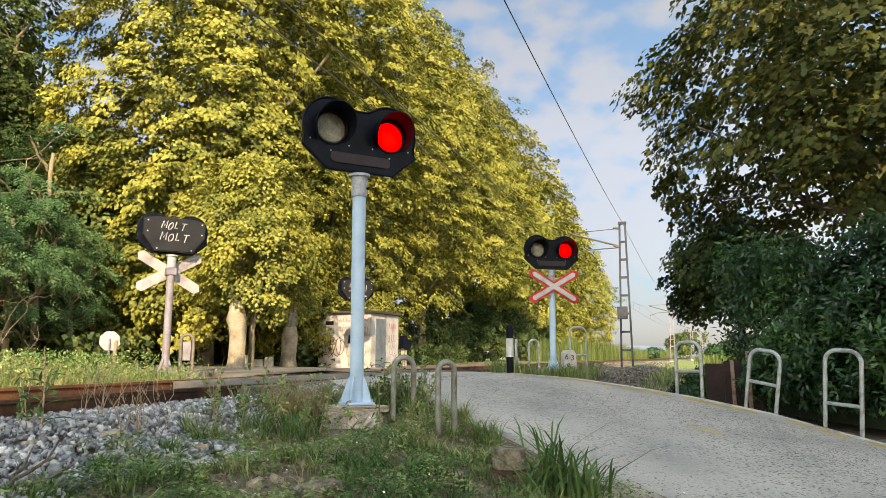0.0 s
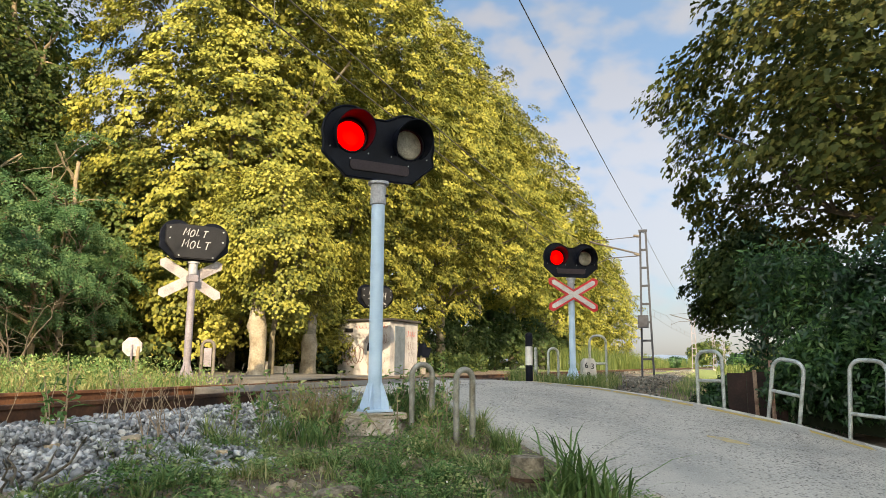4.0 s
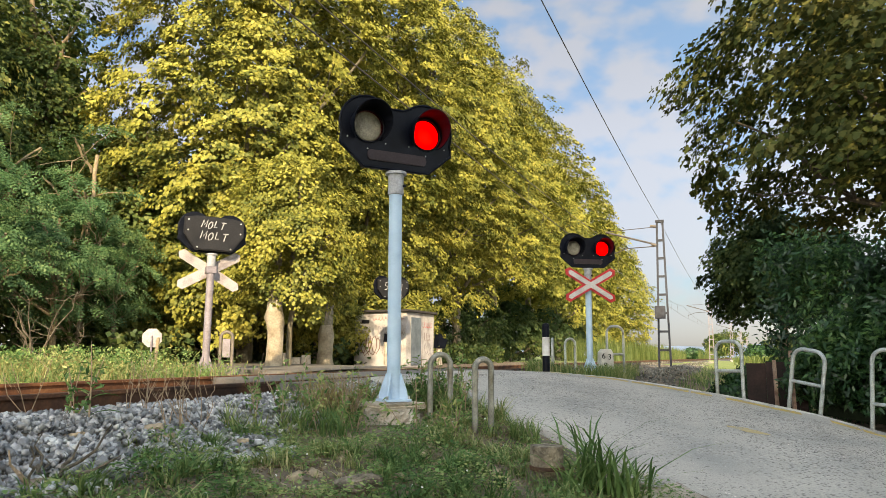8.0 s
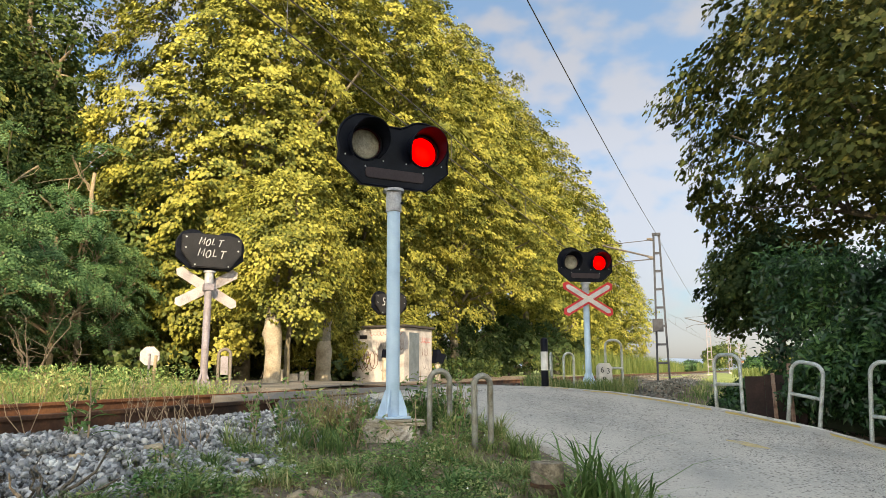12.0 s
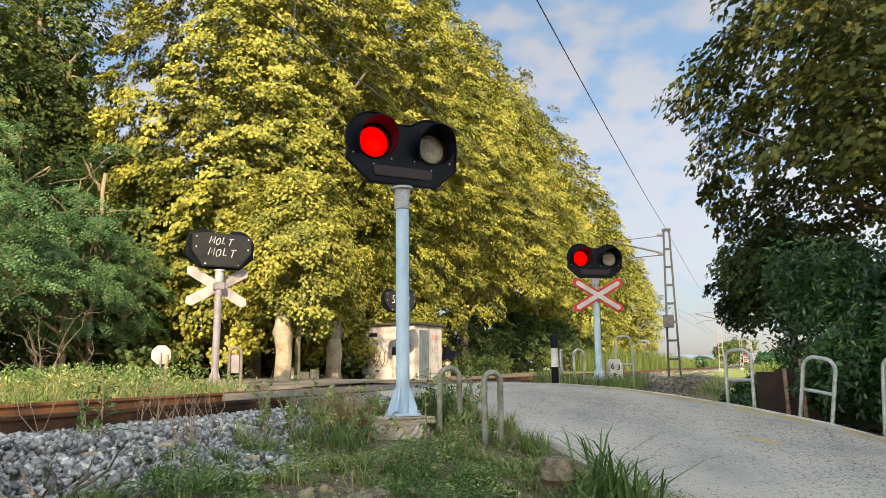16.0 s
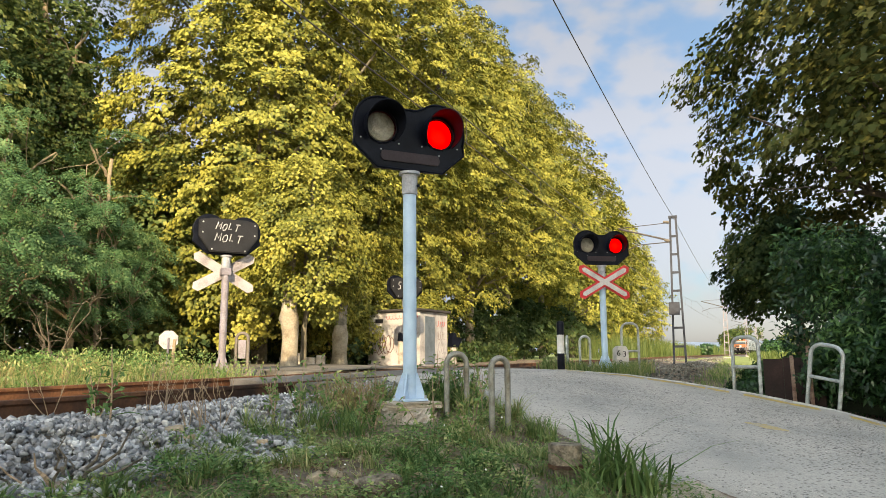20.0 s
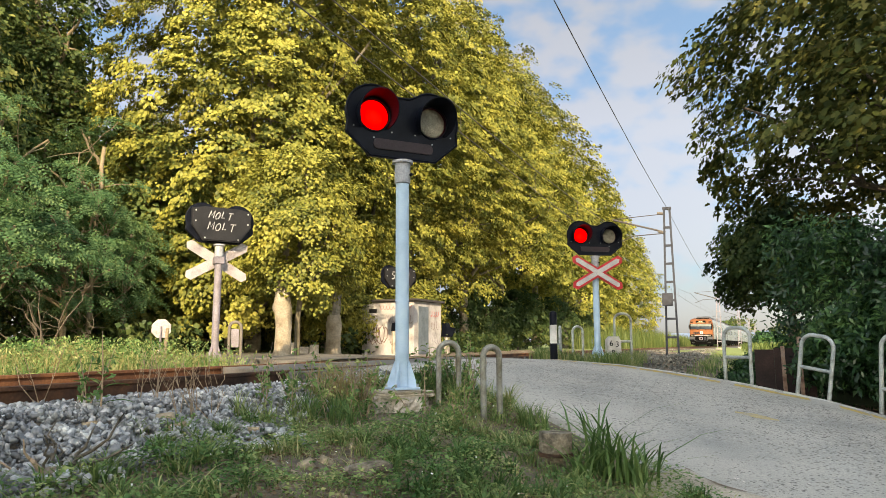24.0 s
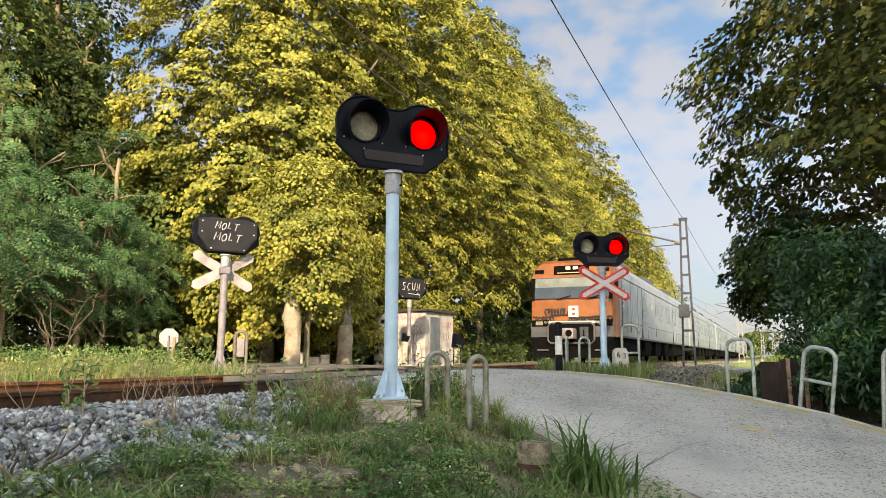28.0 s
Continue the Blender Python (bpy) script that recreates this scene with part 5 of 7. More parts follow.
def make_tree(name, m, label, height, radius, crown_base, seed, leaf, leaf_size, n_clump, per, shape, trunk_r=0.28, bark="bark", lean=0.0,
              clump_r=(0.7, 1.3), limbs=9, squash=1.0, category="tree", low=0.35, skirt=0, flat=0.62, core=0):
    rng = np.random.default_rng(seed)
    tr = thing(name, m, label, category)
    bm = bmesh.new()
    fork = crown_base + 0.18 * (height - crown_base)
    limb(rng, (0, 0, -0.2), (lean * 0.3, 0, fork), trunk_r * 1.15, trunk_r * 0.75, bm, 12, 6, 0.02)
    zc, hz = (crown_base + height) / 2, (height - crown_base) / 2
    v = rng.normal(0, 1, (n_clump, 3))
    v /= np.linalg.norm(v, axis=1)[:, None]
    v[:, 2] = np.where(v[:, 2] < -low - 0.5, -v[:, 2], v[:, 2])
    rr = rng.uniform(0.6, 1.0, n_clump) ** 0.5
    ang = np.arctan2(v[:, 1], v[:, 0])
    lump = 1 + 0.14 * np.sin(3 * ang + seed) + 0.1 * np.sin(5 * ang + 4 * v[:, 2] + seed * 2) + rng.normal(0, 0.06, n_clump)
    lump = np.minimum(lump, 1.14)
    hor = np.hypot(v[:, 0], v[:, 1]) + 1e-6
    wide = np.where(v[:, 2] < 0, (1 - v[:, 2] ** 4) ** 0.5, (1 - np.abs(v[:, 2]) ** 2.4) ** 0.5) / hor
    v[:, 0] *= wide
    v[:, 1] *= wide
    C = v * (rr * lump)[:, None] * np.array([radius, radius * squash, hz]) + np.array([lean, 0, zc])
    if skirt:
        a = rng.uniform(0, math.tau, skirt)
        rad = radius * rng.uniform(0.45, 0.98, skirt)
        K = np.stack([lean + rad * np.cos(a), rad * squash * np.sin(a), rng.uniform(crown_base + 0.2, crown_base + 0.26 * (height - crown_base), skirt)], 1)
        C = np.concatenate([C, K])
        n_clump += skirt
    C[:, 2] = np.maximum(C[:, 2], crown_base * 0.9)
    R = rng.uniform(*clump_r, n_clump)
    P, D = clumps(rng, C, R, per, flat, 0.5)
    out = P - np.array([lean, 0, zc])
    out /= np.linalg.norm(out, axis=1)[:, None] + 1e-6
    D = D * 0.7 + out * 0.6
    P[:, 2] = np.maximum(P[:, 2], crown_base * 0.55)
    # limbs reach towards chosen clumps
    pick = rng.choice(n_clump, limbs, replace=False)
    for i in pick:
        z0 = rng.uniform(crown_base * 0.8, fork)
        pts = limb(rng, (lean * 0.3 * z0 / fork, 0, z0), C[i] * np.array([0.85, 0.85, 0.95]), trunk_r * 0.5, 0.035, bm, 7, 6, 0.07)
        for j in rng.choice(n_clump, 2):
            d = C[j] - np.array(pts[3])
            if np.linalg.norm(d) < radius * 0.8:
                limb(rng, pts[3], C[j], trunk_r * 0.2, 0.02, bm, 5, 4, 0.07)
    part("trunk", bm, bark, tr, smooth=True)
    leaves("crown", P, D, leaf_size, shape, leaf, tr, "", rng)
    if core:
        v = rng.normal(0, 1, (core, 3))
        v /= np.linalg.norm(v, axis=1)[:, None]
        K = v * (rng.uniform(0.1, 0.6, core) ** 0.7)[:, None] * np.array([radius, radius * squash, hz]) + np.array([lean, 0, zc])
        K = K[K[:, 2] > crown_base * 0.8]
        leaves("inner_crown", K, rng.normal(0, 1, (len(K), 3)), leaf_size * 1.4, FOLD, leaf, tr, "", rng)
    return tr


def make_leafy(name, at, label, height, radius, base, seed, leaf, size, cnt, per, shape, spray_r=(0.4, 0.7), trunk_r=0.24, bark="bark", limbs=8, front=True,
               droop=0.4, nside=None, core=600, category="tree", group="", keep=None, loose=0.3, inner=0.3, **env):
    """A tree whose crown is many drooping sprays of leaves over limbs that reach them."""
    rng = np.random.default_rng(seed)
    tr = thing(name, Matrix.Translation(at), label, category, group)
    C, out = envelope(rng, cnt, height, radius, base, seed, front=math.atan2(SUN.y, SUN.x) if front else None, **env)
    if keep:
        ok = keep(C)
        C, out = C[ok], out[ok]
    R = rng.uniform(*spray_r, len(C))
    P, D, A = sprays(rng, C, out, R, per, droop)
    bm = bmesh.new()
    fork = base + 0.2 * (height - base)
    limb(rng, (0, 0, -0.3), (0, 0, fork), trunk_r * 1.2, trunk_r * 0.8, bm, 12, 6, 0.02)
    limb(rng, (0, 0, fork - 0.1), (rng.normal(0, 0.3), rng.normal(0, 0.3), base + 0.82 * (height - base)), trunk_r * 0.75, 0.05, bm, 9, 7, 0.03)
    for i in rng.choice(len(C), min(limbs, len(C)), replace=False):
        z0 = min(max(base * 0.8, C[i][2] - 0.9 * np.hypot(C[i][0], C[i][1])), base + 0.75 * (height - base))
        pts = limb(rng, (0, 0, z0), C[i] * np.array([0.97, 0.97, 1]), trunk_r * 0.42, 0.025, bm, 7, 6, 0.06)
        near = np.argsort(np.linalg.norm(C - np.array(pts[4]), axis=1))[:12]
        for j in near[::5]:
            limb(rng, pts[3], C[j], trunk_r * 0.16, 0.012, bm, 5, 4, 0.07)
    part("trunk", bm, bark, tr, smooth=True)
    foliage("crown", P, D, A, size, shape, leaf, tr, rng, nside, loose)
    if core:
        v = rng.normal(0, 1, (core, 3))
        v /= np.linalg.norm(v, axis=1)[:, None]
        K = v * (rng.random(core) ** 0.4)[:, None] * np.array([radius * 0.62, radius * 0.62, (height - base) * 0.42]) + np.array([0, 0, (height + base) / 2])
        if keep:
            K = K[keep(K)]
        foliage("inner_crown", K, rng.normal(0, 1, (len(K), 3)), rng.normal(0, 1, (len(K), 3)), inner, FOLD, leaf, tr, rng)
    return tr


def make_trees():
    # row of plane trees on the far side of the track
    lab = "tall plane tree with yellow-green sunlit leaves beyond the track"
    spots = [(15.3, 9.3, 19, 4.6, 1.1), (21.5, 9.5, 21, 5.4, 0.7), (27.5, 9.2, 21, 5.4, 2.8), (35, 9.0, 21, 5.6, 4.6), (43, 9.2, 21, 5.5, 5.0), (52, 9.0, 20.5, 5.5, 4.6),
             (62, 8.8, 20, 5.4, 3.6), (73, 9.0, 19.5, 5.5, 1.8), (85, 8.8, 18, 5.6, 1.6), (97, 8.8, 16, 5.6, 1.4)]
    for i, (s, n, h, r, cb) in enumerate(spots):
        near = 0 if s < 24 else (1 if s < 46 else 2)
        make_leafy("plane_tree", W(s, n + bend(s), -0.15), lab, h, r, cb, 100 + i, "plane_leaf", (0.122, 0.142, 0.24)[near], (1200, 980, 600)[near], (92, 68, 36)[near],
                   FOLD, ((0.32, 0.6), (0.38, 0.7), (0.5, 0.9))[near], droop=0.4, core=(7000, 4500, 1500)[near], inner=(0.2, 0.24, 0.3)[near], group="row of plane trees")
    for i, (s, n, h, r) in enumerate(((26, 9.6, 2.6, 1.2), (29.5, 9.4, 3.6, 1.5), (32, 9.8, 2.4, 1.1), (36.5, 9.2, 4.2, 1.7), (41, 9.5, 4.4, 1.8), (46.5, 9.0, 4.6, 2.0), (51, 9.0, 4.2, 1.8), (57, 8.6, 4.6, 2.2), (66, 8.6, 4.4, 2.4))):
        make_leafy("ivy_shrub", W(s, n + bend(s), -0.2), "dark green ivy growth round the foot of the plane trees", h, r, 0.4, 700 + i, "shade_leaf", 0.13 if s < 40 else 0.2, 110, 44, FOLD, (0.3, 0.55), 0.08, "bark_dark", 6,
                   core=500, category="shrub", inner=0.2)
    # woodland behind the row
    for i, (s, n, h, r) in enumerate(((10, 20, 15, 6), (21, 21, 9, 6), (33, 20, 15, 6), (46, 20, 17, 6.5), (60, 20, 17, 7), (78, 19, 17, 7))):
        make_tree("woodland_tree", Matrix.Translation(W(s, n, -0.2)), "dark woodland tree behind the plane trees", h, r, 0.6 if s < 30 else 2.6, 150 + i, "dark_leaf", 0.55, 110, 52, FOLD, 0.3, "bark_dark", 0, (0.9, 1.6), 6)
    # pollarded pale trunk before the row
    tk = thing("pollard_trunk", pose(-3.95, 17.4, -0.2), "thick pale pruned trunk with swollen head under the foliage", "tree trunk")
    rng = np.random.default_rng(5)
    bm = tube([(0, 0, 0), (0.015, 0, 0.3), (0.02, 0, 0.65), (0.015, 0, 0.95), (0.0, 0, 1.15), (-0.02, 0, 1.32), (-0.03, 0.02, 1.5), (-0.04, 0.04, 1.7)], [0.245, 0.205, 0.19, 0.19, 0.21, 0.225, 0.2, 0.17], 18)
    for v in bm.verts:
        v.co += Vector(rng.normal(0, 0.012, 3))
    part("trunk", bm, "limewash_lit", tk, smooth=True)
    bm = bmesh.new()
    limb(rng, (-0.04, 0.03, 1.65), (-0.08, 0.25, 3.0), 0.165, 0.12, bm, wob=0.02)
    part("upper_limb", bm, "bark", tk, smooth=True)
    # pale foot under dark bark: its sunlit part is put into the colour
    tk = thing("pollard_trunk", pose(-3.42, 22.2, -0.2), "short pale sunlit trunk standing under the leaves", "tree trunk")
    bm = tube([(0, 0, 0), (0, 0, 0.35), (0.02, 0, 0.75), (0.02, 0.02, 1.0), (0.0, 0.05, 1.3)], [0.29, 0.24, 0.23, 0.25, 0.2], 14)
    for v in bm.verts:
        v.co += Vector(rng.normal(0, 0.012, 3))
    part("trunk", bm, "limewash_lit", tk, smooth=True)
    bm = bmesh.new()
    limb(rng, (0, 0.05, 1.25), (0.08, 0.3, 2.0), 0.19, 0.12, bm, wob=0.02)
    part("upper_limb", bm, "bark", tk, smooth=True)
    for x, y, h, r, b0, sd in ((-3.75, 18.2, 5.6, 1.7, 1.75, 720), (-4.15, 24.8, 5.2, 2.0, 0.5, 721)):
        make_leafy("plane_tree", (x, y, -0.2), "young plane tree with yellow-green leaves before the taller row", h, r, b0, sd, "plane_leaf", 0.088, 150, 125, FOLD, (0.35, 0.65), 0.07, "bark", 6, core=900, inner=0.13)
    lw = thing("low_wall", pose(-4.15, 20.9, -0.15, 0, 0, 6), "broken low pale wall between the trunks", "wall")
    for x0, x1, z1 in ((-0.42, -0.12, 0.42), (-0.1, 0.22, 0.3), (0.24, 0.5, 0.36)):
        part("block", box(x0, x1, -0.1, 0.1, 0, z1, 0.03), "concrete", lw)
    # bare twiggy shrub at the edge of the meadow
    tw = thing("bare_shrub", pose(-7.6, 13.6, -0.15), "bare grey twiggy shrub at the edge of the meadow", "shrub")
    bm = bmesh.new()
    for i in range(9):
        tip = (rng.uniform(-0.8, 0.8), rng.uniform(-0.4, 0.4), rng.uniform(0.6, 1.5))
        pts = limb(rng, (0, 0, 0), tip, 0.022, 0.006, bm, 5, 5, 0.09)
        for j in range(5):
            p = pts[rng.integers(2, 6)]
            limb(rng, p, p + Vector((rng.normal(0, 0.22), rng.normal(0, 0.15), rng.uniform(0.0, 0.3))), 0.008, 0.003, bm, 4, 3, 0.1)
    part("branchwork", bm, "bark_dark", tw)
    # darker trees to the near end of the row
    dl = "tall dark green tree beyond the track"
    for s, n, h, r, sd, lf in ((11.0, 14.3, 17, 2.1, 201, "dark_leaf"), (6.5, 14, 15, 3.4, 202, "olive_leaf"), (12.4, 11.0, 7.5, 1.8, 203, "olive_leaf"), (0, 15, 14, 4, 204, "dark_leaf"), (14.5, 15, 9.6, 3.2, 205, "olive_leaf")):
        make_leafy("broadleaf_tree", W(s, n, -0.15), dl, h, r, 1.0, sd, lf, 0.125, 500, 42, FOLD, (0.35, 0.65), 0.2, "bark_pale", 12, core=5000, inner=0.17)
    al = "feathery green acacia with pale bare branches beyond the track"
    for s, n, h, r, sd in ((9.1, 9.8, 6.6, 1.5, 211), (5.6, 8.8, 4.4, 1.8, 212), (3.2, 8.6, 4.4, 2.0, 213), (6.4, 10.8, 7.4, 2.2, 214), (7.8, 9.2, 4.0, 1.4, 215), (3.2, 11, 7.5, 2.4, 216), (10.2, 9.8, 3.8, 1.1, 217)):
        make_leafy("acacia_tree", W(s, n, -0.15), al, h, r, 0.5 if h > 5 else 1.5, sd, "acacia_leaf", 0.33, int(36 * r), 30, pinnate(4), (0.36, 0.62), 0.07, "bark_pale", 14, droop=0.12, nside=4, core=0, lumps=0.3)
    for i, (s, n, h, r) in enumerate(((-6, 14, 4.5, 3), (0, 14, 4.5, 3), (6, 14.5, 4.5, 3), (11, 13.5, 3.2, 2.4), (15, 13.5, 3, 2.4), (19.5, 13.5, 3, 2.4), (24, 13.5, 3, 2.4))):
        make_tree("shrub", Matrix.Translation(W(s, n, -0.3)), "dense dark green shrub beneath the trees", h, r, 0.15, 600 + i, "shade_leaf" if s > 9 else "dark_leaf", 0.12 if s < 13 else (0.2 if s < 26 else 0.38), 80, 120 if s < 13 else (75 if s < 26 else 35), FOLD, 0.06, "bark_dark", 0, (0.45, 0.85), 6)
    for i, (s, n, h, r) in enumerate(((17.9, 6.2, 3.0, 1.3), (20.5, 6.0, 2.6, 1.2), (13.6, 9.0, 4.2, 1.2))):
        make_tree("plane_shoot", Matrix.Translation(W(s, n, -0.2)), "low sunlit plane shoots growing before the trunks", h, r, 0.2, 650 + i, "plane_leaf", 0.095, 60, 120, FOLD, 0.05, "bark", 0, (0.3, 0.6), 6)
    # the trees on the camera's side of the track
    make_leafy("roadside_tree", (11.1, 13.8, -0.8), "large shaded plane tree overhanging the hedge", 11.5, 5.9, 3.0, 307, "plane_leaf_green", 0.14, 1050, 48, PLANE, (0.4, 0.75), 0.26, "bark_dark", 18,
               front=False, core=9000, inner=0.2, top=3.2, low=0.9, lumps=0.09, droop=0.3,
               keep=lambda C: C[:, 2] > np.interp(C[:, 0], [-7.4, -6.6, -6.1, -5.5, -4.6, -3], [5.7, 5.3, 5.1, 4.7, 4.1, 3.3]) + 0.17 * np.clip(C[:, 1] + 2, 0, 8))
    make_leafy("roadside_tree", (10.3, 21.2, -0.6), "smaller dark tree leaning out behind the hedge", 5.2, 2.1, 2.1, 302, "shade_leaf", 0.13, 420, 50, FOLD, (0.3, 0.5), 0.12, "bark_dark", 10, front=False, core=2500, inner=0.16)


def make_hedge():
    rng = np.random.default_rng(41)
    hd = thing("hedge", pose(0, 0, 0), "dense dark green hedge with narrow leaves behind the hoops", "hedge")
    base = Vector((4.75, 11.2, 0)) - RP * 0.2 + RD * 0.75
    cnt = 60000
    r = rng.uniform(0, 8.6, cnt)
    h = 0.62 + 1.58 * step(0, 1.9, r) + 0.12 * np.sin(r * 1.3) + 0.1 * np.sin(r * 3.1 + 1) + 0.1 * r
    t = rng.random(cnt)
    side = rng.random(cnt)
    z = np.where(side < 0.75, t * h, h * rng.uniform(0.92, 1.06, cnt))
    prof = 0.55 * np.sqrt(np.clip(1 - (2 * np.clip(z / h, 0, 1) - 0.9) ** 2, 0.02, 1))
    q = np.where(side < 0.75, 0.75 - prof + rng.normal(0, 0.19, cnt), rng.uniform(0.1, 1.5, cnt)) + 0.2 * np.sin(r * 4 + z * 3) + 0.12 * np.sin(r * 9 - z * 7)
    x = base.x + RD.x * r + RP.x * q
    y = base.y + RD.y * r + RP.y * q
    P = np.stack([x, y, -0.42 - 0.08 * r + z], 1)
    D = np.tile(np.array([-RP.x, -RP.y, 0.4]), (cnt, 1)) + rng.normal(0, 0.5, (cnt, 3))
    # end face
    e = rng.random(cnt) < 0.12
    P[e, 0] = base.x + RP.x * rng.uniform(0.2, 2.2, e.sum()) - RD.x * rng.uniform(-0.1, 0.15, e.sum())
    P[e, 1] = base.y + RP.y * rng.uniform(0.2, 2.2, e.sum()) - RD.y * rng.uniform(-0.1, 0.15, e.sum())
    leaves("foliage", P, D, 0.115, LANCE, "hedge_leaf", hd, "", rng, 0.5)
    # near-black sheet added inside; its colour stands for the shade between the leaves
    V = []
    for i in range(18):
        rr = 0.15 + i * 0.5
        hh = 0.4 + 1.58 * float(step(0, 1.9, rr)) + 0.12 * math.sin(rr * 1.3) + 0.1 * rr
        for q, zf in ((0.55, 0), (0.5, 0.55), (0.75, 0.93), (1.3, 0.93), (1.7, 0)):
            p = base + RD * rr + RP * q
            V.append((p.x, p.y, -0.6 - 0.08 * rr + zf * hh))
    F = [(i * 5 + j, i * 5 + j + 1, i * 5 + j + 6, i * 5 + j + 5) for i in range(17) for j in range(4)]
    part("inner_growth", (V, [], F), "hedge_shade", hd)


# ---- train ----
def body_section(inset=0.0, z0=0.95, z1=3.72):
    w = 1.47 - inset
    return [(-w + 0.06, z0), (w - 0.06, z0), (w, z0 + 0.5), (w, 2.9), (w - 0.06, 3.35), (w - 0.3, 3.62), (w - 0.7, z1), (-w + 0.7, z1), (-w + 0.3, 3.62), (-w + 0.06, 3.35), (-w, 2.9), (-w, z0 + 0.5)]


TRAIN_CARS = 6


def make_train():
    """Local: y is along the track away from the front, x to the near side, z from the rail."""
    tr = thing("commuter_train", pose(0, 0, 0), "orange and silver electric commuter train with graffiti on its front", "train")
    pitch = 25.3
    for c in range(TRAIN_CARS):
        y0, y1 = c * pitch + 0.0, c * pitch + 24.9
        car = new("car")
        car.parent = tr
        a = y0 + (1.1 if c == 0 else 0.2)
        part("car_body", prism(body_section(), a, y1 - 0.2), "silver", car, "ribbed silver car body", False)
        part("roof", prism([(-1.05, 3.7), (1.05, 3.7), (0.9, 3.84), (-0.9, 3.84)], a + 0.6, y1 - 0.8, bevel=0.03), "train_grey", car)
        part("underframe", box(-1.2, 1.2, a + 0.4, y1 - 0.4, 0.55, 0.96), "under", car)
        for k in range(3):
            part("air_unit", box(-0.8, 0.8, a + 3 + 7 * k, a + 6 + 7 * k, 3.83, 4.08, 0.05), "train_grey", car)
        for by in (y0 + 4.0, y1 - 4.0):
            part("bogie", box(-1.25, 1.25, by - 1.7, by + 1.7, 0.35, 0.8, 0.05), "under", car)
            for wy in (-1.2, 1.2):
                for wx in (-0.87, 0.87):
                    part("wheel", tube([(wx - 0.07, by + wy, 0.46), (wx + 0.07, by + wy, 0.46)], 0.46, 16), "under", car)
        for k in range(4):
            yy = y0 + 7.2 + 3.1 * k
            part("equipment_box", box(-1.36, 1.36, yy, yy + 1.6, 0.3, 0.92, 0.04), "under", car)
        # windows, doors and ribs on both sides
        for sx in (-1, 1):
            X0, X1 = sx * 1.455, sx * 1.475
            for k in range(7):
                yy = y0 + 4.1 + 2.55 * k
                if k in (1, 5):
                    part("door_leaf", box(X0, sx * 1.478, yy - 0.65, yy + 0.65, 1.0, 2.95, 0.01), "silver", car, "silver sliding door")
                    part("door_window", box(X0, sx * 1.483, yy - 0.42, yy - 0.06, 1.9, 2.7, 0.004), "side_glass", car)
                    part("door_window", box(X0, sx * 1.483, yy + 0.06, yy + 0.42, 1.9, 2.7, 0.004), "side_glass", car)
                    for e in (-0.67, 0.0, 0.67):
                        part("door_seam", box(X0, sx * 1.481, yy + e - 0.012, yy + e + 0.012, 1.0, 2.95), "under", car)
                elif c > 0 or k > 2:
                    part("window", box(X0, X1, yy - 0.95, yy + 0.95, 1.95, 2.75, 0.004), "side_glass", car, "dark tinted side window")
            for z in (1.5, 3.05):
                part("rib", box(X0, sx * 1.476, a + 0.1, y1 - 0.3, z - 0.012, z + 0.012), "train_grey", car)
            part("skirt_seam", box(X0 * 0.98, sx * 1.46, a + 0.1, y1 - 0.3, 0.93, 0.99), "train_grey", car)
    # the cab front
    V, F = [], []
    prof = [(-1, 0.92), (1, 0.92), (1, 2.9), (0.93, 3.32), (0.74, 3.5), (-0.74, 3.5), (-0.93, 3.32), (-1, 2.9)]
    for yy, sc, dz in ((1.1, 1.47, 0.2), (0.35, 1.46, 0.1), (0.12, 1.42, 0.0)):
        V += [(x * sc, yy + (0.14 if z > 2.2 and yy < 1 else 0) * (z - 2.2), z + (dz if z > 3 else 0)) for x, z in prof]
    k = len(prof)
    for i in range(2):
        F += [(i * k + j, i * k + (j + 1) % k, (i + 1) * k + (j + 1) % k, (i + 1) * k + j) for j in range(k)]
    F.append(tuple(range(2 * k, 3 * k)))
    part("cab_front", (V, [], F), "orange", tr, "orange painted cab front")

    def face(name, x0, x1, z0, z1, material, proud=0.01, label=""):
        yf = [0.12 + (0.14 * (z - 2.2) if z > 2.2 else 0) - proud for z in (z0, z1)]
        bm = bmesh.new()
        vs = [bm.verts.new(c) for c in ((x0, yf[0], z0), (x1, yf[0], z0), (x1, yf[1], z1), (x0, yf[1], z1), (x0, yf[0] + 0.06, z0), (x1, yf[0] + 0.06, z0), (x1, yf[1] + 0.06, z1), (x0, yf[1] + 0.06, z1))]
        for f in ((0, 1, 2, 3), (7, 6, 5, 4), (0, 4, 5, 1), (1, 5, 6, 2), (2, 6, 7, 3), (3, 7, 4, 0)):
            bm.faces.new([vs[i] for i in f])
        return part(name, bm, material, tr, label)
    face("windscreen", -1.3, 1.3, 2.25, 2.98, "glass", 0.012, "wide dark windscreen")
    face("sun_blind", -1.28, 1.28, 2.64, 2.96, "blind", 0.02, "pale blind behind the windscreen")
    face("corner_pillar", -1.41, -1.3, 2.2, 2.98, "under", 0.014)
    face("corner_pillar", 1.3, 1.41, 2.2, 2.98, "under", 0.014)
    face("destination_display", -0.62, 0.62, 3.08, 3.4, "under", 0.02, "dark destination display")
    for x in (-0.12, 0.14):
        face("display_light", x - 0.08, x + 0.08, 3.26, 3.36, "led", 0.03, "glowing top lamp")
    for x in (-1.15, 1.15):
        face("marker_light", x - 0.16, x + 0.16, 3.14, 3.28, "under", 0.02)
    face("bumper", -1.43, 1.43, 0.9, 1.42, "train_grey", 0.03, "grey bumper band")
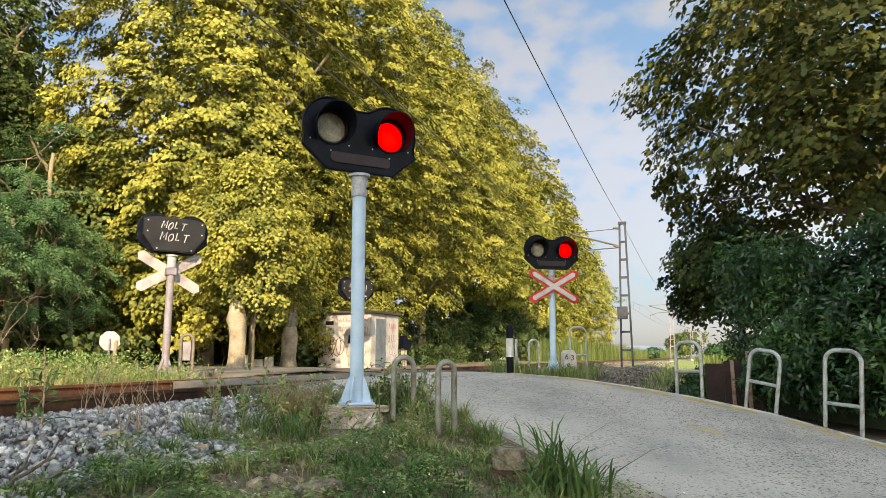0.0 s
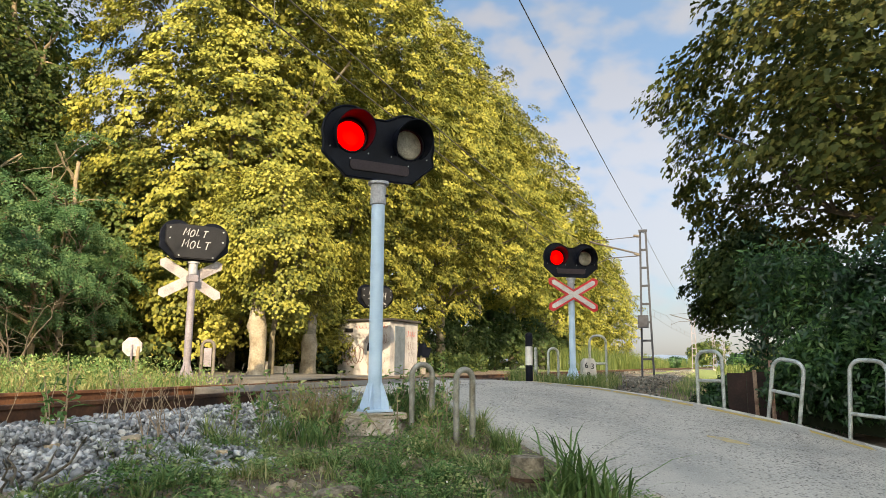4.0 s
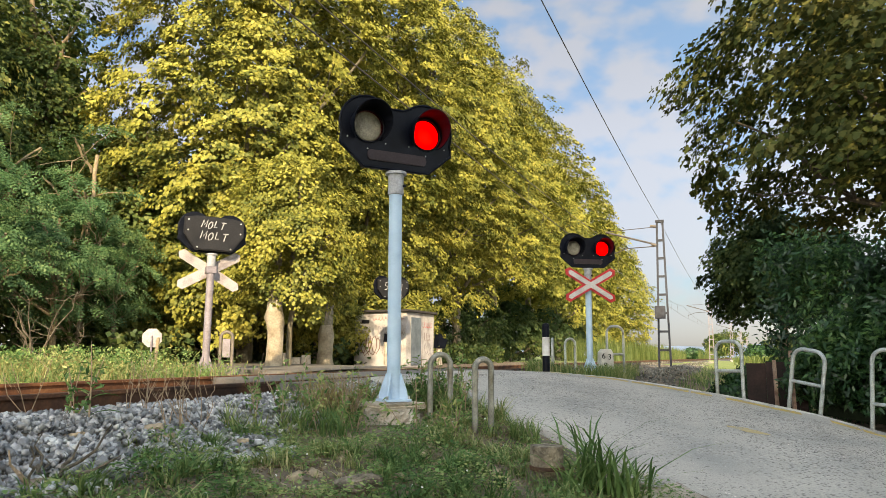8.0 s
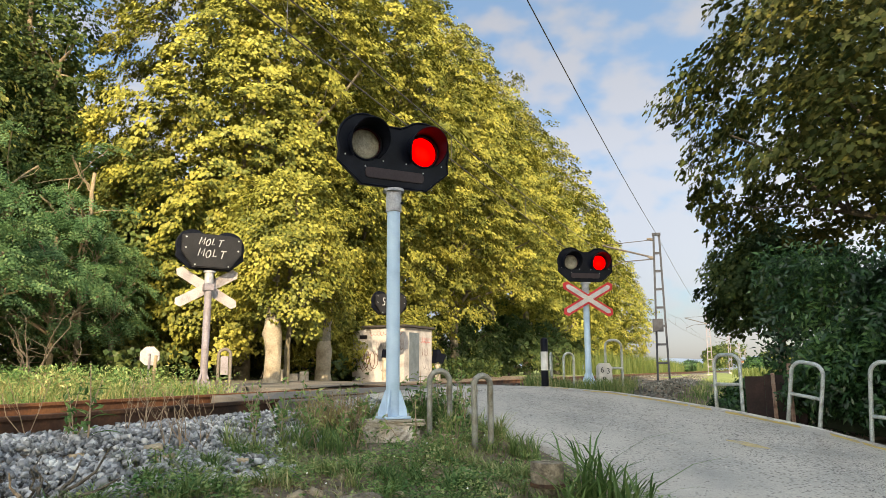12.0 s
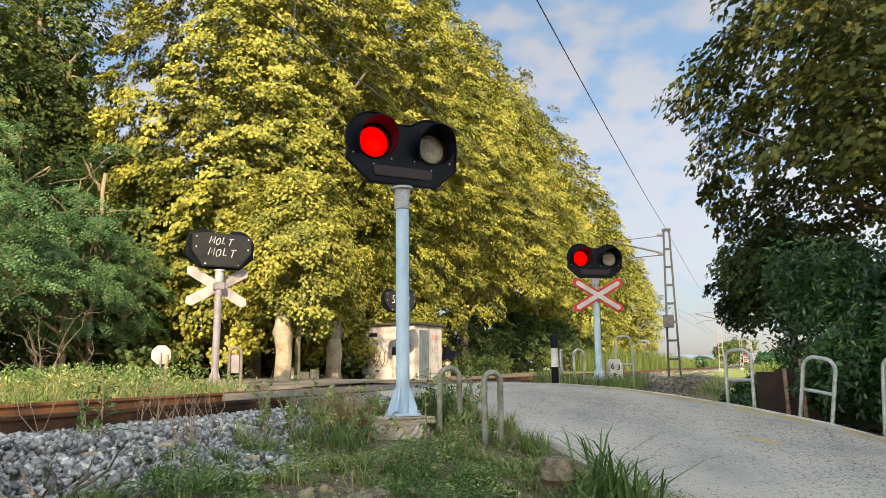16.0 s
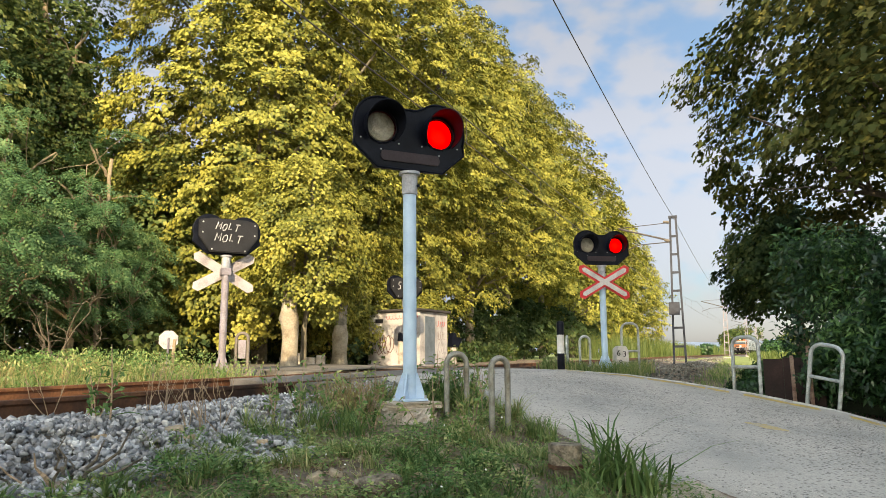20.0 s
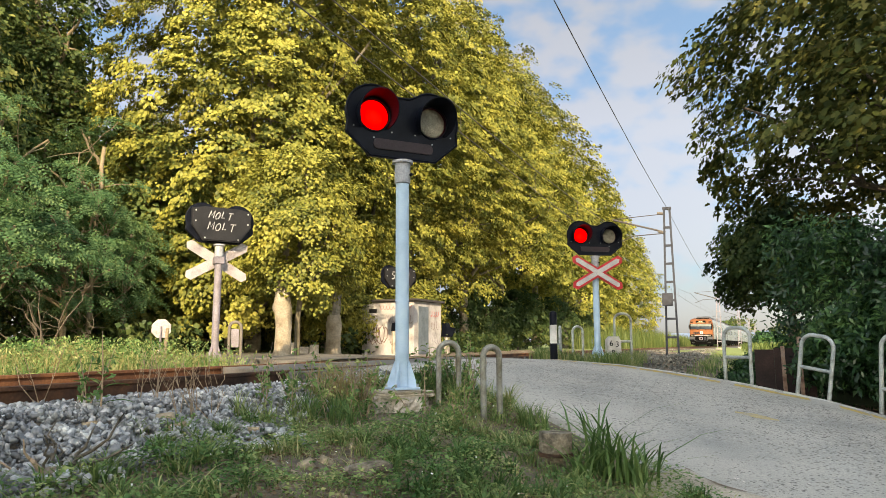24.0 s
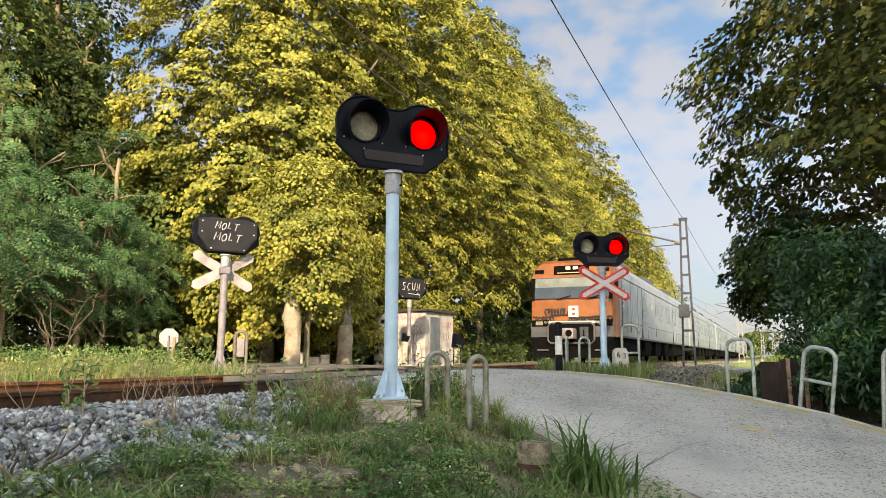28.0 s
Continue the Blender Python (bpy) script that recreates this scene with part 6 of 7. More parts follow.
    face("white_band", -0.95, 0.95, 1.38, 1.46, "white", 0.035)
    for x in (-1.1, 1.1):
        face("headlight_unit", x - 0.3, x + 0.3, 1.28, 1.5, "under", 0.035)
        face("headlight", x - 0.16, x + 0.1, 1.33, 1.46, "lens_off", 0.045)
    wl = part("coupler_well", box(-0.78, 0.78, -0.02, 0.2, 0.72, 1.36, 0.08), "under", tr, "black coupler well")
    part("well_rim", tube([(-0.8, -0.03, 0.8), (-0.8, -0.03, 1.28), (-0.7, -0.03, 1.38), (0.7, -0.03, 1.38), (0.8, -0.03, 1.28), (0.8, -0.03, 0.8), (0.7, -0.03, 0.7), (-0.7, -0.03, 0.7), (-0.8, -0.03, 0.8)], 0.035, 8), "train_grey", wl)
    cp = part("coupler", box(-0.24, 0.2, -0.5, 0.1, 0.84, 1.2, 0.05), "pole_grey", tr, "grey coupler head")
    part("coupler_cone", tube([(0.05, -0.53, 1.03), (0.05, -0.4, 1.03)], 0.11, 14), "under", cp)
    part("coupler_hook", box(-0.19, -0.08, -0.53, -0.4, 0.88, 1.14, 0.02), "steel_mid", cp)
    part("hose_box", box(0.32, 0.62, -0.12, 0.1, 0.85, 1.25, 0.03), "steel_dark", tr)
    for x in (-0.5, 0.46):
        part("brake_hose", tube([(x, -0.05, 1.2), (x + 0.02, -0.2, 1.0), (x + 0.06, -0.22, 0.72), (x + 0.12, -0.08, 0.62)], 0.025, 8), "under", tr)
    # panel seams and hatches along the first car
    for yy in (1.5, 3.3, 4.9, 6.1, 9.8):
        part("panel_seam", box(1.46, 1.479, yy - 0.012, yy + 0.012, 1.15, 3.0), "train_grey", tr)
    for a, b, z0, z1 in ((3.6, 4.7, 1.75, 2.75), (6.3, 8.1, 1.7, 2.75)):
        part("vent_panel", box(1.465, 1.482, a, b, z0, z1, 0.006), "silver", tr, "silver vent panel")
    part("side_hatch", box(1.465, 1.485, 8.6, 9.0, 2.3, 2.5, 0.004), "white", tr)
    part("cab_door", box(1.46, 1.485, 1.55, 2.25, 1.05, 2.95, 0.01), "silver", tr, "silver cab door")
    part("cab_door_window", box(1.465, 1.49, 1.68, 2.12, 2.1, 2.8, 0.004), "side_glass", tr)
    part("cab_handrail", tube([(1.52, 1.42, 1.1), (1.52, 1.42, 2.3)], 0.02, 6), "galv", tr)
    part("cab_handrail", tube([(1.52, 2.4, 1.1), (1.52, 2.4, 2.3)], 0.02, 6), "galv", tr)
    part("snow_plough", prism([(-1.35, 0.22), (1.35, 0.22), (1.4, 0.92), (-1.4, 0.92)], 0.05, 0.6), "under", tr, "black skirt under the cab")
    for x in (-1.0, 1.0):
        part("step", box(x - 0.2, x + 0.2, -0.02, 0.1, 0.45, 0.5), "train_grey", tr)
    for x, a in ((-0.5, 0.5), (0.55, 0.5)):
        part("wiper", tube([(x, 0.09, 2.2), (x + a, 0.1, 2.34)], 0.015, 6), "under", tr)
    for x in (-1.5, 1.5):
        part("mirror", box(x - 0.06, x + 0.06, 0.35, 0.45, 2.35, 2.85, 0.02), "under", tr)
    # white badge and sprayed tags
    face("badge", -0.1, 0.24, 1.6, 1.98, "far_white", 0.02, "white emblem plate")
    for a, b, c, d in ((0.02, 0.13, 1.82, 1.91), (0.02, 0.13, 1.66, 1.74)):
        face("emblem_notch", a, b, c, d, "orange", 0.026)
    rg = random.Random(77)
    for x0, x1, z, hh in ((-0.85, -0.2, 1.78, 0.26), (-1.3, -0.7, 1.52, 0.24), (0.0, 0.55, 1.5, 0.2), (0.65, 1.3, 1.52, 0.22)):
        lines = []
        for i in range(7):
            x = x0 + (x1 - x0) * i / 6
            a, pts = rg.uniform(0, 6), []
            for j in range(5):
                a += rg.uniform(0.8, 1.7)
                pts.append((x + 0.09 * math.cos(a), z + 0.5 * hh * math.sin(a)))
            lines.append(pts)
        for ln in lines:
            stroke_text([ln], tr, Matrix.Translation((0, 0.112, 0)), "spray_dark", 0.03)
    part("roof_hood", prism([(-0.75, 3.46), (1.1, 3.46), (0.95, 3.74), (-0.6, 3.74)], 0.75, 3.2, bevel=0.04), "under", tr, "black roof hood behind the cab")
    part("display_row", box(-0.5, 0.5, 0.22, 0.26, 3.13, 3.16), "faded_yellow", tr, "dim lettered row of the destination display")
    part("pantograph_base", box(-0.7, 0.7, 30, 31.6, 3.84, 4.05, 0.03), "under", tr)
    part("pantograph_arm", tube([(0, 30.2, 4.0), (0, 31.6, 4.5), (0, 30.4, 5.0)], 0.03, 8), "wire", tr)
    part("pantograph_head", tube([(-0.75, 30.4, 4.95), (-0.5, 30.4, 5.02), (0.5, 30.4, 5.02), (0.75, 30.4, 4.95)], 0.03, 8), "wire", tr)
    return tr


# ---- unseen trees added behind the camera to cast shade ----
def make_shade():
    # places and heights are set by where their shadows must fall
    spots = [(-13, -11.6, 16, 3.6), (-19.5, -12, 14, 3.9), (-26, -12.2, 14, 4), (-33, -12.4, 15, 4.2), (-17, -19, 17, 4.6), (-25, -20, 22, 4.6), (-20, -26.5, 22.5, 5.2), (-29, -28, 23, 5)]
    for i, (s, n, h, r) in enumerate(spots):
        make_tree("roadside_tree", Matrix.Translation(W(s, n, -1.0)), "unseen leafy tree added behind the camera to cast shade", h, r, 1.2, 400 + i, "dark_leaf", 0.6, 170, 50, FOLD, 0.25, "bark_dark", 0, (0.8, 1.4), 7, core=3000)


# ---- grass, weeds and small growth ----
def blades(name, P, height, width, material, rng, label, category, lean=0.5, parent=None, kind="stuff"):
    """Bent grass blades, each a tapering strip in three steps."""
    n = len(P)
    a = rng.uniform(0, math.tau, n)
    D = np.stack([np.cos(a), np.sin(a), np.zeros(n)], 1)
    S = np.stack([-np.sin(a), np.cos(a), np.zeros(n)], 1)
    h = height * rng.uniform(0.55, 1.2, n)
    b = lean * rng.uniform(0.2, 1.3, n) * h
    V = []
    for t, w in ((0, 1.0), (0.4, 0.9), (0.75, 0.6), (1.0, 0.06)):
        c = P + D * (b * t * t)[:, None] + np.array([0, 0, 1.0]) * (h * (t - 0.28 * lean * t * t * t))[:, None]
        ww = (width * w / 2 * np.ones(n))[:, None] * S
        V += [c - ww, c + ww]
    V = np.stack(V, 1)
    f = np.array([(0, 1, 3, 2), (2, 3, 5, 4), (4, 5, 7, 6)])
    F = (np.arange(n) * 8)[:, None, None] + f[None]
    ob = mesh_np(name, V.reshape(-1, 3), F.ravel(), 4, material, parent)
    return tagged(ob, label, category, kind=kind) if not parent else ob


def scatter(rng, cnt, s0, s1, n0, n1, tuft=0.0, per=1):
    """Places on the ground in a stretch of the plan, off the road and the rails, in tufts."""
    s, n = rng.uniform(s0, s1, cnt), rng.uniform(n0, n1, cnt)
    s, n = np.repeat(s, per) + rng.normal(0, tuft, cnt * per), np.repeat(n, per) + rng.normal(0, tuft, cnt * per)
    x, y = O.x + U.x * s + NV.x * n, O.y + U.y * s + NV.y * n
    q = road_side(x, y)
    ok = ((q < -0.12 + 0.1 * np.sin(x * 5) - 0.25 * step(-5.1, -5.7, n)) | (q > RW + 0.1)) & (np.abs(n) > 1.25)
    ok &= np.hypot(x + 0.53, y - 6.5) > 0.3
    ok &= ~((np.hypot(x + 0.5, y - 6.15) < 0.3) & (rng.random(len(x)) < 0.75))
    x, y, s, n = x[ok], y[ok], s[ok], n[ok]
    return np.stack([x, y, ground_z(x, y) - 0.01], 1), s, n


def make_weeds():
    rng = np.random.default_rng(61)
    # short grass and low leaves on the near verge
    P, s, n = scatter(rng, 560, -5.0, 3.2, -5.8, -1.9, 0.03, 34)
    keep = (n < -2.15 - 0.25 * np.sin(s * 2.1) + 0.7 * step(-0.5, 2.0, s)) & (np.sin(P[:, 0] * 3.7 + 1) + np.sin(P[:, 1] * 3.2 + P[:, 0]) > -0.75)
    blades("verge_grass", P[keep], 0.16, 0.009, "grass", rng, "tufts of green grass on the verge before the signal", "grass", 1.05)
    P, s, n = scatter(rng, 3000, -5.0, 3.2, -5.8, -2.1, 0.06, 8)
    keep = n < -2.3 - 0.25 * np.sin(s * 2.1) + 0.7 * step(-0.5, 2.0, s)
    blades("verge_grass", P[keep], 0.07, 0.006, "grass", rng, "short fine grass between the tufts", "grass", 1.0)
    P, s, n = scatter(rng, 420, -16, -4.4, -10, -3.0, 0.05, 14)
    blades("verge_grass", P, 0.2, 0.016, "grass", rng, "grass tufts on the verge along the track", "grass", 0.9)
    P, s, n = scatter(rng, 7000, -5.0, 3.2, -5.8, -2.1, 0.045, 18)
    keep = n < -2.35 - 0.3 * np.sin(s * 2.1) + 0.6 * step(-0.5, 2.0, s)
    keep &= np.sin(P[:, 0] * 4.3 + 2) + np.sin(P[:, 1] * 5.1 - P[:, 0] * 2) + 0.6 * np.sin(P[:, 0] * 11 + P[:, 1] * 7) + rng.uniform(-0.6, 0.6, len(P)) > -0.85
    P = P[keep]
    P[:, 2] += rng.uniform(0.005, 0.13, len(P)) * (0.4 + 0.6 * (np.sin(P[:, 0] * 5.3) * np.sin(P[:, 1] * 4.1 + 1) > -0.1))
    tagged(leaves("low_weeds", P, np.tile(np.array([0, 0, 1.0]), (len(P), 1)), rng.uniform(0.013, 0.03, len(P)), FOLD, "weed", None, "", rng, 0.6), "low leafy weeds covering the verge", "weeds", kind="stuff")
    # taller tufts round the foundation, the hoops and the ballast foot
    C = np.array([(-0.85, 6.6), (-1.05, 6.35), (-0.2, 6.9), (-0.1, 6.7), (0.05, 6.85), (0.45, 6.5), (-1.25, 6.4), (-1.3, 5.9), (-1.0, 5.7),
                  (-1.1, 6.8), (-1.5, 5.5), (0.55, 5.9), (-0.9, 7.1), (-0.6, 7.2), (-0.3, 7.3), (0.0, 7.2)])
    P = np.repeat(np.repeat(C, 3, 0) + rng.normal(0, 0.12, (len(C) * 3, 2)), 34, 0) + rng.normal(0, 0.02, (len(C) * 102, 2))
    P = np.concatenate([P, ground_z(P[:, 0], P[:, 1])[:, None] - 0.01], 1)
    blades("tall_grass", P, 0.27, 0.009, "grass", rng, "tall grass tufts round the signal foundation", "grass", 0.7)
    C = np.array([(-0.98, 6.55), (-1.1, 6.7), (-0.9, 6.75), (-1.2, 6.5), (-1.05, 6.4), (-0.8, 6.85)])
    P = np.repeat(C, 60, 0) + rng.normal(0, 0.06, (len(C) * 60, 2))
    P = np.concatenate([P, ground_z(P[:, 0], P[:, 1])[:, None] - 0.01], 1)
    blades("dry_tuft", P, 0.42, 0.007, "dry_grass", rng, "pale dry grass tufts beside the signal foundation", "grass", 0.45)
    # leafy stems
    C2 = np.array([(-0.15, 7.0), (0.05, 7.1), (-0.3, 6.95), (-0.05, 6.85), (-1.05, 6.5), (-1.2, 6.2), (-1.35, 6.6), (-2.55, 4.75), (-1.6, 5.9), (-1.45, 6.1), (-0.02, 6.95), (0.12, 6.8), (-0.85, 6.75), (-0.95, 6.2), (-1.15, 5.9), (-0.8, 6.0), (-0.3, 5.9), (0.0, 5.7)])
    st, LP, LD = bmesh.new(), [], []
    for x, y in C2:
        z = float(ground_z(x, y))
        for k in range(4):
            hh = rng.uniform(0.2, 0.52)
            tip = Vector((x + rng.normal(0, 0.1), y + rng.normal(0, 0.1), z + hh))
            b0 = Vector((x + rng.normal(0, 0.04), y + rng.normal(0, 0.04), z - 0.02))
            tube([b0, b0.lerp(tip, 0.5) + Vector((0.01, 0, 0)), tip], [0.005, 0.004, 0.002], 5, st)
            for i in range(20):
                t = rng.uniform(0.2, 1)
                LP.append(np.array(b0.lerp(tip, t)) + rng.normal(0, 0.025, 3))
                LD.append(rng.normal(0, 1, 3) + np.array([0, 0, 0.6]))
    wd = thing("tall_weeds", pose(0, 0, 0), "leafy green weeds standing beside the signal and ballast", "weeds")
    part("stems", st, "stalk", wd)
    leaves("weed_leaves", np.array(LP), np.array(LD), 0.062, LANCE, "weed", wd, "", rng, 0.3)
    # big plant with broad arching blades beside the post
    for (x, y, cnt, hh) in ((0.95, 4.95, 44, 0.6), (1.13, 4.8, 44, 0.5), (0.82, 4.75, 34, 0.36)):
        rg = np.random.default_rng(int(x * 100))
        g = thing("broad_grass_clump", pose(0, 0, 0), "clump of broad arching grass blades beside the wooden post", "grass clump")
        P = np.stack([rg.normal(x, 0.07, cnt), rg.normal(y, 0.07, cnt), np.zeros(cnt)], 1)
        P[:, 2] = ground_z(P[:, 0], P[:, 1]) - 0.02
        blades("grass_leaf", P, hh, 0.021, "blade_leaf", rg, "", "", 0.95, g)
    # dry stalks on the ballast
    bm = bmesh.new()
    for x, y in ((-2.35, 5.2), (-2.28, 5.3), (-2.2, 5.15), (-1.9, 5.0), (-1.88, 5.05), (-1.8, 5.12), (-1.95, 4.9), (-1.5, 6.3), (-2.05, 5.9), (-1.7, 6.2), (-0.9, 6.5), (-0.95, 6.45), (-1.0, 6.6), (-0.85, 6.4), (-1.1, 6.5), (-0.78, 6.7), (-1.2, 6.3), (0.15, 6.6), (-2.9, 4.9), (-1.3, 6.6)):
        z = float(ground_z(x, y))
        for k in range(3):
            tip = Vector((x + rng.normal(0, 0.1), y + rng.normal(0, 0.08), z + rng.uniform(0.2, 0.48)))
            b0 = Vector((x, y, z))
            mid = b0.lerp(tip, 0.55) + Vector(rng.normal(0, 0.02, 3))
            tube([b0, mid, tip], [0.0035, 0.003, 0.0015], 5, bm)
            for j in range(3):
                e = b0.lerp(tip, rng.uniform(0.4, 0.9))
                tube([e, e + Vector((rng.normal(0, 0.05), rng.normal(0, 0.05), rng.uniform(0.05, 0.12)))], [0.002, 0.001], 4, bm)
    tagged(part("dry_stalks", bm, "stalk"), "thin dry brown stalks standing on the ballast", "dry stalks", kind="stuff")
    # fallen brown leaves and bits of straw
    P, s, n = scatter(rng, 24000, -4.5, 2.5, -5.8, -2.2)
    P[:, 2] += rng.uniform(0.012, 0.04, len(P))
    tagged(leaves("fallen_leaves", P, np.tile(np.array([0, 0, 1.0]), (len(P), 1)), rng.uniform(0.01, 0.03, len(P)), FOLD, "dead_leaf", None, "", rng, 0.8), "brown fallen leaves lying in the grass", "fallen leaves", kind="stuff")
    # daisies
    P, s, n = scatter(rng, 110, -3.5, 2.0, -5.6, -2.8)
    P[:, 2] += rng.uniform(0.05, 0.1, len(P))
    tagged(leaves("daisies", P, np.tile(np.array([0.2, -0.8, 0.6]), (len(P), 1)), 0.016, BROAD, "daisy", None, "", rng, 0.3), "small white flowers in the grass", "flowers", kind="stuff")
    # pale stones lying in the grass
    P, s, n = scatter(rng, 1100, -4.5, 2.5, -5.6, -2.3)
    stones("verge_stones", P, rng.uniform(0.01, 0.03, len(P)) ** 1.0 * (1 + 1.2 * (rng.random(len(P)) < 0.12)), "tan_stone", rng, "pale brown stones lying in the grass", "stones")
    # sunlit meadow beyond the track
    P, s, n = scatter(rng, 3600, -7, 9, 1.9, 6.0, 0.12, 8)
    P = P[s < 4.6 + 0.5 * rng.random(len(P))]
    k = rng.random(len(P)) < 0.42 + 0.3 * np.sin(P[:, 0] * 0.9 + 2.2)
    blades("meadow_grass", P[k], 0.44, 0.007, "dry_grass", rng, "tall dry yellow grass beyond the track", "grass", 0.9)
    blades("meadow_grass", P[~k], 0.3, 0.009, "grass", rng, "green grass and weeds beyond the track", "grass", 0.6)
    P, s, n = scatter(rng, 1250, -9, 5.6, 2.0, 7.0, 0.16, 44)
    P[:, 2] += rng.uniform(0.03, 0.5, len(P)) * (0.65 + 0.35 * np.sin(s * 1.9 + n))
    tagged(leaves("meadow_weeds", P, rng.normal(0, 1, (len(P), 3)), 0.06, LANCE, "weed", None, "", rng, 0.4), "leafy weeds among the grass beyond the track", "weeds", kind="stuff")
    # low undergrowth under the row
    P, s, n = scatter(rng, 460, 8, 36, 5.5, 14, 0.3, 34)
    P[:, 2] += rng.uniform(0.0, 0.9, len(P))
    tagged(leaves("undergrowth", P, rng.normal(0, 1, (len(P), 3)), 0.16, FOLD, "shade_leaf", None, "", rng, 0.4), "dark undergrowth beneath the plane trees", "undergrowth", kind="stuff")
    # grass along the track past the crossing
    P, s, n = scatter(rng, 800, 8.6, 40, -9, -4.6, 0.08, 7)
    blades("trackside_grass", P, 0.22, 0.016, "grass", rng, "green grass on the bank beside the track", "grass", 0.6)
    P, s, n = scatter(rng, 420, 8.7, 11.8, -3.7, -1.8, 0.05, 16)
    blades("trackside_grass", P, 0.36, 0.01, "grass", rng, "grass round the foot of the far signal", "grass", 0.6)
    # reeds
    curve = np.vectorize(bend)
    P, s, n = scatter(rng, 2400, 48, 190, -4.0, 6.0, 0.2, 7)
    P = P[n + curve(s) > 2.5]
    blades("reeds", P, 2.0, 0.04, "reed", rng, "tall yellow-green reeds beside the track", "reeds", 0.3)
    P, s, n = scatter(rng, 1000, 60, 200, -20, -7, 0.3, 6)
    P = P[n + curve(s) < -4.0]
    blades("reeds", P, 1.2, 0.08, "reed", rng, "yellow-green scrub beyond the hedge", "reeds", 0.5)
    # far bushes
    for i, (s, n, h, r) in enumerate(((125, -7.5, 2.2, 1.8), (150, 5.0, 2.2, 1.8), (175, -9, 3.2, 2.6), (300, 9, 9, 5), (290, -14, 9, 6), (340, 6, 12, 8))):
        make_tree("bush", Matrix.Translation(W(s, n, -0.3)), "rounded green bush far along the track", h, r, 0.2, 500 + i, "hedge_leaf" if i < 3 else "dark_leaf", 0.3 if i < 3 else 0.7, 60, 60, FOLD, 0.1, "bark_dark", 0, (0.5, 0.9) if i < 3 else (1.2, 2.2), 5)


def lance_plant(x, y, height, n_leaf, length, label, rng, spread=1.0):
    """A single upright stem with long narrow leaves."""
    z = float(ground_z(x, y))
    pl = thing("wild_plant", pose(x, y, z - 0.02), label, "plant")
    tip = Vector((rng.normal(0, 0.02), rng.normal(0, 0.02), height))
    part("stem", tube([(0, 0, 0), tip * 0.5 + Vector((0.01, 0, 0)), tip], [0.007, 0.005, 0.002], 6), "stalk", pl)
    for i in range(n_leaf):
        h0 = height * (0.15 + 0.75 * i / n_leaf)
        a, ln = i * 2.4 + rng.uniform(-0.3, 0.3), length * (1.05 - 0.6 * i / n_leaf)
        d, w = Vector((math.cos(a), math.sin(a), 0)), Vector((-math.sin(a), math.cos(a), 0)) * ln * 0.11
        V = []
        for s, k in ((0, 0.25), (0.25, 0.9), (0.55, 1.0), (0.8, 0.6), (1.0, 0.05)):
            c = Vector((0, 0, h0)) + d * (ln * s * spread) + Vector((0, 0, ln * (0.55 * s - 0.5 * s * s)))
            V += [tuple(c - w * k + Vector((0, 0, 0.006 * k))), tuple(c), tuple(c + w * k + Vector((0, 0, 0.006 * k)))]
        F = [f for j in range(4) for f in ((3 * j, 3 * j + 1, 3 * j + 4, 3 * j + 3), (3 * j + 1, 3 * j + 2, 3 * j + 5, 3 * j + 4))]
        part("plant_leaf", (V, [], F), "blade_leaf", pl)


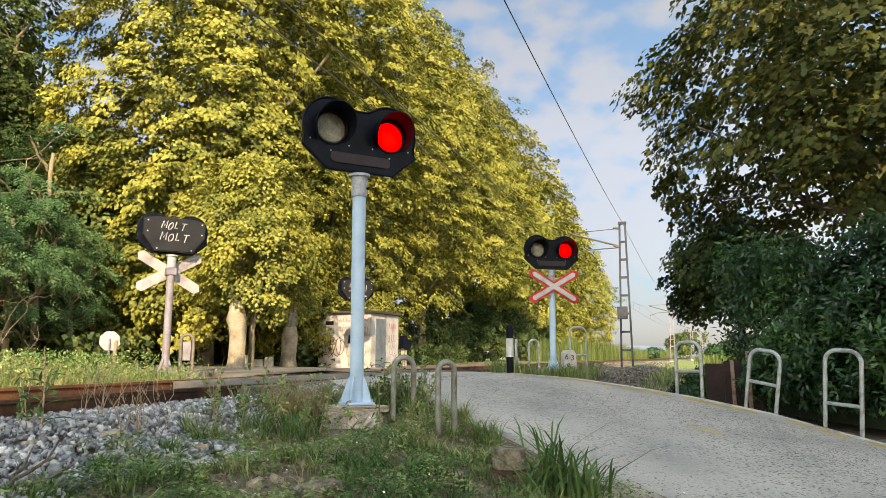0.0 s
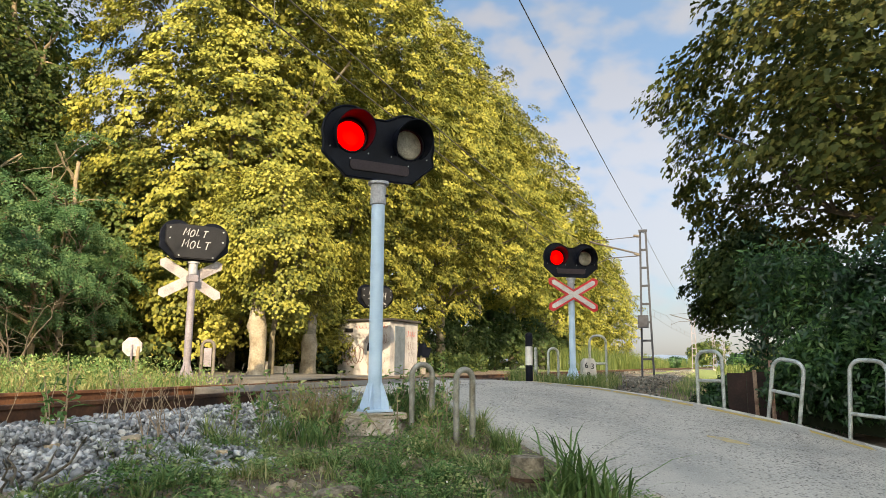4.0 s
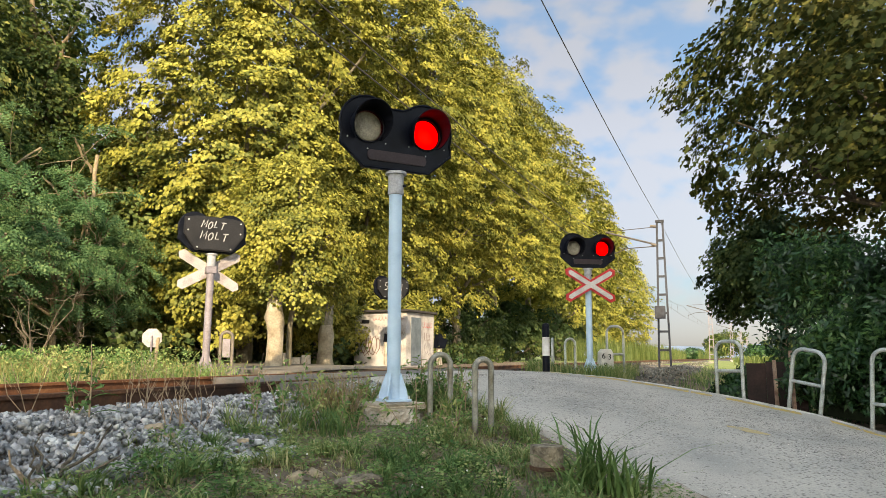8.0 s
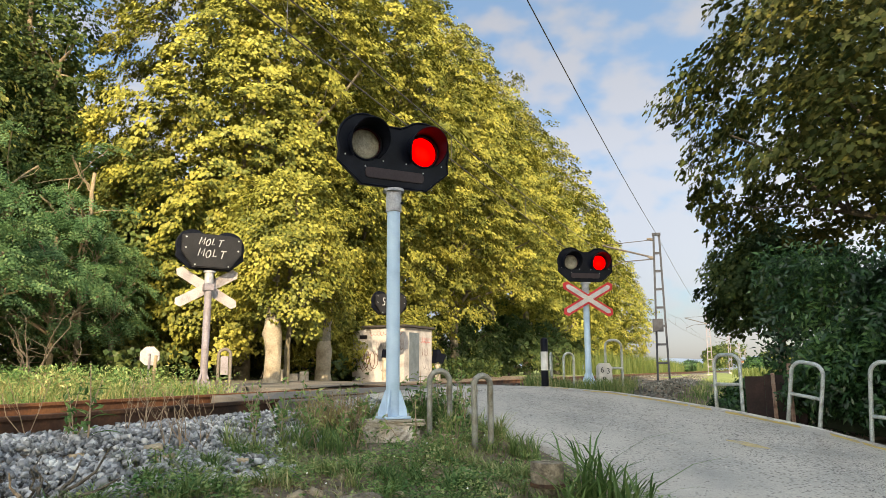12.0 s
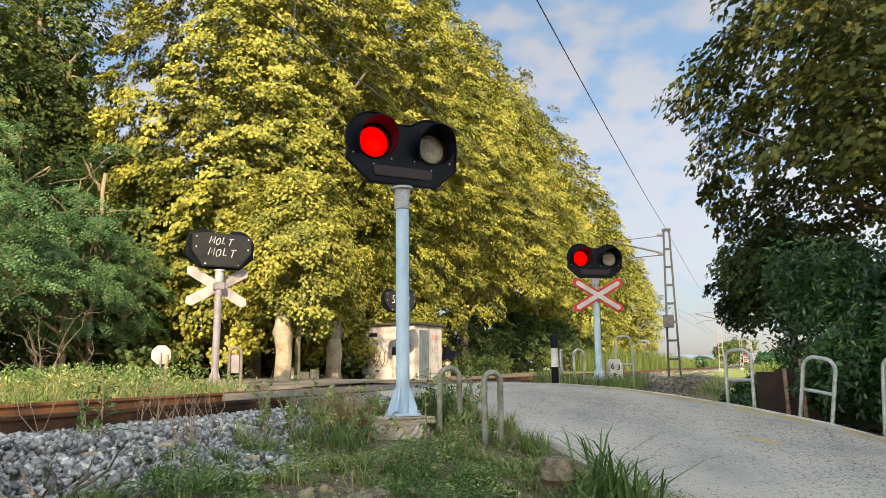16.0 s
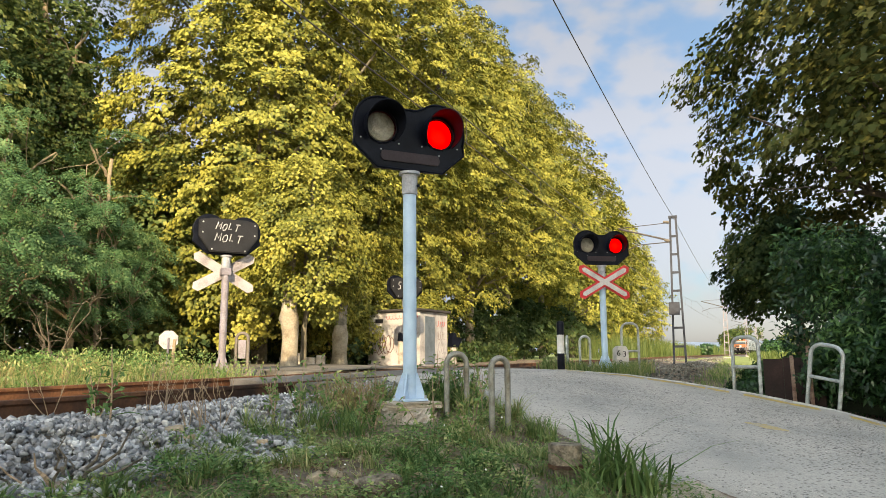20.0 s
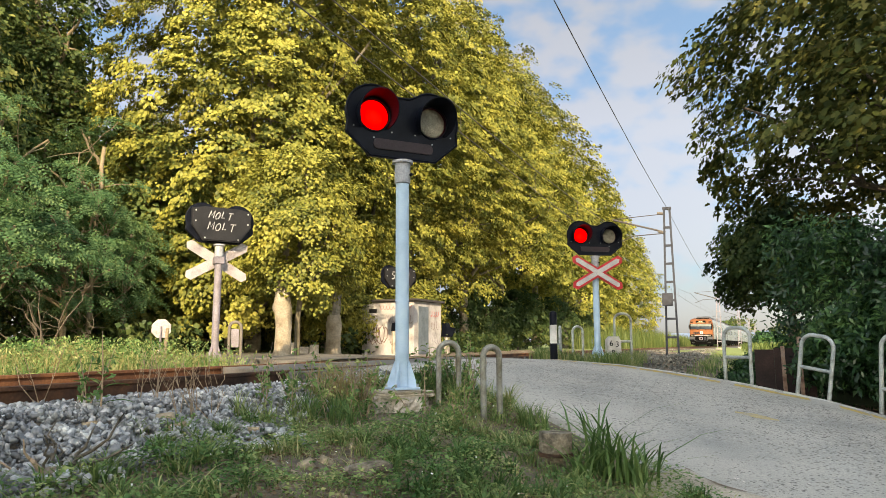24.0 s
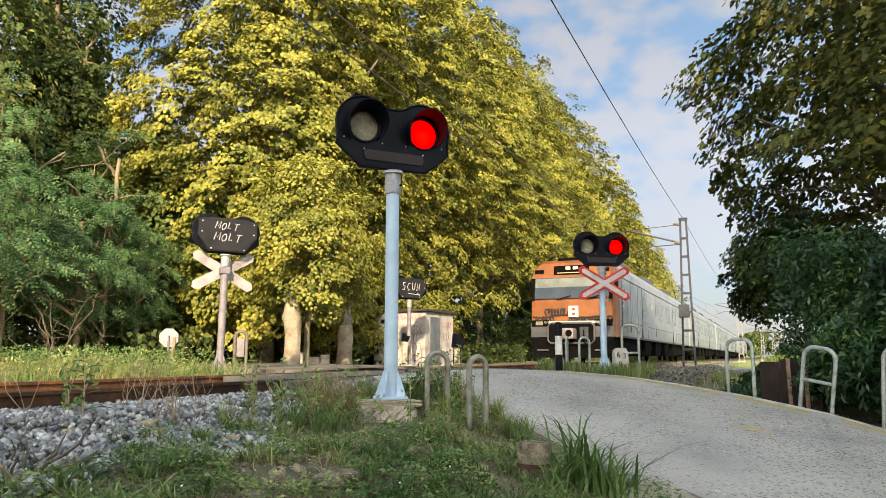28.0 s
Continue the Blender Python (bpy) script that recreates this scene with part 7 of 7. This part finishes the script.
def make_small_growth():
    rng = np.random.default_rng(88)
    lance_plant(-2.36, 4.62, 0.56, 12, 0.2, "upright plant with long narrow leaves growing on the ballast", rng)
    lance_plant(-0.3, 7.15, 0.5, 16, 0.22, "leafy green plant with narrow leaves beside the signal pole", rng)
    lance_plant(-0.12, 7.3, 0.4, 12, 0.18, "leafy green plant with narrow leaves beside the signal pole", rng)
    # tan blocks lying on the ballast foot and flat pieces by the foundation
    for x, y, sx, sy, sz, rz in ((-2.0, 4.77, 0.06, 0.05, 0.045, 15), (-1.83, 4.5, 0.055, 0.045, 0.035, -20), (-2.3, 4.35, 0.04, 0.035, 0.03, 40), (-1.46, 4.95, 0.045, 0.04, 0.03, 10),
                                 (-1.15, 5.05, 0.035, 0.03, 0.02, 60), (-0.12, 6.55, 0.07, 0.03, 0.014, 35), (-0.02, 6.45, 0.06, 0.04, 0.012, 10), (-0.25, 5.1, 0.035, 0.03, 0.02, 25),
                                 (0.1, 5.3, 0.04, 0.03, 0.018, 70), (0.35, 5.25, 0.05, 0.035, 0.018, 15), (-0.75, 4.9, 0.03, 0.025, 0.018, 5), (-0.35, 4.45, 0.04, 0.028, 0.02, 50), (0.3, 4.7, 0.035, 0.03, 0.02, 33)):
        rk = thing("loose_rock", pose(x, y, float(ground_z(x, y)) + sz * 0.6, rng.uniform(-12, 12), rng.uniform(-12, 12), rz), "pale brown broken stone lying in the grass and ballast", "stone", "loose stones in the verge")
        bm = box(-sx, sx, -sy, sy, -sz, sz, min(sx, sy, sz) * 0.35)
        for v in bm.verts:
            v.co += Vector(rng.normal(0, 0.12, 3)) * min(sx, sy, sz)
        part("block", bm, "tan_stone", rk)
    # dead roots and twigs at the foot of the bank
    x, y = -2.08, 3.5
    rt = thing("dead_roots", pose(x, y, float(ground_z(x, y))), "tangle of dead brown roots and twigs at the ballast foot", "roots")
    for i in range(13):
        a = rng.uniform(0, math.tau)
        bm = bmesh.new()
        limb(rng, (0.1 * math.cos(a), 0.07 * math.sin(a), -0.02), (0.42 * math.cos(a), 0.22 * math.sin(a), rng.uniform(0.0, 0.3)), rng.uniform(0.008, 0.018), 0.003, bm, 6, 6, 0.14)
        part("root", bm, "stalk" if i % 5 == 0 else "bark_dark", rt)
    bm = bmesh.new()
    bmesh.ops.create_icosphere(bm, subdivisions=3, radius=0.13)
    for v in bm.verts:
        v.co *= 1 + 0.16 * math.sin(v.co.x * 60) * math.sin(v.co.y * 53 + 1) + rng.normal(0, 0.05)
        v.co.z *= 0.45
    part("clod", bm, "crack_soil", rt, "clod of dry brown earth")


def make_field_edge():
    for i in range(9):
        make_tree("bush", Matrix.Translation(W(14 + i * 13, 44 + 5 * math.sin(i * 2.1), -0.3)), "sunlit bush at the far edge of the field", 4.5 + math.sin(i * 1.7), 5.5, 0.2, 540 + i, "olive_leaf", 0.6, 50, 40, FOLD, 0.1, "bark_dark", 0, (1.0, 1.7), 4)


def make_clipped_bush():
    for x, y, z, h, r, sd in ((6.15, 14.2, -0.85, 0.85, 0.42, 523), (5.45, 12.9, -0.8, 0.6, 0.5, 524), (5.0, 12.0, -0.7, 0.45, 0.4, 525)):
        make_tree("bush", pose(x, y, z), "low dark green bush beside the road edge", h, r, 0.05, sd, "hedge_leaf", 0.06, 46, 90, FOLD, 0.03, "bark_dark", 0, (0.12, 0.24), 4)
    make_tree("bush", pose(9.0, 19.5, -1.15), "clipped dark green bush beyond the sheet fence", 1.05, 0.34, 0.05, 521, "hedge_leaf", 0.07, 40, 130, FOLD, 0.04, "bark_dark", 0, (0.12, 0.22), 5)


def make_distance():
    for nm, r, h, a0, a1, sd in (("hills", 2300, 70, -70, 90, 3),):
        V, F = [], []
        k = 90
        for i in range(k + 1):
            a = radians(a0 + (a1 - a0) * i / k)
            hh = h * (0.55 + 0.3 * math.sin(i * 0.31 + sd) + 0.15 * math.sin(i * 0.93))
            for rr, z in ((r, -3), (r + 260, hh)):
                V.append((rr * math.sin(a), rr * math.cos(a), z))
        F = [(2 * i, 2 * i + 2, 2 * i + 3, 2 * i + 1) for i in range(k)]
        tagged(part(nm, (V, [], F), "hill"), "low blue hills in the hazy distance", "hills", kind="structure")


make_ground()
make_road()
make_track()
make_ballast()
make_signals()
make_hoops()
make_bits()
make_hut()
make_overhead()
make_trees()
make_hedge()
TRAIN = make_train()
make_shade()
make_weeds()
make_small_growth()
make_field_edge()
make_clipped_bush()
make_distance()


# ---- what moves ----
def motions():
    rows = []
    for t, s in ((0.0, 557.0), (7.0, 422.5), (14.0, 288.0), (21.0, 154.0), (24.0, 97.0), (25.0, 79.5), (26.0, 62.5), (27.0, 41.6), (27.5, 30.7), (28.0, 19.7)):
        way = W(s + 55, 0) - W(s, 0)
        rows.append((t, Matrix.Translation(W(s, 0, RAIL_Z)) @ Matrix.Rotation(-math.atan2(way.x, way.y), 4, "Z")))
    walk(TRAIN, rows)
    ev, k = [], 0
    period = 1.178
    while True:
        a, b = 0.28 + k * period, 0.85 + k * period
        if a > 27.9:
            break
        for e in (a, b):
            if e < round(e) < e + 0.1:
                e = round(e) - 0.1
            if e < 27.95:
                ev.append(e)
        k += 1
    for ln, cx, z in LENSES:
        flip(ln, cx, z, cx > 0, ev)


motions()
